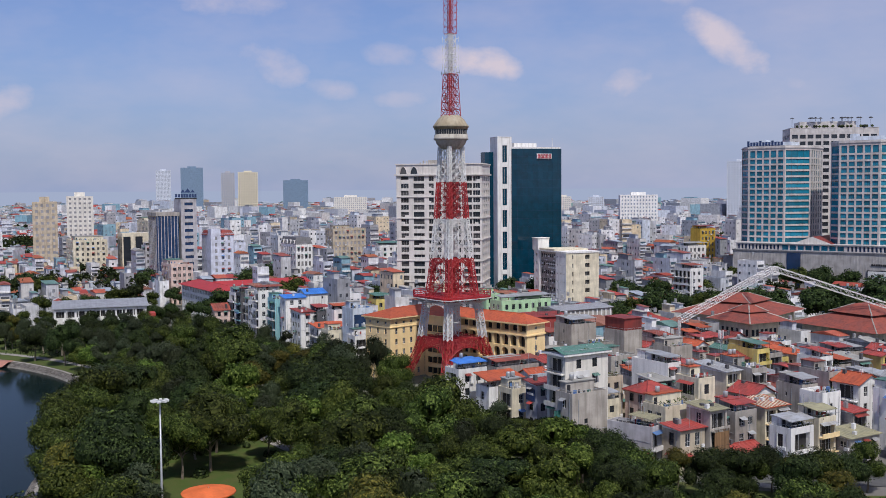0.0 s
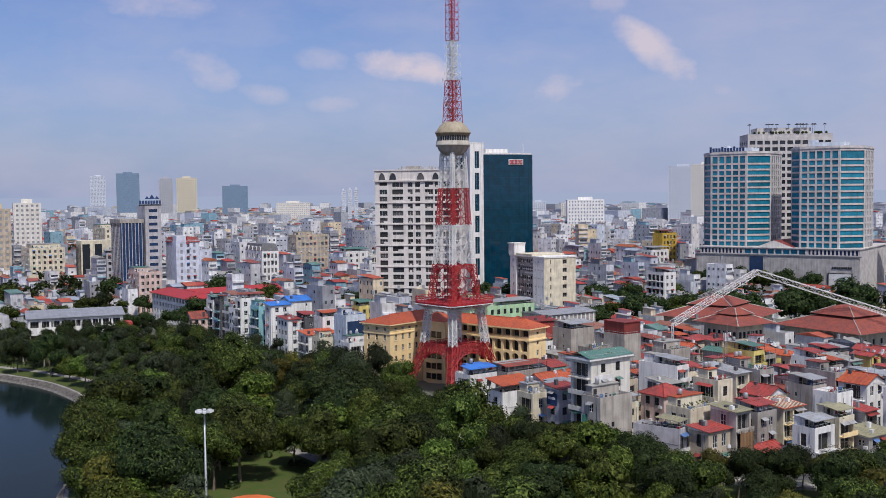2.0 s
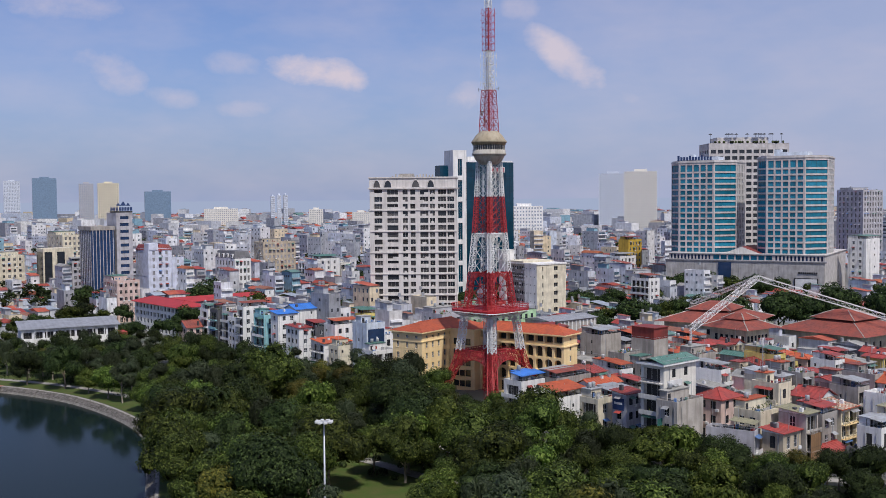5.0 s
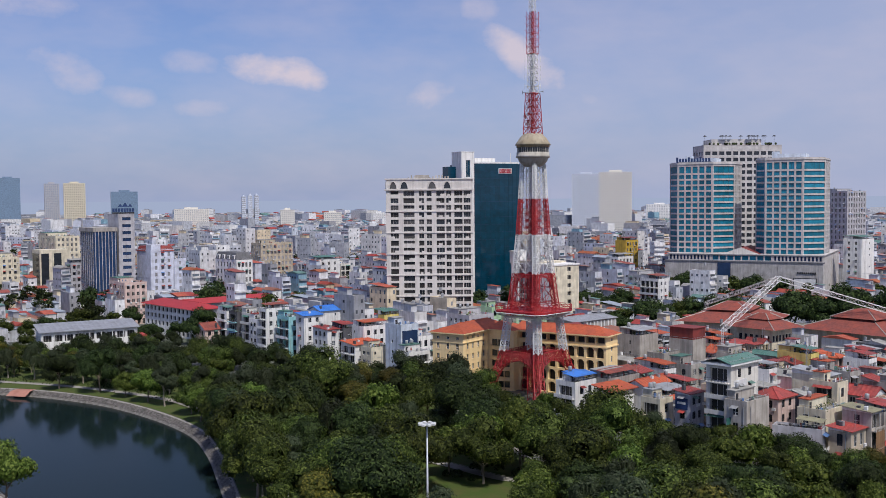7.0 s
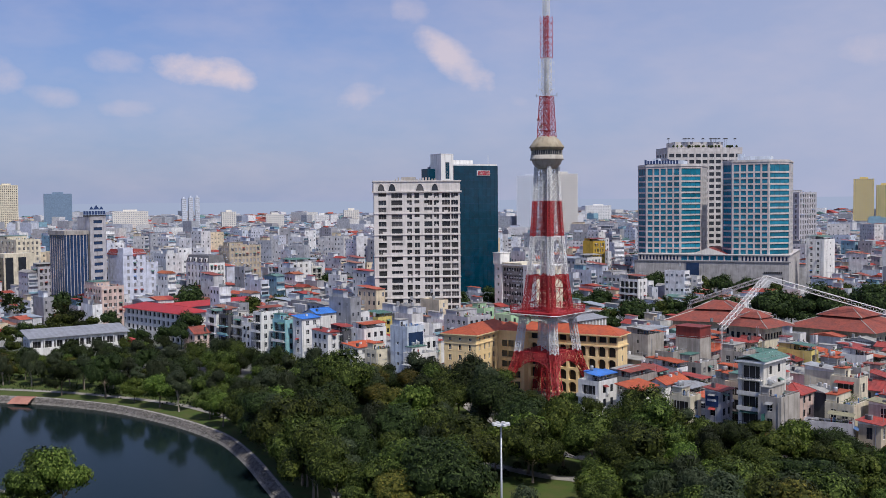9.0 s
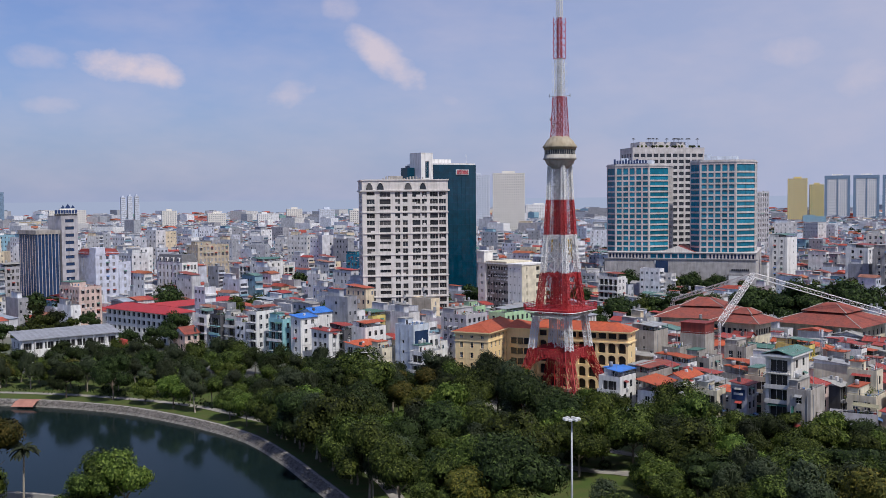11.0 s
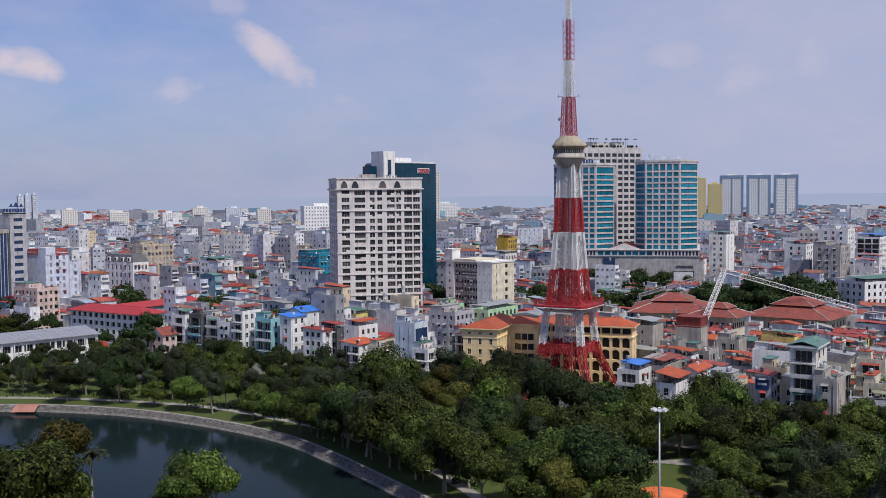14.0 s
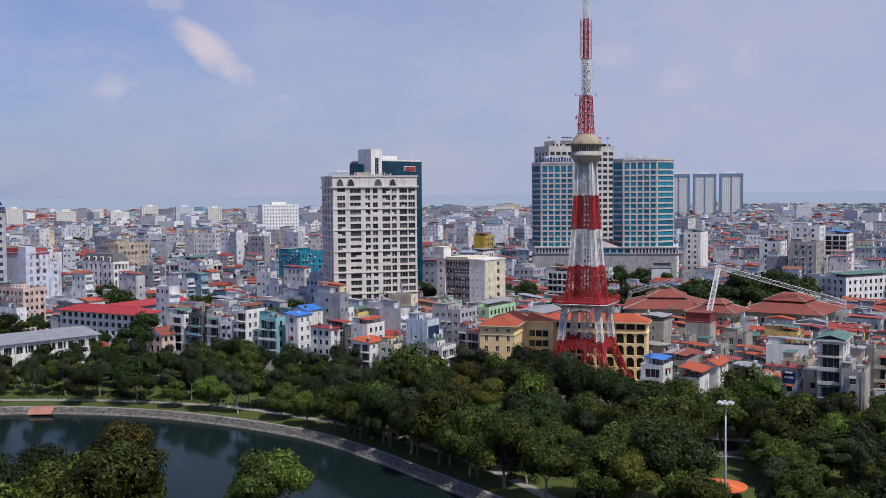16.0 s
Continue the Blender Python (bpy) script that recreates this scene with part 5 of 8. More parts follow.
house(50.6, 215.0, 22, 5.0, 5.4, 10.6, CREAM, "flat", TIN, "balcony", "win", nl=1)
house(50.0, 236.0, 22, 9.2, 5.6, 7.0, WHITE, "flat", RED, "win", "blank", top=False)
q = thing("roof_terrace_canopy", 50.0, 236.0, 7.85, 22, "orange-red tile canopy on posts over a roof terrace", "canopy")
k = Mesh()
k.face([(-0.9, -0.9, 1.7), (10.2, -0.9, 1.7), (10.2, 5.8, 2.9), (-0.9, 5.8, 2.9)], 0)
k.face([(10.2, -0.9, 1.55), (-0.9, -0.9, 1.55), (-0.9, 5.8, 2.75), (10.2, 5.8, 2.75)], 0)
part("roof", k, TILE, q)
for i in range(5):
    for y_ in (0.1, 5.3):
        k = Mesh()
        k.box(0.1 + i * 2.2, y_, 0, 0.3 + i * 2.2, y_ + 0.2, 1.6 + y_ * 0.18)
        part("post", k, CREAM, q)
house(53.5, 243.5, 22, 13.0, 6.5, 10.4, GREY, "flat", ROOFG, "win", "blank", nl=1)
house(61.0, 238.5, 22, 11.0, 5.4, 9.6, WHITE, "gable", TILE, "blank", "win", rise=1.5, nr=2)
house(44.0, 243.5, 22, 8.4, 6.4, 10.2, WHITE, "flat", BLUER, "balcony", "win", nl=1)
house(59.5, 226.0, 22, 8.0, 6.0, 8.6, CONC, "flat", TIN, "win", "win")
house(59.0, 217.5, 22, 6.5, 5.0, 9.4, WHITE, "shed", TILE, "win", "win", rise=0.9)
house(86.9, 199.3, 20, 4.6, 7.0, 14.4, CREAM, "flat", TILE, "balcony", "win")
# the front block east of the tall house
house(76.2, 190.8, 22, 9.0, 6.5, 10.6, CREAM, "flat", TILE, "win", "blank")
house(101.5, 204.0, 22, 7.0, 7.0, 10.0, BEIGE, "gable_x", RED, "win", "win")
house(111.6, 193.4, 20, 5.6, 6.0, 11.4, WHITE, "flat", RED, "blank", "blank", top=False)
lav = house(71.7, 186.6, 38, 3.8, 10.2, 7.7, LAV, "flat", TIN, "blank", "balcony", front_mat=SIGNWHITE, nr=1, top=False)
roof_terrace(lav, 3.8, 10.2, 7.7, 0.2, 0.3, 3.6, 4.6, KHAKI)
q = thing("roof_junk", 71.7, 186.6, 7.75, 38, "dark stacked junk and covers on a roof terrace", "junk")
for i in range(9):
    k = Mesh()
    k.turned((1.0 + hrnd.uniform(0, 1.8), 4.6 + i * 0.55), hrnd.uniform(0.6, 1.2), hrnd.uniform(0.4, 0.8), 0, hrnd.uniform(0.4, 1.1), hrnd.uniform(0, 60))
    part("crate", k, hrnd.choice((DARKW, DARKFRAME, GREY)), q)
house(66.8, 181.6, 25, 3.6, 3.6, 3.6, WHITE, "gable", RED, "blank", "win", rise=1.0, nr=1)
house(76.2, 183.2, 21, 6.4, 5.0, 8.2, BEIGE, "shed", RED, "win", "win", rise=0.8, nr=2, nl=1)
brown = house(83.0, 184.8, 22, 4.6, 6.4, 11.4, CONC, "shed", KHAKI, "win", "balcony", rise=0.9, nl=1, nr=1)
for i in range(9):
    k = Mesh()
    k.box(0.25 + i * 0.45, -0.95, 0.4, 0.66 + i * 0.45, -0.9, 8.0)
    part("screen_slat", k, BAMBOO, brown, "brown slatted screen")
yel = house(99.0, 193.6, 22, 7.0, 6.5, 9.4, CREAM, "shed", TILE, "blank", "balcony", front_mat=YELLOW, rise=1.2, nr=2)
for i in range(9):
    k = Mesh()
    k.face([(-0.3 + i * 0.82, -0.52, 9.86), (0.05 + i * 0.82, -0.52, 9.86), (0.05 + i * 0.82, 6.9, 10.72), (-0.3 + i * 0.82, 6.9, 10.72)])
    part("pale_roof_strip", k, CREAM, yel, "pale strip of the striped roof")
house(91.5, 193.0, 22, 5.6, 6.0, 9.2, CONC, "shed", RED, "blank", "win", rise=0.9)
house(89.0, 184.6, 22, 7.0, 5.6, 3.0, GREY, "gable", RED, "win", "blank", rise=1.2)
tarp_heap(93.5, 184.0, 3.0)
house(96.7, 178.8, 22, 6.6, 5.2, 8.0, WHITE, "flat", TIN, "win", "balcony", nr=1)
house(103.9, 181.4, 22, 5.2, 5.6, 9.2, CREAM, "flat", KHAKI, "win", "balcony", front_mat=YELLOW, nr=1)
house(126.7, 187.4, 20, 9.0, 8.0, 12.0, WHITE, "flat", GREENR, "win", "win", nl=1)
house(110.5, 181.0, 22, 9.0, 6.0, 5.5, GREY, "shed", KHAKI, "win", "win", rise=1.0)
# plain grey blocks behind the yellow building
house(82.5, 276.0, 22, 9.0, 8.0, 16.0, CONC, "flat", ROOFG, "blank", "blank")
house(86.0, 268.5, 22, 8.0, 6.0, 11.5, GREY, "flat", ROOFG, "blank", "blank", top=False)
house(127.0, 205.0, 22, 8.0, 7.0, 11.2, WHITE, "gable_x", TILE, "balcony", "win")
house(90.0, 188.6, 22, 6.2, 7.0, 9.5, GREY, "flat", RED, "win", "win")
house(66.4, 206.0, 22, 7.0, 8.0, 9.0, CREAM, "flat", TIN, "win", "win")
house(69.0, 215.5, 22, 9.0, 7.0, 12.0, BEIGE, "flat", GREENR, "balcony", "win")
house(80.0, 211.0, 22, 8.0, 7.0, 10.0, PINK, "hip", RED, "win", "win")
house(95.0, 267.4, 22, 6.6, 8.2, 15.0, CONC, "flat", RED, "blank", "blank", top=False)
q = thing("roof_shed", 95.0, 267.4, 15.9, 22, "dark red sheet-metal shed on a white house roof", "shed")
k = Mesh()
k.box(0.1, 0.1, 0, 6.5, 8.1, 3.2, 0)
k.box(-0.2, -0.2, 3.2, 6.8, 8.4, 3.4, 0)
part("shed_wall", k, RED, q)
house(106.5, 262.0, 22, 8.0, 7.0, 11.0, CONC, "flat", ROOFG, "win", "blank")
house(88.0, 258.0, 22, 9.0, 8.0, 9.6, GREY, "flat", GREENR, "win", "win")

# row west of the tower facing the park
house(4.1, 372.7, 20, 8.0, 5.5, 16.0, WHITE, "shed", BLUER, "win", "win", rise=1.2, nr=2)
house(11.6, 379.0, 20, 9.0, 8.0, 17.0, WHITE, "gable", BLUER, "win", "blank", rise=1.6)
house(0.3, 381.0, 20, 5.0, 8.0, 14.4, AQUA, "flat", GREENR, "balcony", "win", front_mat=WHITE)
house(-5.9, 392.0, 20, 10.0, 5.0, 16.6, WHITE, "flat", ROOFG, "balcony", "win", nl=1)
house(-8.0, 399.0, 20, 6.0, 6.0, 12.0, WHITE, "flat", RED, "win", "win")
house(-9.0, 406.0, 20, 5.0, 7.2, 13.6, IVORY, "flat", ROOFG, "balcony", "win", nl=1)
house(-13.0, 414.0, 20, 5.0, 6.6, 13.6, DARKW, "flat", RED, "balcony", "win", front_mat=AQUA)
house(-15.6, 424.0, 20, 6.0, 7.6, 13.0, WHITE, "flat", ROOFG, "balcony", "win")
house(-24.0, 424.5, 20, 6.5, 8.0, 6.6, PINK, "gable", OLDTILE, "win", "win", rise=2.6)
house(9.0, 358.5, 20, 5.2, 9.0, 12.4, WHITE, "shed", RED, "win", "win", rise=0.9)
house(14.8, 359.0, 20, 5.0, 8.0, 12.0, DARKW, "flat", RED, "balcony", "win")
house(20.5, 353.5, 20, 10.0, 7.0, 13.0, WHITE, "flat", ROOFG, "blank", "win")
house(14.5, 343.0, 20, 11.0, 8.0, 8.8, WHITE, "shed", TILE, "balcony", "win", rise=1.2)
house(17.2, 333.0, 20, 7.6, 6.0, 8.6, CREAM, "flat", TILE, "win", "blank")
gh = house(24.6, 324.6, 20, 7.2, 8.2, 16.6, PALEBLUE, "flat", ROOFG, "blank", "blank")
q = Mesh()
q.box(0.5, -0.16, 3.0, 6.7, -0.04, 15.4, 0)
q.lathe([(0.05, 11.0), (0.55, 11.4), (0.25, 12.6), (0.02, 13.0)], 10, 1, (3.8, -0.3))
part("glass_front", q, [NAVYGLASS, SIGNWHITE], gh, "navy glass front with a white drop emblem")
house(24.6, 317.0, 20, 8.6, 6.4, 8.8, WHITE, "flat", GREENR, "balcony", "balcony")
house(33.0, 335.0, 20, 9.0, 8.0, 11.0, WHITE, "flat", RED, "win", "win")
house(38.5, 345.0, 20, 9.0, 9.0, 9.0, CREAM, "hip", RED, "win", "win")
house(58.2, 349.8, 20, 12.0, 12.0, 15.4, LAV, "flat", ROOFG, "win", "win")
house(38.5, 387.6, 20, 7.0, 9.1, 12.6, LEMON, "flat", GREENR, "win", "win")
house(80.4, 381.3, 20, 6.0, 7.2, 14.4, MINT, "flat", ROOFG, "blank", "win")
house(82.0, 362.0, 20, 22.0, 8.0, 13.6, MINT, "flat", ROOFG, "win", "win")
house(60.0, 326.0, 20, 14.0, 9.0, 10.5, GREY, "hip", RED, "win", "win", rise=2.4)
house(86.0, 330.0, 10, 13.0, 10.0, 12.0, RED, "shed", RED, "blank", "blank", rise=0.8)
house(73.0, 300.0, 22, 10, 9, 9.5, GREY, "flat", TIN, "win", "win")

# larger buildings of the middle distance
house(-49.3, 512.6, 20, 11.0, 18.0, 19.0, PINK, "flat", GREENR, "win", "win", name="apartment_block", nl=6, nr=4)
LILAC = material("lilac_white_render", (0.68, 0.71, 0.83), 0.85, stain=0.15)
lb = house(-33.0, 567.0, 20, 13.0, 17.0, 31.5, LILAC, "flat", ROOFG, "blank", "win", name="apartment_block", nr=3, floors=9, glass=FAINT, top=False)
k = Mesh()
k.box(0.2, -0.2, 31.4, 5.4, 6.0, 35.0)
part("stair_head", k, LILAC, lb, "lilac white stair head")
for u0, u1, v0, v1 in ((-0.3, 5.4, 6.0, 17.3), (5.4, 13.3, -0.3, 17.3)):
    k = Mesh()
    lo, hi = [(u0, v0), (u1, v0), (u1, v1), (u0, v1)], [(u0 + 1.4, v0 + 1.4), (u1 - 1.4, v0 + 1.4), (u1 - 1.4, v1 - 1.4), (u0 + 1.4, v1 - 1.4)]
    for i in range(4):
        j = (i + 1) % 4
        k.face([(*lo[i], 31.5), (*lo[j], 31.5), (*hi[j], 34.2), (*hi[i], 34.2)])
    k.face([(*p, 34.2) for p in hi])
    k.face([(*p, 31.45) for p in reversed(lo)])
    part("mansard", k, RED, lb, "steep red roof skirt")
house(-20.6, 571.6, 20, 6.5, 15.0, 26.5, LILAC, "flat", ROOFG, "blank", "win", name="apartment_block", nr=1, floors=8, glass=FAINT, top=False)
house(13.0, 578.0, 20, 10.0, 24.0, 24.4, WHITE, "flat", ROOFG, "win", "win", name="mansard_block", nl=6, nr=4, floors=6, top=False)
SLATE = material("grey_slate", (0.16, 0.16, 0.17), 0.7, stain=0.3)
q = thing("mansard_roof", 13.0, 578.0, 25.25, 20, "dark slate mansard roof with white dormers", "roof")
k = Mesh()
for f in (((0, 0), (10, 0)), ((10, 0), (10, 24)), ((10, 24), (0, 24)), ((0, 24), (0, 0))):
    p, e = f
    cx, cy = 5, 12
    ip = (p[0] + (cx - p[0]) * 0.18, p[1] + (cy - p[1]) * 0.12)
    ie = (e[0] + (cx - e[0]) * 0.18, e[1] + (cy - e[1]) * 0.12)
    k.face([(*p, 0), (*e, 0), (*ie, 4), (*ip, 4)])
k.face([(0.9, 1.44, 4), (9.1, 1.44, 4), (9.1, 22.56, 4), (0.9, 22.56, 4)])
part("slope", k, SLATE, q)
for i in range(4):
    k = Mesh()
    k.box(-0.3, 2 + i * 5.6, 0.3, 1.2, 4.2 + i * 5.6, 2.6, 0)
    k.box(-0.36, 2.5 + i * 5.6, 0.7, -0.3, 3.7 + i * 5.6, 2.2, 1)
    part("dormer", k, [WHITE, GLASS], q, "white dormer window")
house(37.5, 638.0, 20, 22.5, 12.0, 31.0, BEIGE, "flat", ROOFG, "win", "win", name="apartment_block", nl=4, nr=8, glass=FAINT)
house(61.5, 590.0, 20, 15.0, 11.0, 22.6, WHITE, "flat", GREENR, "win", "win", name="apartment_block", nl=3, nr=3, glass=DUSTY)
house(57.8, 601.0, 20, 13.0, 11.0, 20.5, WHITE, "flat", ROOFG, "balcony", "win", name="apartment_block", nl=3, nr=3)
house(76.5, 596.5, 20, 7.0, 12.0, 19.5, IVORY, "flat", ROOFG, "win", "balcony", name="apartment_block", nl=3, nr=2)
house(-72.0, 603.9, 20, 11.0, 9.0, 24.0, LAV, "flat", ROOFG, "balcony", "win", name="apartment_block", nl=2, nr=4)
house(-80.0, 690.0, 20, 15.0, 30.0, 36.0, CREAM, "flat", GREENR, "win", "win", name="apartment_block", nl=5, nr=5)
house(-118.0, 640.0, 20, 20.0, 24.0, 26.0, CREAM, "flat", ROOFG, "win", "win", name="apartment_block", nl=6, nr=6)
house(179.0, 418.0, 20, 7.5, 10.5, 19.5, WHITE, "flat", ROOFG, "balcony", "win", name="apartment_block", nl=4, nr=2, floors=6)
house(246.2, 560.6, 20, 12.0, 8.0, 31.0, OCHREM, "flat", ROOFG, "blank", "win", name="apartment_block")
house(232.0, 545.0, 20, 14.0, 9.0, 22.0, WHITE, "flat", ROOFG, "win", "win", name="apartment_block")
house(368.5, 401.0, 20, 16.0, 16.0, 37.0, WHITE, "flat", TIN, "win", "win", name="apartment_block", nl=3, nr=3)
house(336.2, 461.5, 20, 14.0, 10.7, 33.0, WHITE, "flat", GREENR, "win", "blank", name="apartment_block", nl=2)
house(319.6, 372.0, 20, 20.0, 14.0, 30.0, GREY, "flat", ROOFG, "win", "win", name="apartment_block", nl=3, nr=5)
house(336.0, 405.0, 20, 14.0, 12.0, 29.0, WHITE, "flat", ROOFG, "win", "win", name="apartment_block", nl=2, nr=3)
house(265.0, 322.0, -10, 44.0, 16.0, 17.0, WHITE, "flat", ROOFG, "win", "win", name="office_block", nl=4, nr=12)
house(398.0, 440.0, 20, 18.0, 14.0, 34.0, IVORY, "flat", ROOFG, "win", "win", name="apartment_block")
house(430.0, 420.0, 20, 20.0, 14.0, 30.0, WHITE, "flat", BLUER, "balcony", "win", name="apartment_block")
house(480.0, 632.0, 10, 22.0, 24.0, 61.0, LAV, "flat", ROOFG, "win", "win", name="apartment_block", nl=6, nr=7, floors=15)
house(112.0, 560.0, 20, 22.0, 16.0, 26.0, TEALGLASS, "flat", ROOFG, "win", "win", name="office_block")
house(205.0, 470.0, 20, 15.0, 12.0, 17.0, LAV, "flat", ROOFG, "win", "win", name="office_block")

# ---- cream office block with a stained machine-room side ----
cb = thing("cream_office_block", 120.7, 410.5, 0, 14.4, "cream office block with a stained grey flank and air conditioners", "office block")
claim(120.7, 410.5, 14.4, 16.1, 27.4)
k = Mesh()
st = 28.4 / 8
# flank: smooth bay, sunk service bay, then the stair tower at the far end
hs = k.facade((0, 8.6), (0, -1), 8.6, 0, 28.4, [(1.2, 1.8), (4.0, 4.6), (6.6, 7.2)], levels(0, 8, st, 1.5, 0.6), 0.2)
hb = k.facade((0.9, 22.6), (0, -1), 14.0, 0, 28.4, spaced(14.0, 8, 1.1), levels(0, 8, st, 1.0, 1.5), 0.25, 1)
k.facade((0, 27.4), (0, -1), 4.8, 0, 28.4, [(2.0, 2.9)], levels(0, 8, st, 1.2, 1.2), 0.2)
k.face([(0, 8.6, 0), (0.9, 8.6, 0), (0.9, 8.6, 28.4), (0, 8.6, 28.4)])
k.face([(0.9, 22.6, 0), (0, 22.6, 0), (0, 22.6, 28.4), (0.9, 22.6, 28.4)])
hr = k.facade((0, 0), (1, 0), 16.1, 0, 28.4, [(3.0, 3.6), (9.4, 11.6)], levels(0, 8, st, 0.9, 1.8), 0.5, 2)
k.facade((16.1, 0), (0, 1), 27.4, 0, 28.4, m=2)
k.facade((16.1, 27.4), (-1, 0), 16.1, 0, 28.4)
k.box(-0.3, -0.3, 28.4, 16.4, 27.7, 29.0)
part("wall", k, [WHITE, GREY, CREAM], cb, "cream front and grey stained flank")
windows(cb, hs, GLASS, FRAME, 1)
windows(cb, hb, GLASS, DARKFRAME, 2)
windows(cb, hr, VOIDM, FRAME, 2)
rnd = random.Random(8)
for i in range(60):
    put("air_conditioner", TANKS["ac"], cb, pose(0.6, 9.4 + rnd.randrange(15) * 0.87, 2 + rnd.randrange(16) * 1.6, 0, 0, -90))
for i in range(5):
    k = Mesh()
    z = 8.0 + i * 4.0
    k.bar((0.55, 9.0, z), (0.55, 22.3, z + rnd.uniform(-0.6, 0.6)), 0.1)
    k.bar((0.6, 10.5 + i * 2.5, 1.0), (0.6, 10.5 + i * 2.5, z + 1.0), 0.12)
    part("service_pipe", k, DARKW, cb, "dark service pipes")
k = Mesh()
k.box(-0.6, 22.7, 28.9, 5.0, 27.6, 33.8)
k.box(-0.9, 22.4, 33.8, 5.3, 27.9, 34.1)
part("stair_head", k, WHITE, cb, "grey-white stair tower")
k = Mesh()
k.box(-0.3, 9.0, 29.0, 16.4, 22.0, 29.7)
part("parapet", k, CREAM, cb)

# ---- yellow colonial-style block with red tile roofs ----
yb = thing("yellow_office_building", 32.8, 291.5, 0, 35.5, "ochre yellow colonial-style building with arcades and orange tile roofs", "office building")
claim(32.8, 291.5, 35.5, 25, 11)
claim(68.0, 270.6, 35.5, 9, 38)
HY = 18.2
PLAIN = [(0.9 + i * 3.1, 2.6 + i * 3.1) for i in range(5)] + [(16.2, 17.0)]
k = Mesh()
hl = k.facade((0, 10.8), (0, -1), 10.8, 0, HY, [(1.5, 2.5), (4.9, 5.9), (8.3, 9.3)], PLAIN, 0.22)
hr = k.facade((0, 0), (1, 0), 16.6, 0, HY, spaced(16.6, 5, 1.05), PLAIN, 0.22)
k.facade((24.5, -0.1), (0, 1), 10.9, 0, HY)
k.facade((24.5, 10.8), (-1, 0), 24.5, 0, HY)
k.box(-0.35, -0.35, HY - 0.9, 24.9, 11.15, HY - 0.55)
k.box(-0.2, -0.2, 15.2, 24.7, 11.0, 15.45)
part("west_wing_wall", k, YELLOW, yb, "ochre yellow rendered wing")
windows(yb, hl + hr, GLASS, SIGNWHITE, 2, rail=1)
for x, y, z, w, h, deg in hl + hr:
    c = Mesh()
    a, b, o, p = -w / 2, w / 2, -0.22, -0.30
    ring = [(a - 0.14, -0.18), (b + 0.14, -0.18), (b + 0.14, h + 0.2), (a - 0.14, h + 0.2), (a, 0.0), (b, 0.0), (b, h), (a, h)]
    c.v = [(x_, p, z_) for x_, z_ in ring] + [(x_, o, z_) for x_, z_ in ring]
    for i in range(4):
        j = (i + 1) % 4
        c.f += [(i, j, 4 + j, 4 + i), (8 + i, 8 + j, j, i), (4 + i, 4 + j, 12 + j, 12 + i)]
        c.m += [0, 0, 0]
    put("window_moulding", c.data("window_moulding", [YELLOW]), yb, pose(x, y, z, 0, 0, deg))
k = Mesh()
k.box(13.8, -9.0, 0, 24.4, -0.05, HY)
part("corner_bay_wall", k, YELLOW, yb, "yellow corner bay")
for i in range(5):
    c = Mesh()
    c.box(13.7, -7.6, i * 3.1 + 0.9, 13.8, -1.6, i * 3.1 + 2.8, 1)
    for y_ in (-5.7, -3.6):
        c.box(13.62, y_ - 0.12, i * 3.1 + 0.9, 13.7, y_ + 0.12, i * 3.1 + 2.8, 0)
    part("bay_window", c, [YELLOW, GLASS], yb, "wide dark bay window")
    c = Mesh()
    pts = [(13.7 - 1.7 * math.sin(math.pi * t / 12), -8.2 + 7.2 * t / 12) for t in range(13)]
    for p, e in zip(pts, pts[1:]):
        c.face([(*e, i * 3.1 - 0.15), (*p, i * 3.1 - 0.15), (*p, i * 3.1 + 0.85), (*e, i * 3.1 + 0.85)])
        c.face([(p[0] + 0.12, p[1], i * 3.1 + 0.85), (p[0] + 0.12, p[1], i * 3.1 + 0.1), (e[0] + 0.12, e[1], i * 3.1 + 0.1), (e[0] + 0.12, e[1], i * 3.1 + 0.85)])
        c.face([(13.75, p[1], i * 3.1), (*p, i * 3.1), (*e, i * 3.1), (13.75, e[1], i * 3.1)])
    part("curved_balcony", c, YELLOW, yb, "curved yellow balcony")
# arcaded wing behind the tower
k = Mesh()
ARC = [(0.4 + i * 3.7, 3.5 + i * 3.7) for i in range(4)]
ha = k.facade((16.6, -9.0), (0, -1), 28.6, 0, 14.9, spaced(28.6, 9, 2.35), ARC, 1.5)
hg = k.facade((16.6, -9.0), (0, -1), 28.6, 14.9, HY, spaced(28.6, 9, 2.7), [(15.7, 17.5)], 1.6)
he = k.facade((16.6, -37.6), (1, 0), 7.8, 0, HY, [(3.4, 4.4)], PLAIN, 0.22)
k.facade((24.4, -37.6), (0, 1), 28.6, 0, HY)
k.box(16.3, -37.9, 14.6, 24.6, -8.9, 15.0)
part("arcade_wall", k, YELLOW, yb, "yellow arcaded wing")
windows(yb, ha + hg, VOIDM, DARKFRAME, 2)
windows(yb, he, GLASS, SIGNWHITE, 2)
n = 10
for x, y, z, w, h, deg in ha:
    q = Mesh()
    for i in range(n):
        t0, t1 = math.pi * i / n, math.pi * (i + 1) / n
        q.face([(-w / 2 * math.cos(t0), -1.48, h - w * 0.45 + w * 0.45 * math.sin(t0)), (-w / 2 * math.cos(t1), -1.48, h - w * 0.45 + w * 0.45 * math.sin(t1)), (-w / 2 * math.cos(t1), -1.48, h + 0.02), (-w / 2 * math.cos(t0), -1.48, h + 0.02)])
    put("arch", q.data("arch", [YELLOW]), yb, pose(x, y, z, 0, 0, deg))
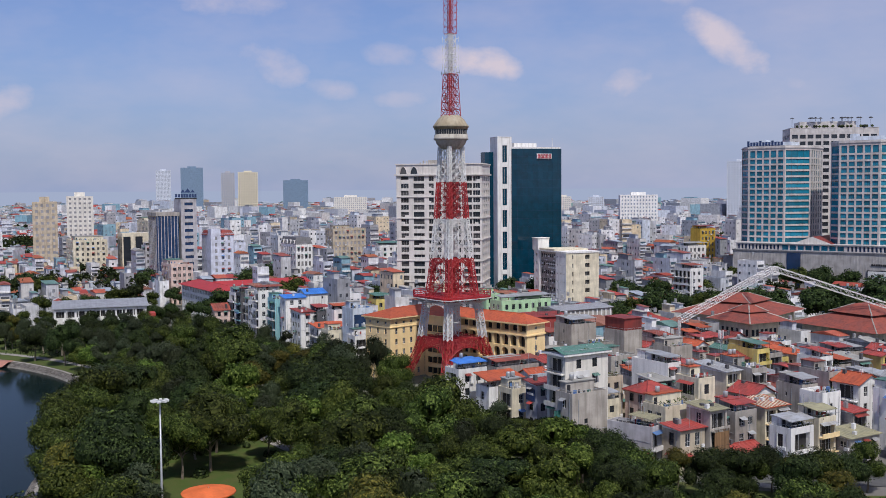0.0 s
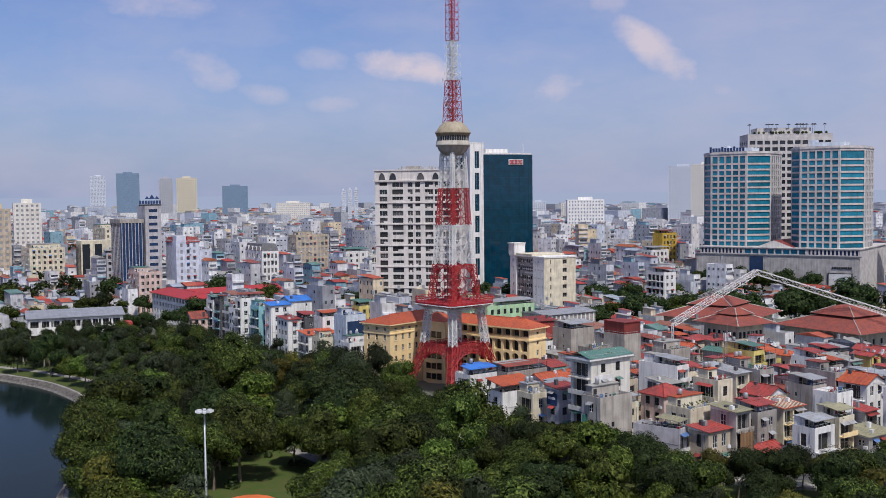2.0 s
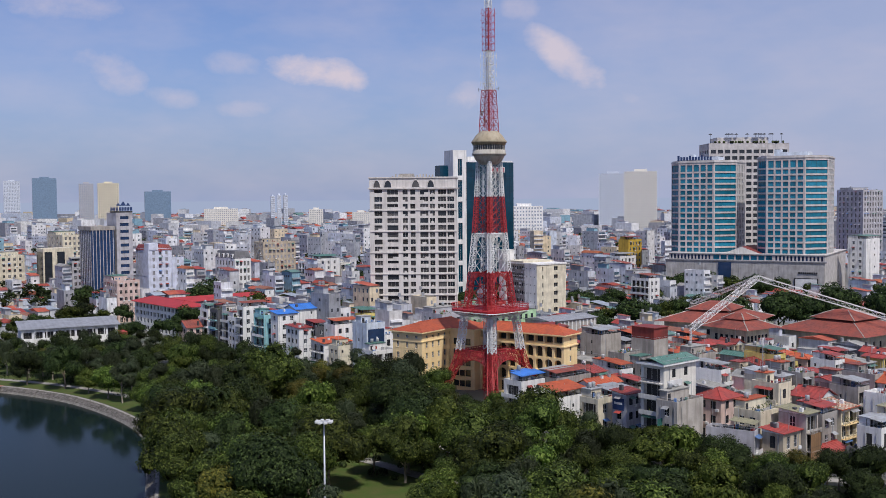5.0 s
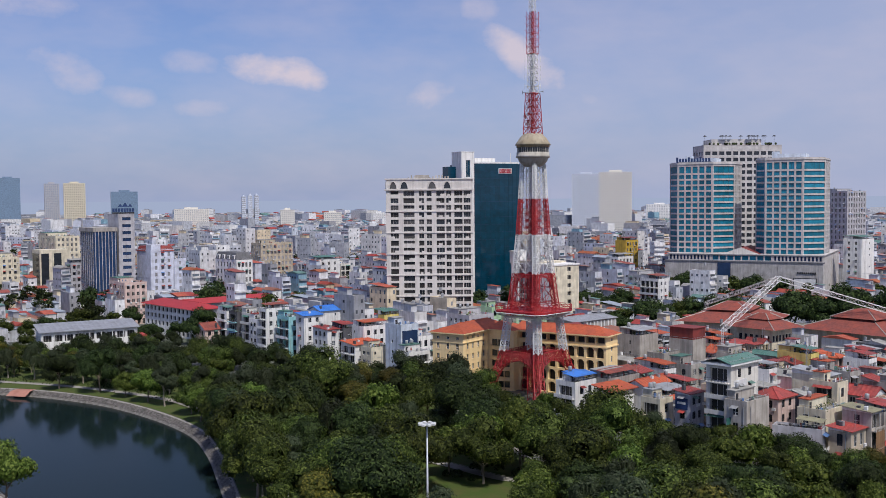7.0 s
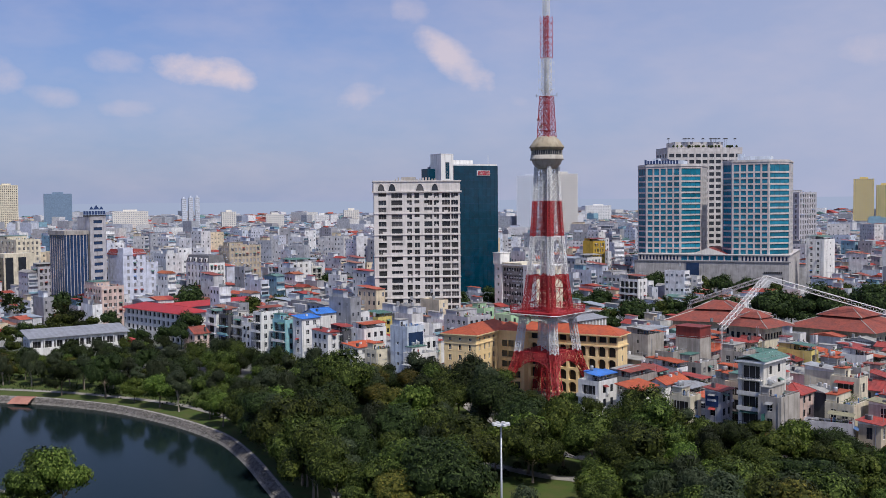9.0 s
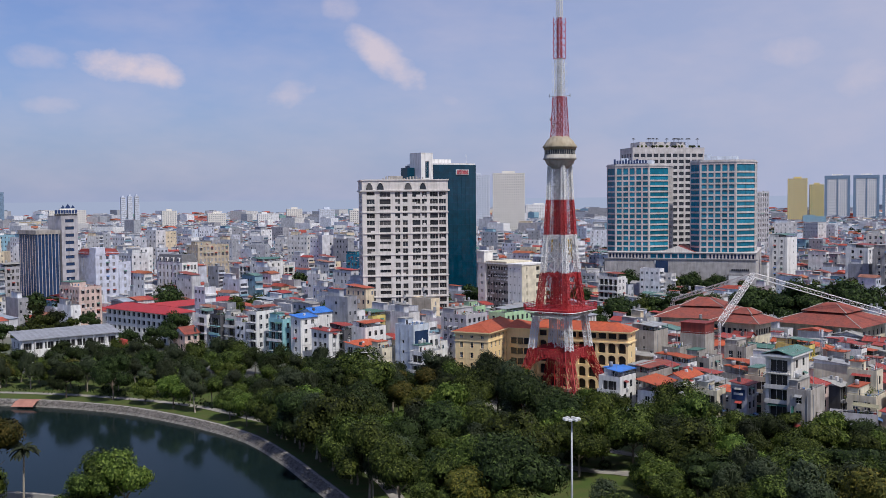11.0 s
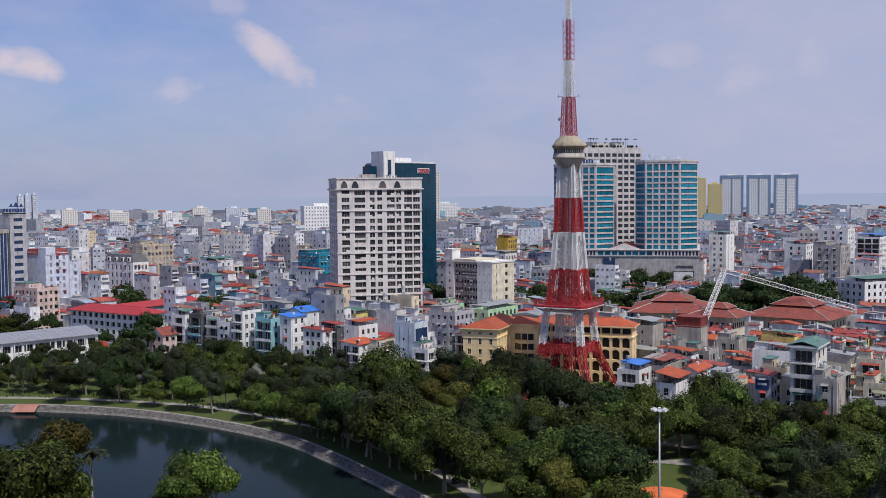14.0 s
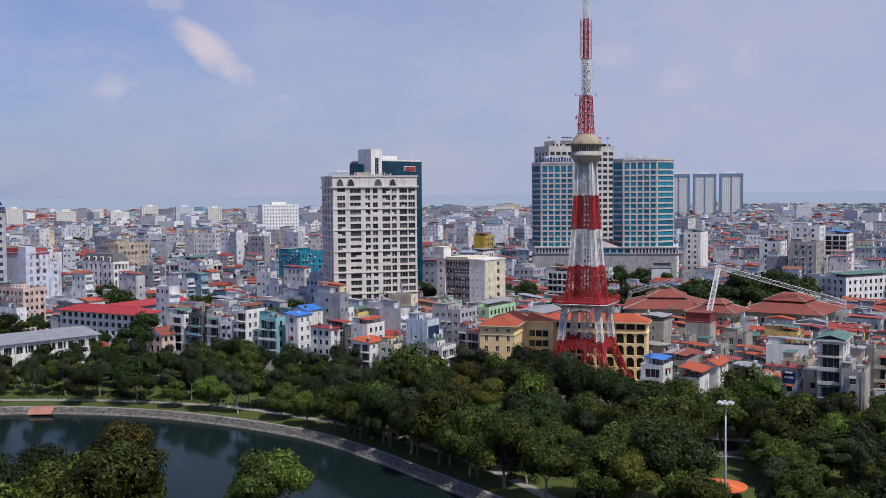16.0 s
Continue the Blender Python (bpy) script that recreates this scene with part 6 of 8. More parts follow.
for nm, x0, y0, x1, y1 in (("roof", 0, 0, 24.5, 10.8), ("roof", 16.6, -37.6, 24.4, -8.0)):
    r = Mesh()
    o, rise = 0.9, 2.1
    c = [(x0 - o, y0 - o, HY), (x1 + o, y0 - o, HY), (x1 + o, y1 + o, HY), (x0 - o, y1 + o, HY)]
    if x1 - x0 > y1 - y0:
        i = (y1 - y0) / 2
        p0, p1 = (x0 + i, (y0 + y1) / 2, HY + rise), (x1 - i * 0.4, (y0 + y1) / 2, HY + rise)
        fs = ((c[0], c[1], p1, p0), (c[1], c[2], p1), (c[2], c[3], p0, p1), (c[3], c[0], p0))
    else:
        i = (x1 - x0) / 2
        p0, p1 = ((x0 + x1) / 2, y0 + i, HY + rise), ((x0 + x1) / 2, y1, HY + rise)
        fs = ((c[0], c[1], p0), (c[1], c[2], p1, p0), (c[2], c[3], p1), (c[3], c[0], p0, p1))
    for f in fs:
        r.face(list(f))
    r.box(x0 - o, y0 - o, HY - 0.35, x1 + o, y1 + o, HY - 0.02, 1)
    r.bar(p0, p1, 0.16)
    part(nm, r, [TILE, YELLOW], yb, "orange clay tile hipped roof")
r = Mesh()
c = [(13.0, -9.6, HY), (24.4, -9.6, HY), (24.4, 0.5, HY), (13.0, 0.5, HY)]
p = (20.0, -1.0, HY + 2.0)
for i in range(4):
    r.face([c[i], c[(i + 1) % 4], p])
r.box(13.0, -9.6, HY - 0.35, 24.4, -0.9, HY - 0.02, 1)
part("roof", r, [TILE, YELLOW], yb, "orange clay tile corner roof")

# ---- long school block with a red roof ----
sc = thing("school_building", -25.6, 446.0, 0, 22.0, "long three-storey pale lavender school with a red sheet roof", "school")
claim(-25.6, 446, 22, 12, 44)
k = Mesh()
hs = k.facade((0, 44), (0, -1), 44, 0, 12.6, spaced(44, 12, 2.2), levels(0, 4, 3.15, 0.6, 1.9), 0.7)
hr = k.facade((0, 0), (1, 0), 12, 0, 12.6, spaced(12, 2, 1.2), levels(0, 4, 3.15, 1.0, 1.5), 0.2)
k.facade((12, 0), (0, 1), 44, 0, 12.6)
k.facade((12, 44), (-1, 0), 12, 0, 12.6)
part("wall", k, WHITE, sc)
windows(sc, hs, GLASS, DARKFRAME, 2)
windows(sc, hr, GLASS, SIGNWHITE, 2)
SCHOOLRED = material("bright_red_sheet", (0.42, 0.040, 0.042), 0.55, colour2=(0.34, 0.042, 0.044), stain=0.25)
roof_on(sc, "hip", 12, 44, 12.6, SCHOOLRED, 2.2, 1.2)
k = Mesh()
k.box(12.2, 30, 0, 58, 41, 11.5, 1)
k.face([(12.2, 29, 11.6), (58.8, 29, 11.6), (58.8, 35.5, 13.6), (12.2, 35.5, 13.6)])
k.face([(58.8, 42, 11.6), (12.2, 42, 11.6), (12.2, 35.5, 13.6), (58.8, 35.5, 13.6)])
k.face([(58, 30, 11.5), (58, 41, 11.5), (58, 35.5, 13.5)], 1)
part("rear_wing", k, [SCHOOLRED, LAV], sc, "rear wing with a red roof")
claim(-25.6, 476, 22, 58, 14)

# ---- covered stand by the lake ----
sd = thing("sports_stand", -84.0, 411.5, 0, 10.0, "low white pavilion with a long silver sheet roof", "pavilion")
claim(-84, 411.5, 10, 36, 12)
k = Mesh()
hs = k.facade((0, 0), (1, 0), 34.5, 0, 9.9, spaced(34.5, 9, 3.0), [(1.2, 3.8), (6.6, 9.0)], 0.6)
hl = k.facade((0, 11), (0, -1), 11, 0, 9.9, spaced(11, 2, 2.0), [(6.8, 9.0)], 0.3)
k.facade((34.5, 0), (0, 1), 11, 0, 9.9)
k.facade((34.5, 11), (-1, 0), 34.5, 0, 9.9)
part("wall", k, WHITE, sd)
windows(sd, hs + hl, VOIDM, FRAME, 3)
k = Mesh()
slab(k, ribbed(-0.8, 35.3, 18, lambda u, e: [(u, -1.0, 10.3 + e), (u, 12.0, 12.3 + e)]), 0.2)
part("roof", k, SILVERROOF, sd, "ribbed silver sheet roof")
for i in range(9):
    k = Mesh()
    k.box(0.5 + i * 4.1, -0.5, 0, 0.8 + i * 4.1, -0.1, 10.2)
    part("column", k, WHITE, sd)
k = Mesh()
k.box(34.5, 0, 0, 38, 7, 7.0)
part("red_annex", k, RED, sd, "dark red annex")

# ---- dark striped office block and grey slab ----
dk = thing("striped_office_block", -61.0, 563.0, 0, 20.0, "dark glass office block with white vertical fins", "office block")
claim(-61, 563, 20, 12, 19)
k = Mesh()
k.box(0, 0, 0, 12, 18, 43.5)
part("glass_mass", k, NAVYGLASS, dk)
for i in range(7):
    k = Mesh()
    k.box(0.6 + i * 1.75, -0.3, 0, 0.9 + i * 1.75, 0.0, 42.5)
    part("fin", k, LAV, dk)
for i in range(7):
    k = Mesh()
    k.box(-0.15, 1.2 + i * 2.6, 0, 0.0, 1.35 + i * 2.6, 42.0)
    part("fin", k, LAV, dk)
k = Mesh()
k.box(-0.4, -0.4, 42.5, 12.4, 18.4, 44.5)
part("cornice", k, GREY, dk)
gs = thing("grey_office_slab", -48.6, 568.0, 0, 20.0, "grey office slab with dark window bands and a rooftop emblem", "office block")
claim(-48.6, 568, 20, 9, 14)
k = Mesh()
hs = k.facade((0, 0), (1, 0), 8.6, 0, 51, [(2.0, 6.6)], levels(0, 14, 3.6, 1.2, 1.6), 0.2)
k.facade((0, 14), (0, -1), 14, 0, 51)
k.facade((8.6, 0), (0, 1), 14, 0, 51)
k.facade((8.6, 14), (-1, 0), 8.6, 0, 51)
k.box(0, 0, 50.8, 8.6, 14, 51.4)
part("wall", k, LAV, gs)
windows(gs, hs, NAVYGLASS, DARKFRAME, 3)
k = Mesh()
for i in range(8):
    k.box(-2.6 + i * 1.5, 1.0, 52.4, -1.5 + i * 1.5, 1.3, 54.2, 0)
k.box(-2.8, 1.1, 51.4, 9.2, 1.3, 52.2, 1)
for x, w in ((1.6, 2.4), (4.2, 3.4), (6.9, 2.4)):
    k.face([(x - w / 2, 1.1, 55.0), (x + w / 2, 1.1, 55.0), (x, 1.1, 55.0 + w * 0.7)], 0)
part("rooftop_emblem", k, [SIGNBLUE, DARKFRAME], gs, "navy bars and triangles on a rooftop frame")
bs = thing("black_slab_building", -88.0, 628.0, 0, 20.0, "cream building with tall black glass slots", "office block")
claim(-88, 628, 20, 18, 14)
k = Mesh()
k.box(0, 0, 0, 17, 12, 31, 0)
for x in (0.8, 7.8):
    k.box(x, -0.25, 0, x + 4.2, 0.0, 29, 1)
k.box(-0.25, 1, 0, 0, 11, 29, 1)
part("wall", k, [CREAM, GLASS], bs)

# ---- hipped tile halls and the white roof truss ----
def hall(x, y, r, b, a, h, rise):
    ob = thing("tile_roof_hall", x, y, 0, r, "low pavilion hall with a two-tier weathered clay tile roof", "hall", "tile halls")
    claim(x, y, r, b, a)
    k = Mesh()
    hs = k.facade((2, 2), (1, 0), b - 4, 0, h, spaced(b - 4, 6, 1.3), [(h - 4.5, h - 2.4)], 0.3)
    hl = k.facade((2, a - 2), (0, -1), a - 4, 0, h, spaced(a - 4, 6, 1.3), [(h - 4.5, h - 2.4)], 0.3)
    k.facade((b - 2, 2), (0, 1), a - 4, 0, h)
    k.facade((b - 2, a - 2), (-1, 0), b - 4, 0, h)
    part("wall", k, CREAM, ob)
    windows(ob, hs + hl, GLASS, DARKFRAME, 2)
    for z0, m0, z1, m1, word in ((h, -1.0, h + rise * 0.55, 0.29, "lower"), (h + rise * 0.6, 0.24, h + rise, 0.42, "upper")):
        k = Mesh()

        def rect(m):
            mx, my = (m, m) if m < 0 else (m * b, m * a)
            return [(mx, my), (b - mx, my), (b - mx, a - my), (mx, a - my)]
        lo, hi = rect(m0), rect(m1)
        for i in range(4):
            j = (i + 1) % 4
            k.face([(*lo[i], z0), (*lo[j], z0), (*hi[j], z1), (*hi[i], z1)], 0)
            k.bar((*lo[i], z0), (*hi[i], z1), 0.2, 1)
        k.face([(*q_, z1) for q_ in hi], 0)
        k.face([(*q_, z0 - 0.02) for q_ in reversed(lo)], 1)
        part("roof", k, [OLDTILE, CONC], ob, word + " tier of weathered tile roof")


hall(163.0, 321.0, 40, 36, 33, 10.8, 6.4)
hall(146.8, 296.8, 18, 16, 18, 12.6, 4.6)
hall(180.0, 281.0, 18, 31, 33, 10.6, 6.8)

tr = thing("white_truss_frame", 165.5, 318.0, 0, 0, "white steel lattice boom frame with its apex over the halls", "truss")
k0 = Vector((0.0, 0.0, 28.0))


def boom(a, b, w, n):
    k = Mesh()
    a, b = Vector(a), Vector(b)
    d = (b - a).normalized()
    s = d.cross(Vector((0, 0, 1))).normalized() * w / 2
    u = s.cross(d).normalized() * w / 2
    chords = [s + u, -s + u, -s - u, s - u]
    for i in range(n):
        p, q_ = a.lerp(b, i / n), a.lerp(b, (i + 1) / n)
        for j in range(4):
            e, f = chords[j], chords[(j + 1) % 4]
            k.bar(p + e, q_ + e, 0.085)
            k.bar(p + e, q_ + f, 0.055) if i % 2 else k.bar(p + f, q_ + e, 0.055)
            k.bar(p + e, p + f, 0.055)
    part("boom", k, TWHITE, tr, "white lattice boom")


boom((0, 0, 28.0), (-46.5, -31.5, 15.8), 1.6, 24)
boom((0, 0, 28.0), (34.0, -35.2, 14.0), 1.6, 20)
boom((0, 0, 28.0), (6.0, 52.0, 14.0), 1.3, 22)
boom((34.0, -35.2, 14.0), (34.3, -35.6, 0.0), 0.6, 10)
boom((-46.5, -31.5, 15.8), (-46.8, -31.8, 0.0), 0.5, 10)
boom((6.0, 52.0, 14.0), (6.5, 56.0, 0.0), 1.2, 6)

# grey hall with a fluted wall and a green roof
gh2 = thing("fluted_hall", 101.0, 352.0, 0, 20.0, "grey hall with fluted walls and a pale green roof", "hall")
claim(101, 352, 20, 24, 14)
k = Mesh()
k.box(0, 0, 0, 24, 14, 11.5, 0)
part("wall", k, GREY, gh2)
for i in range(12):
    k = Mesh()
    k.box(0.6 + i * 2.0, -0.3, 1, 1.1 + i * 2.0, 0, 11)
    part("pilaster", k, WHITE, gh2)
roof_on(gh2, "gable", 24, 14, 11.5, SILVERROOF, 1.0, 0.6)

# ---- park lamp mast and parasol ----
lm = thing("lamp_mast", -19.7, 175.2, 0, 0, "tall galvanised lamp mast with a ring of floodlights", "lamp mast")
k = Mesh()
k.lathe([(0.26, 0), (0.24, 1.0), (0.12, 20.0)], 12)
part("pole", k, POLE, lm, "", True)
k = Mesh()
k.lathe([(0.9, 19.7), (0.95, 19.8), (0.9, 19.9)], 20)
part("ring", k, POLE, lm)
for i in range(8):
    a = i * math.pi / 4
    k = Mesh()
    k.turned((1.15 * math.cos(a), 1.15 * math.sin(a)), 0.75, 0.5, 19.75, 20.05, math.degrees(a))
    part("floodlight", k, SIGNWHITE, lm, "white floodlight head")
um = thing("garden_parasol", -12.4, 181.5, 0, 0, "wide orange canvas parasol on a steel pole", "parasol")
k = Mesh()
n = 16
for i in range(n):
    a, b = 2 * math.pi * i / n, 2 * math.pi * (i + 1) / n
    k.face([(4.8 * math.cos(a), 4.8 * math.sin(a), 2.1), (4.8 * math.cos(b), 4.8 * math.sin(b), 2.1), (0.2 * math.cos(b), 0.2 * math.sin(b), 2.9), (0.2 * math.cos(a), 0.2 * math.sin(a), 2.9)])
    k.face([(4.8 * math.cos(b), 4.8 * math.sin(b), 2.1), (4.8 * math.cos(a), 4.8 * math.sin(a), 2.1), (4.8 * math.cos(a), 4.8 * math.sin(a), 1.9), (4.8 * math.cos(b), 4.8 * math.sin(b), 1.9)])
part("canopy", k, ORANGE, um)
k = Mesh()
k.bar((0, 0, 0), (0, 0, 3.0), 0.06, 0, 8)
k.lathe([(0.5, 0), (0.5, 0.15), (0.1, 0.2)], 12)
part("pole", k, POLE, um)

# ---- parked cars by the tower ----
def car(x, y, deg, mat, label):
    ob = thing("car", x, y, 0.05, deg, label, "car", "parked cars")
    k = Mesh()
    prof = [(-2.2, 0.3), (-2.2, 0.8), (-1.9, 0.95), (-1.2, 1.0), (-0.7, 1.45), (0.8, 1.5), (1.5, 1.05), (2.2, 0.9), (2.25, 0.3)]
    for s in (-0.85, 0.85):
        k.face([(x_, s, z_) for x_, z_ in (prof if s < 0 else prof[::-1])])
    for (xa, za), (xb, zb) in zip(prof, prof[1:] + prof[:1]):
        k.face([(xa, -0.85, za), (xa, 0.85, za), (xb, 0.85, zb), (xb, -0.85, zb)])
    part("body", k, mat, ob)
    k = Mesh()
    k.box(-1.0, -0.87, 1.02, 1.25, 0.87, 1.36)
    part("side_glass", k, GLASS, ob)
    for wx in (-1.4, 1.4):
        for wy in (-0.85, 0.85):
            w = Mesh()
            for i in range(12):
                t0, t1 = 2 * math.pi * i / 12, 2 * math.pi * (i + 1) / 12
                w.face([(0.33 * math.cos(t0), -0.1, 0.33 * math.sin(t0)), (0.33 * math.cos(t1), -0.1, 0.33 * math.sin(t1)), (0.33 * math.cos(t1), 0.1, 0.33 * math.sin(t1)), (0.33 * math.cos(t0), 0.1, 0.33 * math.sin(t0))])
            w.face([(0.33 * math.cos(2 * math.pi * i / 12), -0.1, 0.33 * math.sin(2 * math.pi * i / 12)) for i in range(12)])
            w.face([(0.33 * math.cos(-2 * math.pi * i / 12), 0.1, 0.33 * math.sin(-2 * math.pi * i / 12)) for i in range(12)])
            put("wheel", w.data("wheel", [DARKFRAME]), ob, pose(wx, wy, 0.33))
    return ob


CARW = material("white_car_paint", (0.72, 0.73, 0.74), 0.25, coat=0.6, bump=0)
CARR = material("red_car_paint", (0.45, 0.03, 0.03), 0.25, coat=0.6, bump=0)
CARG = material("grey_car_paint", (0.16, 0.17, 0.18), 0.25, coat=0.6, bump=0)
for x, y, d, m_, w in ((27, 268, -50, CARW, "white"), (29.5, 272, -45, CARR, "red"), (24, 264, -48, CARG, "dark grey"), (31, 266, -40, CARW, "white"), (46, 222, -60, CARG, "dark grey"), (52, 214, -60, CARW, "white"), (-78, 405, 10, CARW, "white"), (-88, 403, 15, CARG, "dark grey"), (-70, 404, 12, CARW, "white")):
    car(x, y, d, m_, w + " car parked beside the park street")


# ---- slim radio mast between the houses ----
ms = thing("radio_mast", 108.3, 234.9, 0, 0, "slim grey lattice radio mast between the houses", "mast")
k = Mesh()
for a, b in ((-0.3, -0.3), (0.3, -0.3), (0.0, 0.35)):
    k.bar((a, b, 0), (a * 0.7, b * 0.7, 20.0), 0.05)
for i in range(20):
    k.bar((-0.3, -0.3, i), (0.3, -0.3, i + 1), 0.03)
    k.bar((0.3, -0.3, i), (0.0, 0.35, i + 1), 0.03)
    k.bar((0.0, 0.35, i), (-0.3, -0.3, i + 1), 0.03)
part("lattice", k, POLE, ms)
for i in range(3):
    k = Mesh()
    k.turned((0.55 * math.cos(i * 2.1), 0.55 * math.sin(i * 2.1)), 0.16, 0.34, 18.0, 20.0, i * 120)
    part("panel_aerial", k, SIGNWHITE, ms, "white panel aerial")
# ---- trees ----
def crown_mesh(name, seed, mat, rx, rz, zc, lobes, count, leaf, form="round"):
    """A crown of unequal leafy mounds with dark gaps; form: round, tiered (flat layers) or weeping (hanging strands)."""
    r = random.Random(seed)
    k = Mesh()
    squash = {"round": 0.95, "tiered": 0.36, "weeping": 1.0}[form]
    mounds = [(Vector((r.uniform(-0.12, 0.12) * rx, r.uniform(-0.12, 0.12) * rx, zc + rz * 0.42)), rx * r.uniform(0.5, 0.6))]
    for i in range(lobes):
        a, e = i * 2.4 + r.uniform(-0.4, 0.4), -0.5 + 1.2 * ((i * 0.618 + r.uniform(-0.1, 0.1)) % 1.0)
        w = rx * r.uniform(0.5, 0.74) * math.sqrt(1 - (e * 0.95) ** 2)
        mounds.append((Vector((w * math.cos(a), w * math.sin(a), zc + rz * 0.75 * e)), rx * r.uniform(0.3, 0.46)))
    total = sum(s * s for c, s in mounds)
    off = Vector((seed * 3.7, seed * 1.3, 0))
    for c, s in mounds:
        out_ = (c - Vector((0, 0, zc - rz * 0.5))).normalized()
        made, want = 0, int(count * s * s / total)
        while made < want:
            d = (Vector((r.gauss(0, 1), r.gauss(0, 1), r.gauss(0, 1))).normalized() + out_ * 0.55 + Vector((0, 0, 0.25))).normalized()
            swell = 1 + 0.3 * noise.noise(d * 2.2 + c + off) + 0.16 * noise.noise(d * 6.0 + c + off)
            p = c + Vector((d.x * s, d.y * s, d.z * s * squash)) * (swell * r.choice((0.86, 0.93, 0.97, 1.0, 1.02, 1.05, 1.1)))
            strand = 5 if form == "weeping" and d.z < 0.7 else 1
            for q in range(strand):
                n = (d + Vector((r.gauss(0, 0.26), r.gauss(0, 0.26), r.gauss(0.05, 0.26)))).normalized()
                t = Matrix.Rotation(r.uniform(0, 6.28), 3, n) @ n.orthogonal().normalized()
                if strand > 1:
                    n = Vector((n.x, n.y, n.z * 0.3)).normalized()
                    t = (Vector((0, 0, -1)) + t * 0.25).normalized()
                b = n.cross(t).normalized()
                L, Wd = leaf * r.uniform(0.6, 1.3), leaf * r.uniform(0.35, 0.7)
                pq = p + Vector((r.uniform(-0.1, 0.1), r.uniform(-0.1, 0.1), -q * leaf * 0.95))
                k.face([tuple(pq - t * L * 0.4 - b * Wd * 0.5), tuple(pq + b * Wd * 0.6 - t * L * 0.3), tuple(pq + t * L * 0.6 - Vector((0, 0, 0.15 * L)))])
                made += 1
        # large inner leaves close the crown in its own shade
        for i in range(26):
            d = Vector((r.gauss(0, 1), r.gauss(0, 1), r.gauss(0, 1))).normalized()
            p = c + Vector((d.x * s, d.y * s, d.z * s * squash)) * 0.72
            t = d.orthogonal().normalized() * s * 0.36
            b = d.cross(t) * 0.9
            k.face([tuple(p - t), tuple(p - b), tuple(p + t), tuple(p + b)])
    return k.data(name, [mat])


def trunk_mesh(seed, mat, h, r0, spread, limbs=6):
    r = random.Random(seed)
    k = Mesh()
    p = Vector((0, 0, -0.2))
    lean = Vector((r.uniform(-0.08, 0.08), r.uniform(-0.08, 0.08), 1))
    segs = 4
    rad = r0
    for i in range(segs):
        q_ = p + lean * (h / segs) + Vector((r.uniform(-0.15, 0.15), r.uniform(-0.15, 0.15), 0))
        taper(k, p, q_, rad, rad * 0.82)
        p, rad = q_, rad * 0.82
    for i in range(limbs):
        a = 2 * math.pi * i / limbs + r.uniform(-0.4, 0.4)
        s = p - Vector((0, 0, r.uniform(0, h * 0.35)))
        e = s + Vector((math.cos(a) * spread * r.uniform(0.5, 1), math.sin(a) * spread * r.uniform(0.5, 1), r.uniform(1.5, 3.4)))
        m_ = s.lerp(e, 0.5) + Vector((0, 0, 0.3))
        taper(k, s, m_, rad * 0.6, rad * 0.4)
        taper(k, m_, e, rad * 0.4, rad * 0.12)
    return k.data("trunk", [mat])


def taper(k, p, q_, r0, r1, sides=7):
    p, q_ = Vector(p), Vector(q_)
    d = q_ - p
    a = d.orthogonal().normalized()
    b = d.cross(a).normalized()
    n = len(k.v)
    for c, r in ((p, r0), (q_, r1)):
        for i in range(sides):
            t = 2 * math.pi * i / sides
            k.v.append(tuple(c + a * (r * math.cos(t)) + b * (r * math.sin(t))))
    for i in range(sides):
        j = (i + 1) % sides
        k.f.append((n + i, n + j, n + sides + j, n + sides + i))
        k.m.append(0)


def tree_kind(name, label, crown, trunk, x, y):
    ob = thing(name, x, y, 0, 0, label, "tree", "park trees")
    part("trunk", trunk, None, ob)
    part("crown", crown, None, ob)
    return ob


KINDS = {}
spec = [("green", LEAF, 6.0, 5.8, 7.2, 13, 5600, 0.48, "round", TRUNK, 5.0), ("green", LEAF, 6.8, 5.8, 7.2, 16, 6600, 0.50, "round", TRUNK, 5.2),
        ("green", LEAF, 5.0, 6.0, 7.4, 11, 4600, 0.50, "round", TRUNK, 4.8), ("dark green", LEAFDARK, 6.4, 6.0, 7.4, 14, 6200, 0.46, "round", TRUNK, 5.4), ("dark green", LEAFDARK, 5.4, 5.6, 7.2, 11, 5000, 0.44, "round", TRUNK, 5.0),
        ("light green", LEAFLIGHT, 5.6, 5.2, 6.6, 13, 4800, 0.56, "round", TRUNK, 4.4), ("yellowing", LEAFYEL, 5.2, 5.2, 7.0, 11, 4600, 0.50, "round", TRUNK, 4.8),
        ("grey-green", LEAFGREY, 4.6, 6.4, 8.6, 8, 5400, 0.44, "weeping", PALEBARK, 5.8), ("grey-green", LEAFGREY, 4.0, 6.2, 8.6, 11, 4400, 0.42, "round", PALEBARK, 6.2),
        ("far green", LEAF, 5.6, 5.4, 7.2, 11, 1900, 0.80, "round", TRUNK, 5.0), ("far dark", LEAFDARK, 6.0, 5.8, 7.4, 13, 2100, 0.80, "round", TRUNK, 5.0),
        ("layered", LEAFDARK, 6.6, 4.8, 7.4, 16, 6000, 0.46, "tiered", TRUNK, 5.6), ("layered", LEAF, 5.6, 4.6, 7.0, 14, 5200, 0.46, "tiered", TRUNK, 5.2), ("light green", LEAFLIGHT, 4.8, 5.4, 7.0, 11, 4200, 0.58, "round", TRUNK, 4.6)]
FIRST = ((2, 150), (14, 150), (-25, 156), (-22, 143), (30, 150), (44, 158), (-8, 255), (-30, 290), (-46, 348), (-70, 478), (-64, 484), (8, 168), (-22, 238), (20, 178))
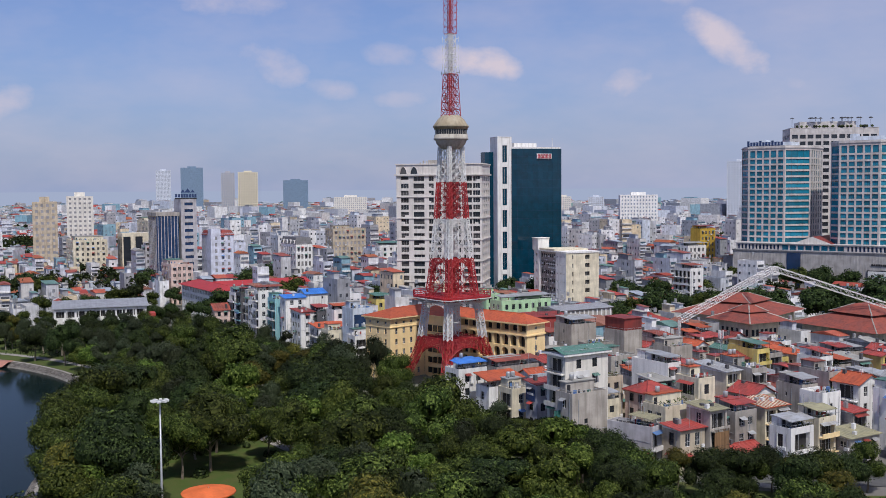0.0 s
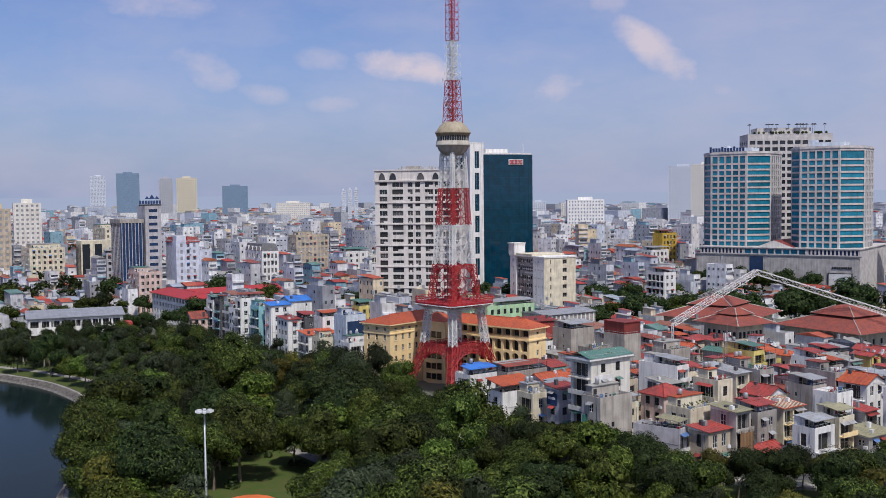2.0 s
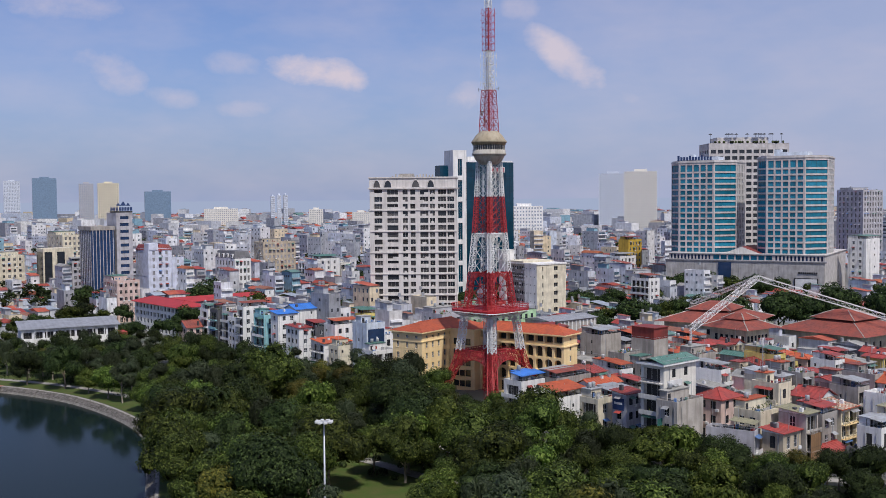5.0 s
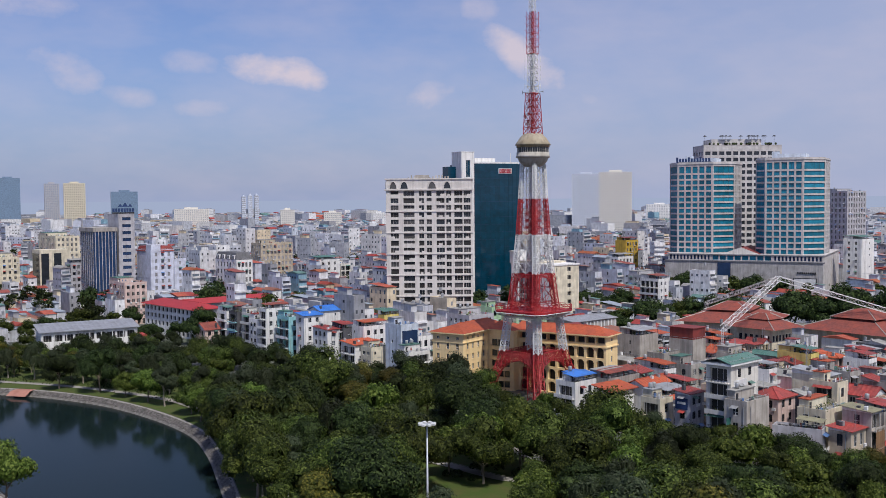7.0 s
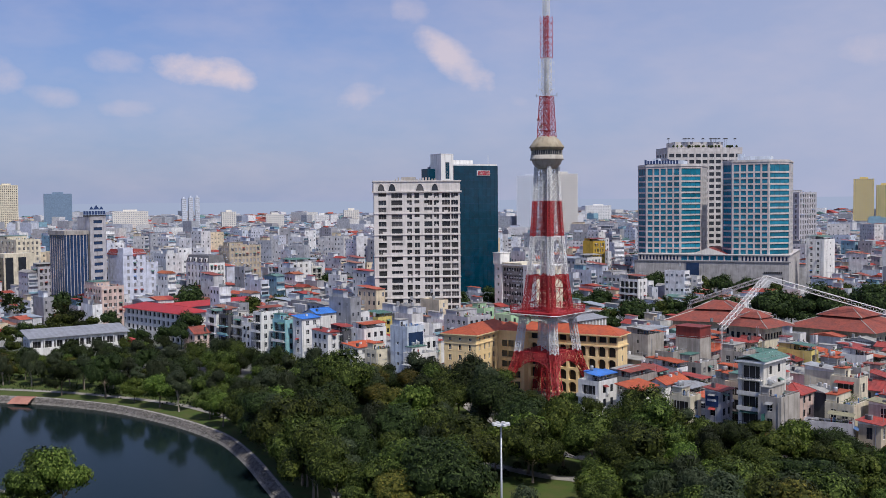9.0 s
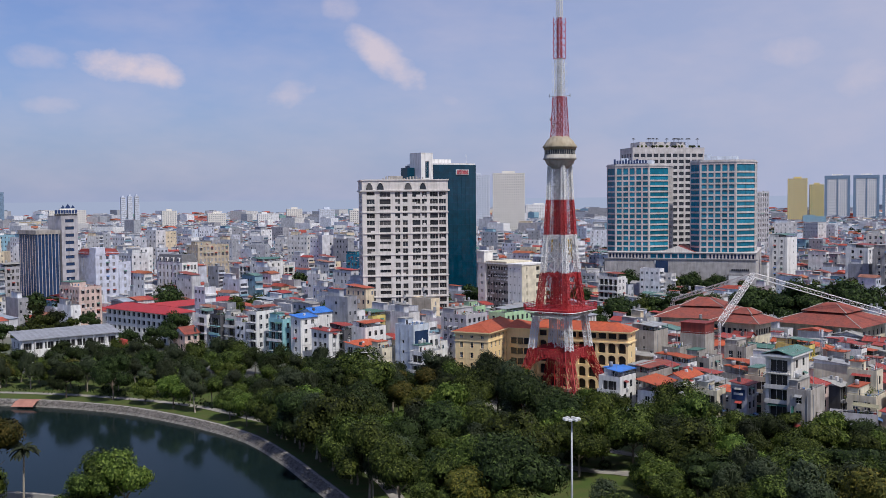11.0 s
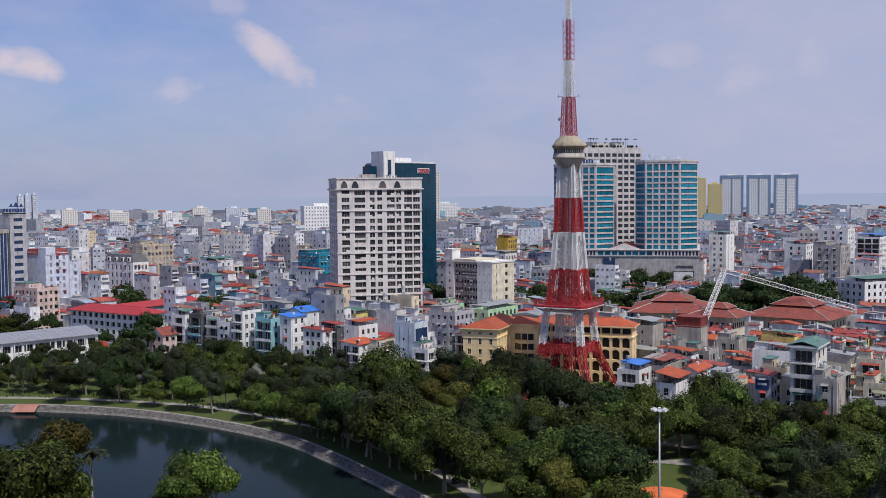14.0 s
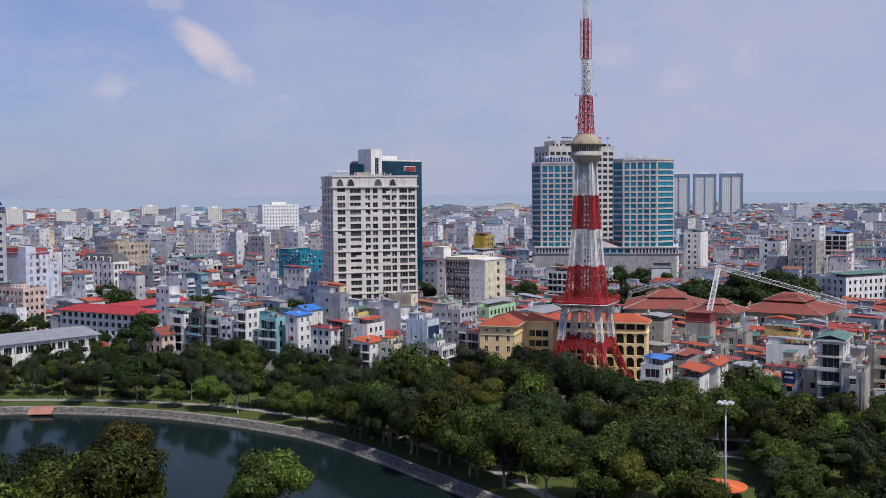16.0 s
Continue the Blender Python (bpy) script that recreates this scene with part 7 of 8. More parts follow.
for i, (word, mt, rx, rz, zc, lb, ct, lf, form, bk, th) in enumerate(spec):
    looks = {"far green": "leafy green tree with an uneven clumped crown", "far dark": "leafy dark green tree with an uneven clumped crown", "layered": "spreading green tree with flat layered foliage"}
    KINDS.setdefault(word, []).append(tree_kind("tree", looks.get(word, "leafy %s tree with an uneven clumped crown" % word), crown_mesh("crown", 40 + i, mt, rx, rz, zc, lb, ct, lf, form), trunk_mesh(60 + i, bk, th, 0.32, rx * 0.6), *FIRST[i]))

TREES = list(FIRST)
trnd = random.Random(77)


def tree(x, y, word, s=1.0, gap=0.0):
    if gap:
        for px, py in TREES:
            if (px - x) ** 2 + (py - y) ** 2 < gap * gap:
                return None
    TREES.append((x, y))
    src = trnd.choice(KINDS[word])
    sz = s * trnd.uniform(0.88, 1.12)
    ob = copy_thing(src, pose(x, y, 0, 0, 0, trnd.uniform(0, 360)))
    ob.scale = (sz, sz, sz * trnd.uniform(0.9, 1.12))
    return ob


def inside(x, y, poly):
    c = False
    j = len(poly) - 1
    for i in range(len(poly)):
        xi, yi, xj, yj = poly[i].x, poly[i].y, poly[j].x, poly[j].y
        if (yi > y) != (yj > y) and x < (xj - xi) * (y - yi) / (yj - yi) + xi:
            c = not c
        j = i
    return c


def from_line(x, y):
    """Signed distance behind the first row of houses west of the tower."""
    return (52 * (y - 424) + 112 * (x + 26)) / 123.5


PARK = [Vector(p) for p in ((-38, 300), (-52, 332), (-70, 356), (-96, 382), (-150, 402), (-150, 418), (-104, 414), (-64, 390), (-22, 346), (8, 308), (24, 268), (40, 224), (56, 196), (76, 170), (120, 155), (150, 120), (120, 80), (40, 70), (-10, 70), (-34, 120), (-36, 165), (-36, 195), (-36, 240))]
WORDS = ["green"] * 7 + ["dark green"] * 5 + ["light green"] * 4 + ["yellowing"] * 2 + ["grey-green"] * 2 + ["layered"] * 2


def near_line(x, y, p, q_, w):
    d = Vector(q_) - Vector(p)
    t = max(0.0, min(1.0, (Vector((x, y)) - Vector(p)).dot(d) / d.length_squared))
    return (Vector(p) + d * t - Vector((x, y))).length < w


def clear_of(x, y):
    """Open lawn, street and paving that the crowns leave free."""
    if ((x - 10) / 7) ** 2 + ((y - 201) / 3.5) ** 2 < 1 or (20 < x < 36 and 258 < y < 282):
        return False
    for p, q_, w in (((-12.5, 182), (-9.8, 134), 6.8), ((-12.5, 180), (-36, 162), 5.2), ((-11, 211), (-6, 191), 3.2), ((23, 272), (19.5, 224), 4.0), ((20, 222), (30, 200), 4.0), ((42, 232), (38, 196), 3.6), ((24, 208), (34, 198), 6.0)):
        if near_line(x, y, p, q_, w):
            return False
    return True


# landmark trees first: the pair by the car park, the light ones along the street
tree(34.5, 209.0, "green", 1.2)
tree(30.4, 200.0, "green", 1.15)
tree(26.0, 212.0, "green", 1.05)
tree(50.5, 181.5, "light green", 1.25)
tree(41.6, 177.5, "light green", 1.1)
tree(52.0, 171.5, "light green", 1.0)
tree(56.0, 181.0, "light green", 0.75)
tree(60.3, 165.0, "green", 0.75)
tree(78.3, 163.0, "dark green", 0.8)
tree(90.0, 157.0, "green", 0.8)
tree(17.0, 288.0, "grey-green", 0.85)
tree(27.0, 283.0, "grey-green", 1.0)
tree(6.0, 303.0, "yellowing", 0.8)
tree(32.0, 275.0, "green", 0.75)
tree(-6.0, 268.0, "yellowing", 0.95)
for x, y in ((-40, 268), (-39.5, 256), (-39.5, 245), (-40, 234), (-40.5, 223), (-42, 211), (-41, 200), (-37.5, 188)):
    tree(x + trnd.uniform(-0.5, 0.5), y, trnd.choice(["green", "dark green", "grey-green"]), 1.1)
for x, y, w, s in ((14, 293, "grey-green", 0.9), (19, 298, "dark green", 0.8), (9, 284, "yellowing", 0.9), (20, 288, "green", 0.8), (5, 293, "dark green", 0.8), (12, 276, "green", 0.95), (16, 282, "yellowing", 0.85), (0, 300, "dark green", 0.75), (9, 302, "dark green", 0.7), (30, 287, "grey-green", 0.95), (2, 313, "dark green", 0.65), (12, 310, "dark green", 0.65), (33, 254, "dark green", 0.5), (42, 256, "green", 0.42), (36, 248, "green", 0.45), (47, 259, "dark green", 0.42), (30, 262, "green", 0.5)):
    tree(x, y, w, s)
# street trees on both sides of the road
for x, y in ((-105, 415), (-96, 411), (-86, 405), (-77, 400), (-69, 394), (-60, 387), (-52, 379), (-45, 371), (-38, 364), (-31, 357), (-24, 349), (-18, 341), (-12, 334), (-5, 326), (-100, 428), (-90, 423), (-80, 417), (-71, 411), (-62, 405), (-54, 397), (-46, 390), (-39, 382), (-31, 375), (-24, 367), (-17, 360), (-10, 352), (-4, 344), (3, 336), (-14, 349), (-20, 362), (-9, 341), (-27, 370), (-2, 333)):
    tree(x + trnd.uniform(-1, 1), y + trnd.uniform(-1, 1), trnd.choice(("dark green", "dark green", "green", "grey-green")), trnd.uniform(0.62, 0.8))
# low trees between the path and the first houses
for i, (x, y) in enumerate(((54.1, 175.2), (56.5, 169.2), (62.5, 173.6), (64.7, 167.7), (70.9, 171.9), (72.9, 166.1), (79.3, 170.3), (81.0, 164.5), (87.6, 168.7), (89.1, 162.9), (96.0, 167.1), (97.2, 161.4), (104.3, 165.5))):
    tree(x, y, ("dark green", "dark green", "green", "dark green", "yellowing")[i % 5], trnd.uniform(0.58, 0.72))
tree(44.5, 206.0, "light green", 0.62)
tree(41.0, 199.0, "green", 0.7)
cells = [(-150 + 8.0 * i + (4.0 if j % 2 else 0.0), 78 + 7.0 * j) for j in range(49) for i in range(38)]
trnd.shuffle(cells)
for x, y in cells:
    x, y = x + trnd.uniform(-1.8, 1.8), y + trnd.uniform(-1.8, 1.8)
    if len(TREES) > 300 or y < 128 or not inside(x, y, PARK) or not clear_of(x, y):
        continue
    tree(x, y, trnd.choice(WORDS), 0.62 if y > 372 else 0.76 if x > 18 and y > 165 else 0.74 if x > 40 or y > 285 else trnd.choice((0.85, 0.95, 1.05, 1.15, 1.25)), 5.0)
# dark trees between the street and the first row of houses
n = 0
while n < 600 and len(TREES) < 310:
    n += 1
    x, y = trnd.uniform(-62, 14), trnd.uniform(316, 446)
    if from_line(x, y) < -1.5 and x + 0.9 * y > 303:
        tree(x, y, trnd.choice(["dark green", "dark green", "green", "grey-green"]), trnd.uniform(0.55, 0.75), 5.6)
# slender trees along the promenade
for x, y in ((-96, 374), (-88, 368), (-80, 361.5), (-73, 355), (-66, 347), (-60, 339), (-54, 331), (-50, 324), (-45, 315), (-42, 305), (-39, 292)):
    tree(x + trnd.uniform(-1, 1) + 2.5, y + trnd.uniform(-1, 1) + 2.0, "grey-green", trnd.uniform(0.7, 0.95))

# trees leaning out over the bank
for i, p in enumerate(offset(SHORE, 7.0)):
    if i % 3 == 0 and -76 < p.x < -38 and 246 < p.y < 342:
        tree(p.x + trnd.uniform(-1.5, 1.5), p.y + trnd.uniform(-1.5, 1.5), trnd.choice(("dark green", "green", "grey-green", "light green")), trnd.uniform(0.72, 1.0))
for i, p in enumerate(offset(SHORE, 8.0)):
    if i % 5 == 0 and -140 < p.x < -76 and p.y > 330:
        tree(p.x + trnd.uniform(-1.5, 1.5), p.y + trnd.uniform(-1.5, 1.5), trnd.choice(("dark green", "grey-green")), trnd.uniform(0.65, 0.85))
for i, p in enumerate(offset(SHORE, 6.8)):
    if i % 3 == 1 and -60 < p.x < -30 and 206 < p.y < 276:
        tree(p.x + trnd.uniform(-1, 1), p.y + trnd.uniform(-1, 1), trnd.choice(("dark green", "green", "grey-green")), trnd.uniform(0.75, 0.95))
# near shore of the lake, below the camera's path
for x, y, w, s in ((-89.8, 220.5, "green", 1.06), (-86.6, 217.0, "light green", 0.98), (-93.5, 216.5, "green", 0.95), (-106.5, 243.0, "yellowing", 1.25), (-116, 249, "dark green", 1.1), (-116, 234, "light green", 1.3), (-123, 226, "light green", 1.4),
                   (-111, 226, "light green", 1.25), (-128, 243, "dark green", 1.3), (-138, 230, "green", 1.4), (-117, 216, "green", 1.3), (-140, 248, "dark green", 1.3), (-151, 256, "green", 1.3), (-134, 216, "light green", 1.3), (-152, 238, "green", 1.3), (-162, 250, "green", 1.3)):
    tree(x, y, w, s)
# trees standing among the buildings
far_trees = []
for x, y, w, s in ((118, 452, "far dark", 1.2), (128, 470, "far dark", 1.3), (138, 455, "far green", 1.0), (146, 470, "far dark", 1.2), (110, 465, "far dark", 1.1), (152, 440, "far green", 1.0), (160, 452, "far dark", 1.1),
                   (172, 440, "far dark", 1.1), (196, 440, "far green", 1.0), (204, 430, "far green", 0.9), (150, 380, "far dark", 1.1), (160, 388, "far dark", 1.2), (140, 384, "far green", 1.0), (172, 392, "far green", 1.1), (130, 372, "far dark", 0.9),
                   (196, 372, "far dark", 1.2), (206, 360, "far dark", 1.3), (214, 350, "far dark", 1.3), (222, 342, "far dark", 1.2), (230, 352, "far dark", 1.3), (212, 366, "far dark", 1.3), (240, 340, "far green", 1.2), (250, 330, "far green", 1.1), (222, 364, "far dark", 1.2), (236, 358, "far dark", 1.2),
                   (246, 494, "far dark", 1.2), (255, 486, "far dark", 1.2), (264, 479, "far green", 1.2), (272, 470, "far dark", 1.1), (238, 500, "far green", 1.1), (280, 460, "far dark", 1.2), (230, 505, "far dark", 1.1), (290, 450, "far green", 1.1),
                   (47, 437, "far dark", 1.1), (43, 446, "far dark", 1.2), (30, 440, "far green", 1.0), (-44, 455, "far dark", 0.5), (-56, 455, "far green", 0.5), (-34, 436, "far dark", 0.7), (-28, 432, "far dark", 0.75), (-46, 440, "far green", 0.5),
                   (-2, 541, "far dark", 1.3), (2, 548, "far dark", 1.1), (-47, 500, "far dark", 0.7), (-38, 490, "far dark", 0.85), (-56, 490, "far green", 0.65), (-65, 488, "far dark", 0.6), (-23, 445, "far dark", 0.95), (86, 600, "far dark", 1.2), (95, 585, "far dark", 1.2), (164, 428, "far dark", 1.0), (158, 437, "far dark", 1.0), (184, 384, "far dark", 1.1), (190, 376, "far dark", 1.1), (178, 393, "far dark", 1.0), (236, 330, "far dark", 1.4), (226, 352, "far dark", 1.5), (246, 344, "far dark", 1.5), (258, 338, "far dark", 1.3), (-78, 470, "far green", 0.75), (-90, 466, "far green", 0.8), (-84, 478, "far dark", 0.75), (-100, 462, "far green", 0.8), (-12, 505, "far dark", 1.5), (-8, 498, "far dark", 1.2), (10, 510, "far green", 1.0), (-64, 545, "far dark", 1.2), (-56, 550, "far dark", 1.1), (30, 500, "far green", 1.0), (10, 470, "far green", 1.3), (4, 466, "far green", 1.1),
                   (-130, 520, "far green", 1.3), (-120, 528, "far dark", 1.3), (-140, 530, "far green", 1.3), (-110, 520, "far green", 1.2), (-150, 545, "far dark", 1.3), (290, 400, "far green", 1.2), (298, 394, "far green", 1.1), (305, 388, "far green", 1.2), (312, 352, "far green", 1.0)):
    far_trees.append((x, y, w, s))
    TAKEN.append((x, y, 1, 0, 3.0, 3.0))
for w, mt in (("far green", LEAF), ("far dark", LEAFDARK)):
    k = Mesh()
    src = [c.data for c in KINDS[w][0].children]
    for x, y, word, s in far_trees:
        if word != w:
            continue
        a, sz = trnd.uniform(0, 6.28), s * trnd.uniform(0.88, 1.12)
        c, q_ = sz * math.cos(a), sz * math.sin(a)
        for me in src:
            n = len(k.v)
            k.v += [(x + c * v.co.x - q_ * v.co.y, y + q_ * v.co.x + c * v.co.y, sz * v.co.z) for v in me.vertices]
            k.f += [tuple(n + i for i in p.vertices) for p in me.polygons]
    k.m = [0] * len(k.f)
    tagged(part("town_trees", k, [mt], None, "leafy trees standing between the buildings", kind="stuff"), category="trees")

# one palm on the near shore
pm = thing("palm_tree", -100.7, 240.4, 0, 0, "tall palm with arching grey-green fronds", "palm")
k = Mesh()
taper(k, (0, 0, -0.2), (0.3, 0.1, 11.0), 0.24, 0.15)
part("trunk", k, PALEBARK, pm)
k = Mesh()
r = random.Random(4)
for i in range(22):
    a, e = 2 * math.pi * i / 22 + r.uniform(-0.1, 0.1), r.uniform(-0.2, 1.0)
    p = Vector((0.3, 0.1, 11.0))
    dr = Vector((math.cos(a), math.sin(a), e)).normalized()
    for s in range(8):
        q_ = p + dr * 0.42
        side = dr.cross(Vector((0, 0, 1))).normalized() * (0.55 * math.sin(math.pi * (s + 0.8) / 9))
        k.face([tuple(p - side - Vector((0, 0, 0.25))), tuple(p), tuple(q_), tuple(q_ - side - Vector((0, 0, 0.25)))])
        k.face([tuple(p), tuple(p + side - Vector((0, 0, 0.25))), tuple(q_ + side - Vector((0, 0, 0.25))), tuple(q_)])
        p, dr = q_, (dr + Vector((0, 0, -0.16))).normalized()
part("frond_crown", k, LEAFGREY, pm)
# dark undergrowth below the park crowns
k = Mesh()
r = random.Random(31)
for x0, y0 in TREES[:240]:
    for j in range(2):
        bx, by, bs = x0 + r.gauss(0, 2.6), y0 + r.gauss(0, 2.6), r.uniform(0.8, 1.7)
        if not inside(bx, by, PARK) or not clear_of(bx, by):
            continue
        for i in range(90):
            d = Vector((r.gauss(0, 1), r.gauss(0, 1), r.gauss(0.6, 0.7))).normalized()
            c = Vector((bx + d.x * bs, by + d.y * bs, max(0.15, 0.3 + d.z * bs * 0.9)))
            t = d.orthogonal().normalized() * r.uniform(0.2, 0.4)
            b = d.cross(t)
            k.face([tuple(c - t), tuple(c + b * 0.6), tuple(c + t), tuple(c - b * 0.6)])
ug = part("undergrowth", k, [LEAFDARK], None, "dark shrubs and saplings under the park trees", kind="stuff")
tagged(ug, category="undergrowth")
# low shrubs and hedges along the promenade
k = Mesh()
r = random.Random(14)
for line, lo, hi in ((offset(SHORE, 15.0), 12, 44),):
    for p in line[lo:hi]:
        for i in range(40):
            c = Vector((p.x + r.gauss(0, 2.0), p.y + r.gauss(0, 2.0), r.uniform(0.2, 1.3)))
            d = Vector((r.gauss(0, 1), r.gauss(0, 1), r.gauss(0.6, 1))).normalized()
            t = d.orthogonal().normalized() * r.uniform(0.15, 0.4)
            b = d.cross(t)
            k.face([tuple(c - t), tuple(c + b * 0.7), tuple(c + t), tuple(c - b * 0.7)])
sh = part("shrubs", k, [LEAFDARK], None, "low dark shrubs along the lakeside path", kind="stuff")
tagged(sh, category="shrubs")

# ---- the rest of the town ----
STREET = [Vector(p) for p in ((-160, 425), (-105, 422), (-62, 398), (-18, 352), (14, 312), (33, 268), (50, 226), (66, 200), (95, 178), (150, 160), (260, 130))]


def from_street(x, y):
    """How far a place lies behind the street along the park (negative: park side)."""
    best = None
    for p, q_ in zip(STREET, STREET[1:]):
        d = q_ - p
        t = max(0.0, min(1.0, (Vector((x, y)) - p).dot(d) / d.length_squared))
        v = Vector((x, y)) - (p + d * t)
        if best is None or v.length < abs(best):
            best = v.length if d.x * v.y - d.y * v.x > 0 else -v.length
    return best


crnd = random.Random(2024)
ca, sa = math.cos(radians(20)), math.sin(radians(20))
spots = []
for i in range(-75, 120):
    for j in range(4, 60):
        u, v = i * 5.5 + crnd.uniform(-0.4, 0.4), j * 14.6 + crnd.uniform(-1.5, 1.5) + (2.5 if i % 3 == 0 else 0)
        x, y = u * ca - v * sa + 60, u * sa + v * ca
        if y < 100 or y > 660 or not -230 < x < 540:
            continue
        az = math.degrees(math.atan2(x + 60, y))
        if not -22 < az < 62:
            continue
        cx, cy = x + 2.4 * ca - 6 * sa, y + 2.4 * sa + 6 * ca
        if x < 34 and 52 * (cy - 424) + 112 * (cx + 26) < 123 * 4 and x > -60:
            continue
        if from_street(cx, cy) < 13 or not free(cx - sa * 3.5, cy + ca * 3.5, 2.6) or not free(cx + sa * 3.5, cy - ca * 3.5, 2.6):
            continue
        if i % 9 == 0 and crnd.random() < 0.6:
            continue
        spots.append((math.hypot(x + 40, y - 10), x, y))
spots.sort()
WALLSET = [WHITE] * 7 + [CREAM] * 3 + [GREY] * 5 + [CONC] * 7 + [IVORY] * 3 + [BEIGE] * 2 + [LAV] + [PINK] + [PALEBLUE] + [LEMON] + [AQUA]
GREYSET = [CONC] * 6 + [GREY] * 5 + [WHITE] * 4 + [CREAM] * 3 + [BEIGE] * 2 + [IVORY] * 2 + [DARKW] + [PINK] + [LEMON]
ROOFSET = [RED] * 9 + [TILE] * 4 + [OLDTILE] * 2 + [GREENR] + [TIN] * 4 + [ROOFG] * 6
NEAR = 225
for d, x, y in spots[:NEAR]:
    h = crnd.choice((5.0, 6.4, 6.8, 7.6, 8.4, 9.2, 9.8, 10.6, 12.2)) * (0.62 if x < -60 else 1.0)
    if math.hypot(x - 165, y - 300) < 95:
        h = h * 0.82 if crnd.random() < 0.25 else min(h, 8.8) * crnd.uniform(0.7, 1.0)
    form = crnd.choice(("flat", "flat", "flat", "flat", "flat", "shed", "shed", "gable_x", "gable", "hip"))
    b, a = crnd.uniform(4.3, 5.4), crnd.uniform(8.5, 13.0)
    if x > 58:
        house(x, y, 20 + crnd.uniform(-6, 6), b, a * crnd.uniform(0.7, 1.0), h, crnd.choice(GREYSET), form, crnd.choice(ROOFSET), "blank", crnd.choice(("win", "balcony", "balcony")), rise=crnd.uniform(0.7, 1.6), nr=crnd.choice((1, 1, 2)))
    else:
        house(x, y, 20 + crnd.uniform(-4, 4), b, a * 0.5, h, crnd.choice(WALLSET), form, crnd.choice(ROOFSET), crnd.choice(("win", "balcony", "balcony")), crnd.choice(("blank", "blank", "win")), rise=crnd.uniform(0.7, 1.6), nl=1, nr=1)

walls, roofs, slabs, holes_k, tanks = Mesh(), Mesh(), Mesh(), Mesh(), Mesh()


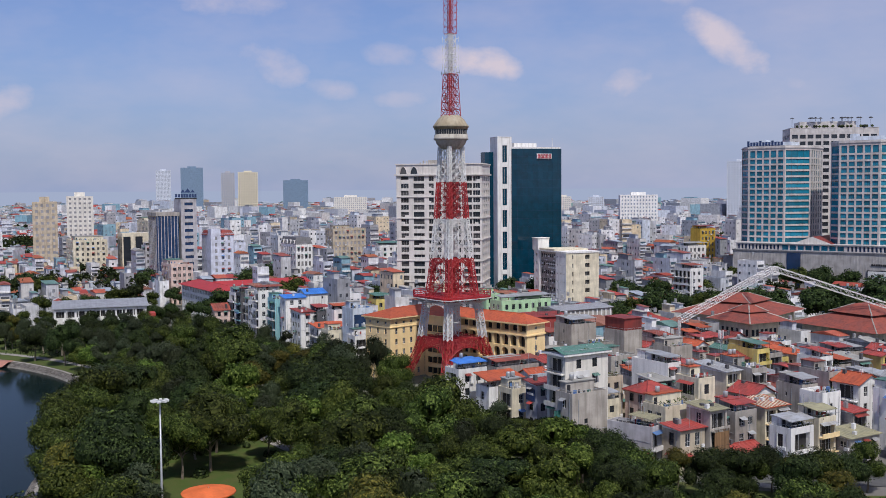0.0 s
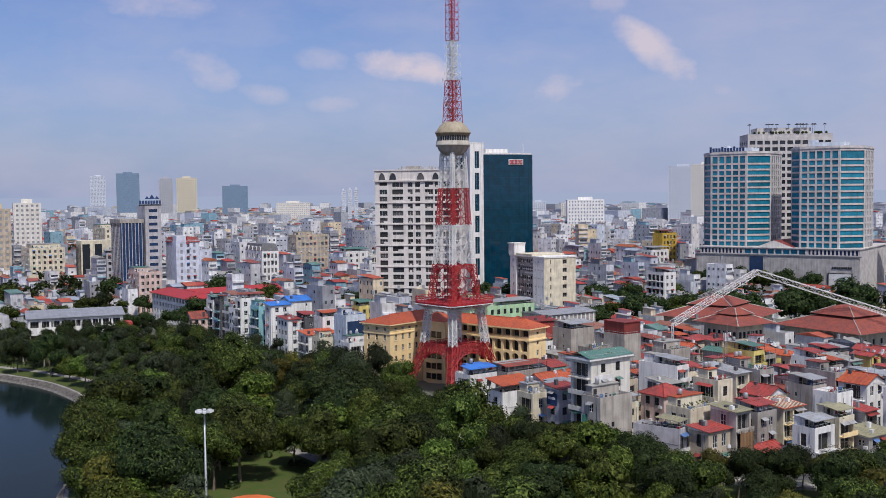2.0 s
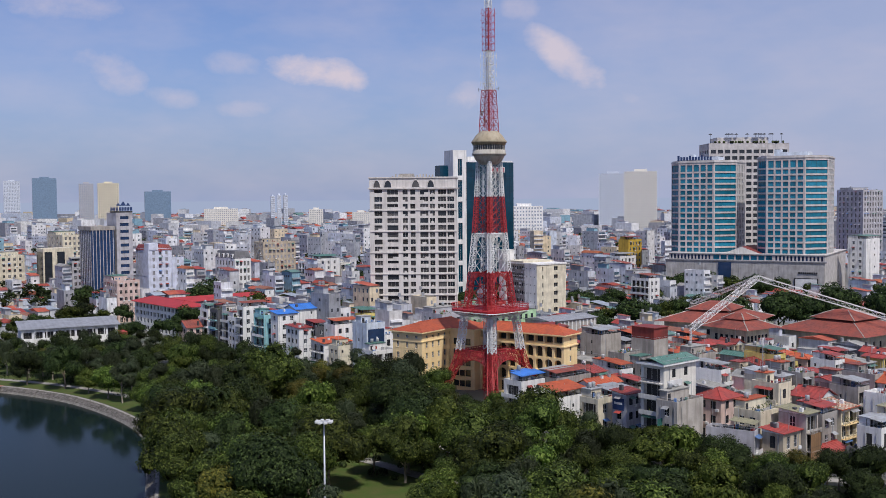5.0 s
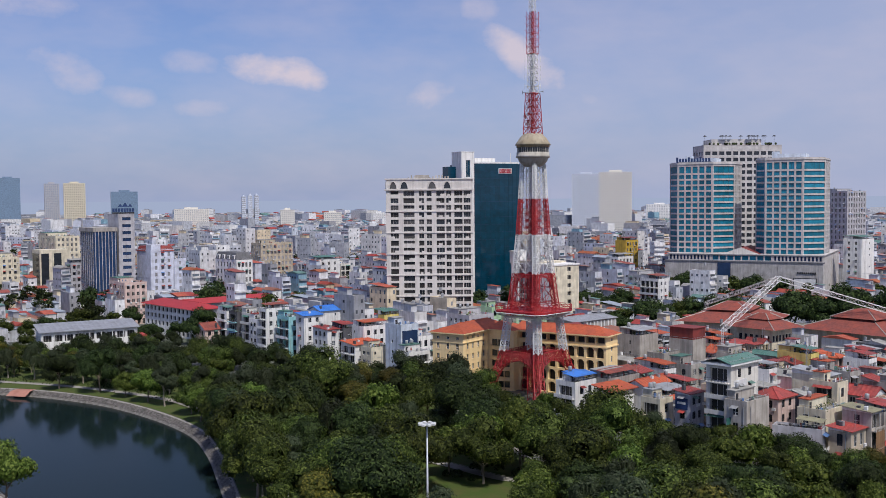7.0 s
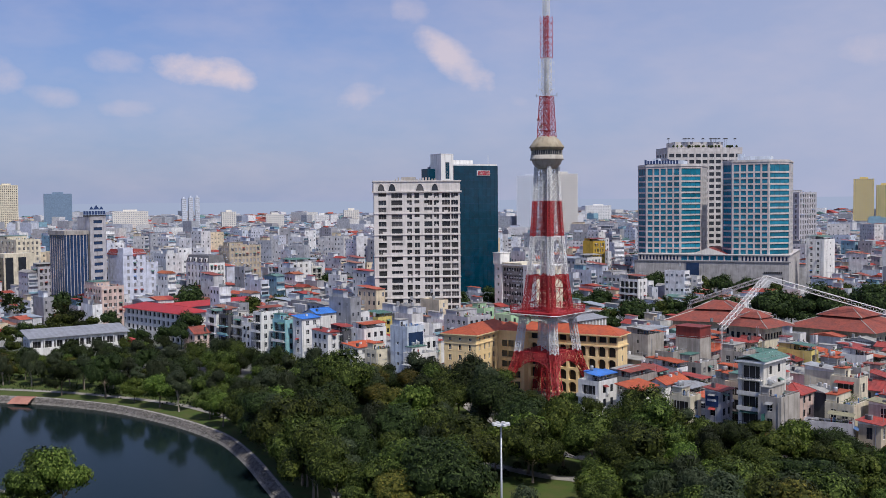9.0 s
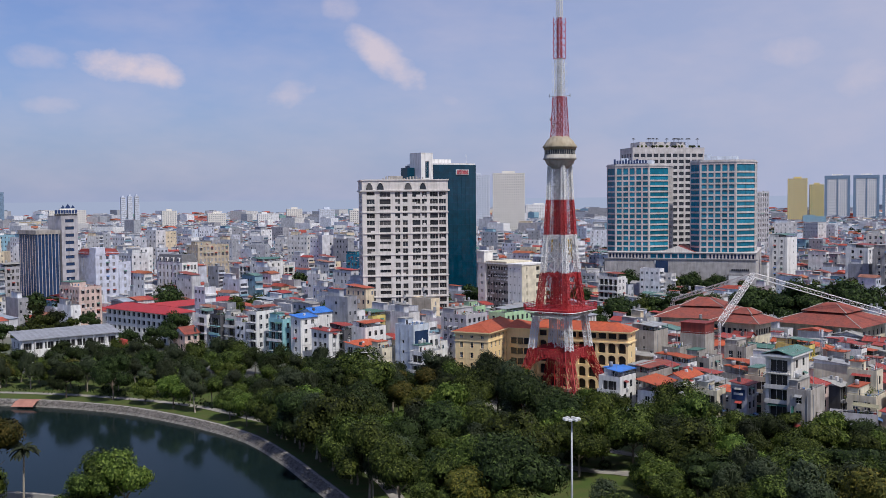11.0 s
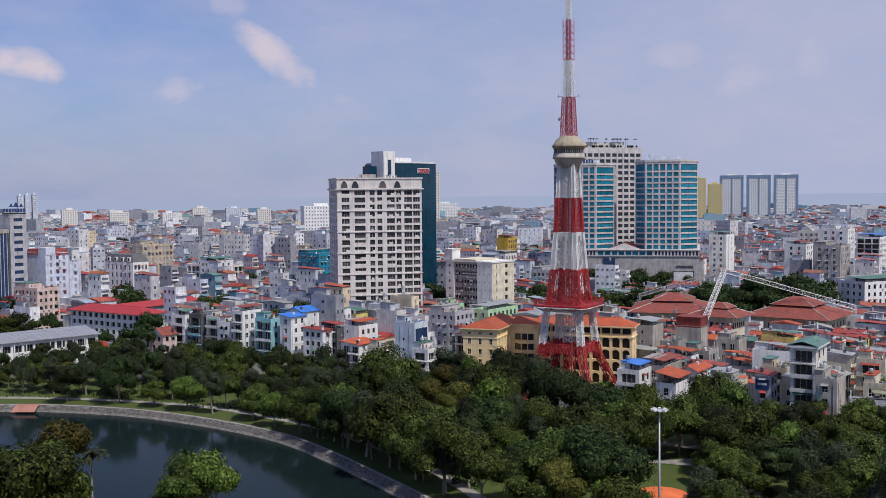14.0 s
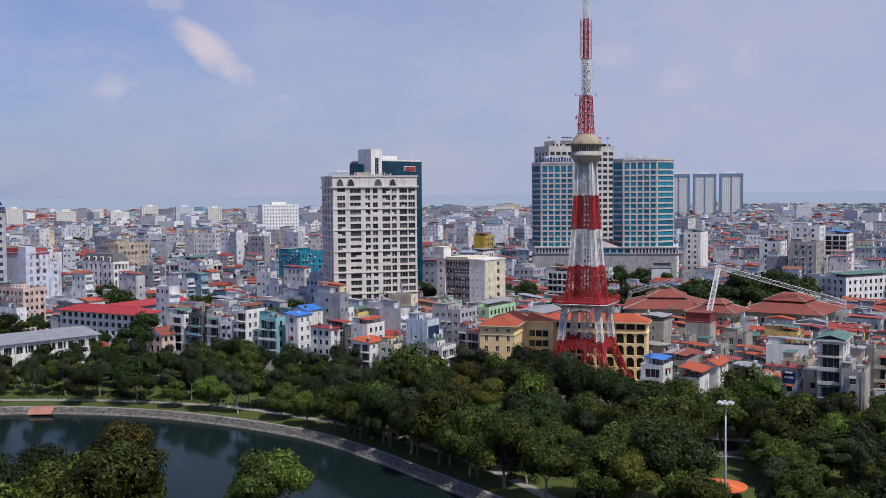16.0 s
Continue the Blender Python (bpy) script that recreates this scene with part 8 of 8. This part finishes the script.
def plain_house(x, y, r, b, a, h, kind, win):
    c, s = math.cos(radians(r)), math.sin(radians(r))

    def w(u, v, z):
        return (x + c * u - s * v, y + s * u + c * v, z)
    n = len(walls.v)
    walls.v += [w(0, 0, 0), w(b, 0, 0), w(b, a, 0), w(0, a, 0), w(0, 0, h), w(b, 0, h), w(b, a, h), w(0, a, h)]
    for f in ((0, 1, 5, 4), (1, 2, 6, 5), (2, 3, 7, 6), (3, 0, 4, 7)):
        walls.f.append(tuple(n + i for i in f))
    if kind == 0:
        m = len(slabs.v)
        slabs.v += [w(0.2, 0.2, h - 0.5), w(b - 0.2, 0.2, h - 0.5), w(b - 0.2, a - 0.2, h - 0.5), w(0.2, a - 0.2, h - 0.5)]
        slabs.f.append((m, m + 1, m + 2, m + 3))
        if crnd.random() < 0.6:
            u0, v0, ww, dd = crnd.uniform(0, b * 0.5), a * 0.45, b * 0.45, a * 0.5
            n = len(walls.v)
            z0, z1 = h - 0.6, h + 2.4
            walls.v += [w(u0, v0, z0), w(u0 + ww, v0, z0), w(u0 + ww, v0 + dd, z0), w(u0, v0 + dd, z0), w(u0, v0, z1), w(u0 + ww, v0, z1), w(u0 + ww, v0 + dd, z1), w(u0, v0 + dd, z1)]
            for f in ((0, 1, 5, 4), (1, 2, 6, 5), (2, 3, 7, 6), (3, 0, 4, 7)):
                walls.f.append(tuple(n + i for i in f))
            tgt = roofs if crnd.random() < 0.5 else slabs
            m = len(tgt.v)
            tgt.v += [w(u0 - 0.3, v0 - 0.5, z1), w(u0 + ww + 0.3, v0 - 0.5, z1), w(u0 + ww + 0.3, v0 + dd + 0.3, z1 + 0.3), w(u0 - 0.3, v0 + dd + 0.3, z1 + 0.3)]
            tgt.f.append((m, m + 1, m + 2, m + 3))
    else:
        rise = min(a, b) * crnd.uniform(0.16, 0.3)
        m, o = len(roofs.v), 0.4
        if kind == 1:
            roofs.v += [w(-o, -o, h), w(b + o, -o, h), w(b + o, a + o, h), w(-o, a + o, h), w(-o, a / 2, h + rise), w(b + o, a / 2, h + rise)]
            fs = ((0, 1, 5, 4), (2, 3, 4, 5), (1, 2, 5), (3, 0, 4))
        elif kind == 2:
            roofs.v += [w(-o, -o, h), w(b + o, -o, h), w(b + o, a + o, h), w(-o, a + o, h), w(b / 2, -o, h + rise), w(b / 2, a + o, h + rise)]
            fs = ((0, 4, 5, 3), (4, 1, 2, 5), (0, 1, 4), (2, 3, 5))
        else:
            roofs.v += [w(-o, -o, h + 0.2), w(b + o, -o, h + 0.2), w(b + o, a + o, h + rise), w(-o, a + o, h + rise)]
            fs = ((0, 1, 2, 3),)
        for f in fs:
            roofs.f.append(tuple(m + i for i in f))
    if kind == 0 and win and crnd.random() < 0.55:
        for i in range(crnd.choice((1, 2, 3))):
            u0, v0 = crnd.uniform(0.6, b - 0.6), crnd.uniform(0.6, a - 0.6)
            px, py, pz = w(u0, v0, h + crnd.choice((0.0, 2.5)))
            tanks.prism([(px + 0.6 * math.cos(k_ * 1.257), py + 0.6 * math.sin(k_ * 1.257)) for k_ in range(5)], pz, pz + 1.5, bottom=False)
    if win:
        fl = max(1, int(h / 3.4))
        st = h / fl
        for face in (0, 1):
            L = b if face == 0 else a
            long_side = L > 1.5 * (a if face == 0 else b)
            cnt = max(1, int(L / (win * crnd.uniform(0.8, 1.4))))
            if long_side and h < 18 and crnd.random() < 0.6:
                continue
            ww, wh = min(crnd.uniform(0.7, 1.3), L / cnt * 0.5), crnd.uniform(0.9, 1.6)
            ledge = crnd.random() < 0.4 and not long_side
            if ledge:
                cnt, ww = 1, L * 0.78
            for i in range(fl):
                if i == 0 and fl > 2:
                    continue
                if ledge:
                    n = len(walls.v)
                    z0, z1, o = i * st - 0.1, i * st + 0.75, 0.8
                    for dz in (z0, z1):
                        for e, k_ in ((0.1, 0.0), (L - 0.1, 0.0), (L - 0.1, o), (0.1, o)):
                            walls.v.append(w(e, -k_, dz) if face == 0 else w(-k_, e, dz))
                    for f in ((3, 2, 6, 7), (2, 1, 5, 6), (0, 3, 7, 4), (4, 7, 6, 5)):
                        walls.f.append(tuple(n + q_ for q_ in f))
                for jn in range(cnt):
                    if crnd.random() < 0.34:
                        continue
                    e = L * (jn + 0.5) / cnt
                    z0 = i * st + 0.8
                    z1 = z0 + wh
                    m = len(holes_k.v)
                    for dz in (z0, z1):
                        for de in (-ww / 2, ww / 2):
                            for k_ in (0.0, 0.07):
                                holes_k.v.append(w(e + de, -k_, dz) if face == 0 else w(-k_, e + de, dz))
                    holes_k.f.append((m + 1, m + 3, m + 7, m + 5))
                    holes_k.f.append((m + 4, m + 5, m + 7, m + 6))


for d, x, y in spots[NEAR:]:
    tall_ = crnd.random()
    h = crnd.uniform(7, 14) if tall_ < 0.86 else crnd.uniform(14, 24)
    low = 0.62 if x < -60 and y < 600 else 1.0
    if math.hypot(x - 175, y - 320) < 120:
        h = min(h, 9.0)
    plain_house(x, y, 20 + crnd.uniform(-5, 5), crnd.uniform(4.4, 5.6), crnd.uniform(8, 14), h * low, crnd.choice((0, 0, 0, 0, 1, 2, 3, 3)), 2.4)


def band(r0, r1, cell, size, tall_share, win):
    n = int((r1 - r0) / cell) + 1
    for i in range(n):
        rr = r0 + i * cell
        m = int(rr * radians(86) / cell)
        for j in range(m):
            az = radians(-22 + 86 * (j + crnd.uniform(0, 1)) / m)
            q_ = rr + crnd.uniform(-0.4, 0.4) * cell
            x, y = -60 + q_ * math.sin(az), q_ * math.cos(az)
            if y < 660 and -230 < x < 540:
                continue
            if not free(x, y, size * 0.8) or math.hypot((x + 205) / 45, (y - 985) / 95) < 1:
                continue
            if noise.noise((x / 160, y / 160, 3.1)) > 0.42:
                continue
            t = crnd.random() * (2.2 if az > radians(36) and rr > 700 else 1.0)
            f = noise.noise((x / 300, y / 300, 9.7))
            h = crnd.uniform(6, 13.5) if t > tall_share else crnd.uniform(15, 30) * (1.0 + 0.4 * f)
            s = size * crnd.uniform(0.75, 1.3) * (1.0 if t > tall_share else 1.5)
            plain_house(x, y, crnd.choice((20, 20, -15, 40)) + crnd.uniform(-6, 6), s * crnd.uniform(0.5, 0.9), s * 1.25, h, crnd.choice((0, 0, 0, 1, 2, 3) if cell < 20 else (0, 0, 0, 0, 0, 0, 0, 0, 0, 1)) if t > tall_share else 0, win)


band(380, 900, 9.0, 7.2, 0.07, 2.6)
band(900, 1400, 13.0, 10.0, 0.06, 3.4)
band(1400, 2500, 22.0, 16.0, 0.04, 0)
band(2500, 4300, 46.0, 30.0, 0.03, 0)
walls.m, roofs.m, slabs.m, holes_k.m = [0] * len(walls.f), [0] * len(roofs.f), [0] * len(slabs.f), [0] * len(holes_k.f)
# wall palette lightened and blued, so it carries some of the distance haze
CITYWALL = material("town_walls", (0.6, 0.6, 0.6), 0.85, island=[(0.80, 0.80, 0.82), (0.46, 0.48, 0.53), (0.74, 0.73, 0.72), (0.60, 0.62, 0.68), (0.84, 0.84, 0.85), (0.40, 0.40, 0.43), (0.64, 0.70, 0.80), (0.76, 0.64, 0.46), (0.60, 0.61, 0.64), (0.26, 0.44, 0.54), (0.86, 0.86, 0.88), (0.58, 0.61, 0.70), (0.74, 0.75, 0.80), (0.30, 0.31, 0.34), (0.66, 0.66, 0.68), (0.78, 0.78, 0.78)], vary=0.12, stain=0.4)
CITYROOF = material("town_roofs", (0.4, 0.1, 0.07), 0.75, island=[(0.40, 0.075, 0.05), (0.42, 0.13, 0.06), (0.32, 0.09, 0.07), (0.34, 0.33, 0.32), (0.38, 0.06, 0.05), (0.30, 0.13, 0.09), (0.12, 0.22, 0.20), (0.42, 0.10, 0.06), (0.30, 0.34, 0.40)], vary=0.15, stain=0.3)
CITYSLAB = material("town_roof_slabs", (0.3, 0.3, 0.29), 0.9, island=[(0.30, 0.29, 0.28), (0.38, 0.37, 0.35), (0.22, 0.22, 0.22), (0.42, 0.41, 0.40), (0.26, 0.30, 0.32)], vary=0.15)
# bluish window greys include sky reflection and haze in the colour itself
CITYHOLE = material("town_windows", (0.04, 0.04, 0.045), 0.25, island=[(0.05, 0.055, 0.07), (0.10, 0.11, 0.13), (0.06, 0.065, 0.08), (0.16, 0.19, 0.23), (0.07, 0.075, 0.085), (0.24, 0.25, 0.27), (0.06, 0.10, 0.13)], vary=0.2, bump=0)
for nm, kk, mt, lab in (("house_walls", walls, CITYWALL, "packed walls of the town's many small houses"), ("house_roofs", roofs, CITYROOF, "red, grey and green roofs of the packed town"), ("house_terraces", slabs, CITYSLAB, "flat concrete roof terraces of the packed town"), ("house_windows", holes_k, CITYHOLE, "small dark windows of the packed town"), ("roof_tanks", tanks, STEEL, "small steel water tanks on the terraces")):
    tagged(part(nm, kk, [mt], None, lab, kind="stuff"), category="town")

# clumps of trees between the far houses
k = Mesh()
r = random.Random(58)
spots2 = [(-205 + r.gauss(0, 22), 985 + r.gauss(0, 46), r.uniform(1.1, 1.7)) for i in range(80)]
for i in range(330):
    az, q_ = radians(r.uniform(-20, 62)), r.uniform(430, 1500)
    x, y = -60 + q_ * math.sin(az), q_ * math.cos(az)
    if free(x, y, 4.0):
        for j in range(r.choice((1, 1, 2, 4))):
            spots2.append((x + r.gauss(0, 5), y + r.gauss(0, 5), r.uniform(1.0, 1.6)))
for x, y, s in spots2:
    for i in range(6):
        c0 = Vector((x + r.gauss(0, 1.9 * s), y + r.gauss(0, 1.9 * s), s * r.uniform(4.5, 8.5)))
        for j in range(34):
            d = Vector((r.gauss(0, 1), r.gauss(0, 1), r.gauss(0.2, 0.8))).normalized()
            c = c0 + d * s * r.uniform(0.7, 2.0)
            t = Vector((r.gauss(0, 1), r.gauss(0, 1), r.gauss(0, 0.6))).normalized() * s * r.uniform(0.6, 1.1)
            b = (d.cross(t) + d.orthogonal() * 0.2).normalized() * s * r.uniform(0.5, 0.9)
            k.face([tuple(c - t), tuple(c + b), tuple(c + t)])
    k.bar((x, y, 0), (x, y, 5 * s), 0.25 * s)
tagged(part("distant_trees", k, [LEAFDARK], None, "dark tree clumps scattered between the far houses", kind="stuff"), category="trees")

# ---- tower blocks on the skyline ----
# PALE and PALEGLASS have the distance haze mixed into their colours
PALE = material("haze_paled_cladding", (0.62, 0.66, 0.74), 0.8)
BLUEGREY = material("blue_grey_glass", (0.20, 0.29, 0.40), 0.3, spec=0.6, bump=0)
PALEGLASS = material("haze_paled_glass", (0.30, 0.35, 0.43), 0.2, spec=0.6, bump=0)
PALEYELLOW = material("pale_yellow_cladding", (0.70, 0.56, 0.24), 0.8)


def far_block(x, y, w, d, h, deg, mat, label, floors, bays, glass=None):
    ob = thing("tower_block", x, y, 0, deg, label, "tower block", "skyline blocks")
    k = Mesh()
    st = h / floors
    hs = k.facade((0, 0), (1, 0), w, 0, h, spaced(w, bays, w / bays * 0.44), [(i * st + st * 0.34, i * st + st * 0.8) for i in range(floors)], 0.12)
    k.facade((0, d), (0, -1), d, 0, h)
    k.facade((w, 0), (0, 1), d, 0, h)
    k.facade((w, d), (-1, 0), w, 0, h)
    k.box(0, 0, h - 0.1, w, d, h + 0.6)
    k.box(w * 0.3, d * 0.3, h + 0.6, w * 0.7, d * 0.7, h + 4)
    part("wall", k, mat, ob)
    q_ = Mesh()
    for px, py, z, ww, hh, dg in hs:
        q_.face([(px - ww / 2, py, z), (px + ww / 2, py, z), (px + ww / 2, py, z + hh), (px - ww / 2, py, z + hh)])
    part("window_panes", q_, glass or GLASS, ob, kind="stuff")
    return ob


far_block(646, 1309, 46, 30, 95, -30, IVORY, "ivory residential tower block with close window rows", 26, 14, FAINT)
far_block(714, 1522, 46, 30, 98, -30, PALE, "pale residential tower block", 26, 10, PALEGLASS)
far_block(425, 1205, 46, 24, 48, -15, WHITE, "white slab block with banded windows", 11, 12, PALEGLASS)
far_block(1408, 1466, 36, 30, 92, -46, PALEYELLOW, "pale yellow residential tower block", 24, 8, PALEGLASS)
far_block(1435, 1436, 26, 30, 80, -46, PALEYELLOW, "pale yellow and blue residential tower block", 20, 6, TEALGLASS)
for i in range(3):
    fb = far_block(1746 + i * 38, 1674 - i * 47.5, 54, 30, 104, -51, WHITE, "white residential slab with blue-grey strips for recess shade", 30, 12, PALEGLASS)
    # boxes set proud of the wall, coloured as the shade of deep recesses
    for x0, x1 in ((-0.2, 6.0), (26.0, 29.0), (48.5, 54.2)):
        k = Mesh()
        k.box(x0, -0.5, 0, x1, 0.3, 103)
        part("recess_band", k, BLUEGREY, fb, "blue-grey band")
    k = Mesh()
    k.box(-0.3, -0.6, 97, 54.3, 0.2, 104.5)
    part("top_storey", k, BLUEGREY, fb, "blue-grey top storeys")
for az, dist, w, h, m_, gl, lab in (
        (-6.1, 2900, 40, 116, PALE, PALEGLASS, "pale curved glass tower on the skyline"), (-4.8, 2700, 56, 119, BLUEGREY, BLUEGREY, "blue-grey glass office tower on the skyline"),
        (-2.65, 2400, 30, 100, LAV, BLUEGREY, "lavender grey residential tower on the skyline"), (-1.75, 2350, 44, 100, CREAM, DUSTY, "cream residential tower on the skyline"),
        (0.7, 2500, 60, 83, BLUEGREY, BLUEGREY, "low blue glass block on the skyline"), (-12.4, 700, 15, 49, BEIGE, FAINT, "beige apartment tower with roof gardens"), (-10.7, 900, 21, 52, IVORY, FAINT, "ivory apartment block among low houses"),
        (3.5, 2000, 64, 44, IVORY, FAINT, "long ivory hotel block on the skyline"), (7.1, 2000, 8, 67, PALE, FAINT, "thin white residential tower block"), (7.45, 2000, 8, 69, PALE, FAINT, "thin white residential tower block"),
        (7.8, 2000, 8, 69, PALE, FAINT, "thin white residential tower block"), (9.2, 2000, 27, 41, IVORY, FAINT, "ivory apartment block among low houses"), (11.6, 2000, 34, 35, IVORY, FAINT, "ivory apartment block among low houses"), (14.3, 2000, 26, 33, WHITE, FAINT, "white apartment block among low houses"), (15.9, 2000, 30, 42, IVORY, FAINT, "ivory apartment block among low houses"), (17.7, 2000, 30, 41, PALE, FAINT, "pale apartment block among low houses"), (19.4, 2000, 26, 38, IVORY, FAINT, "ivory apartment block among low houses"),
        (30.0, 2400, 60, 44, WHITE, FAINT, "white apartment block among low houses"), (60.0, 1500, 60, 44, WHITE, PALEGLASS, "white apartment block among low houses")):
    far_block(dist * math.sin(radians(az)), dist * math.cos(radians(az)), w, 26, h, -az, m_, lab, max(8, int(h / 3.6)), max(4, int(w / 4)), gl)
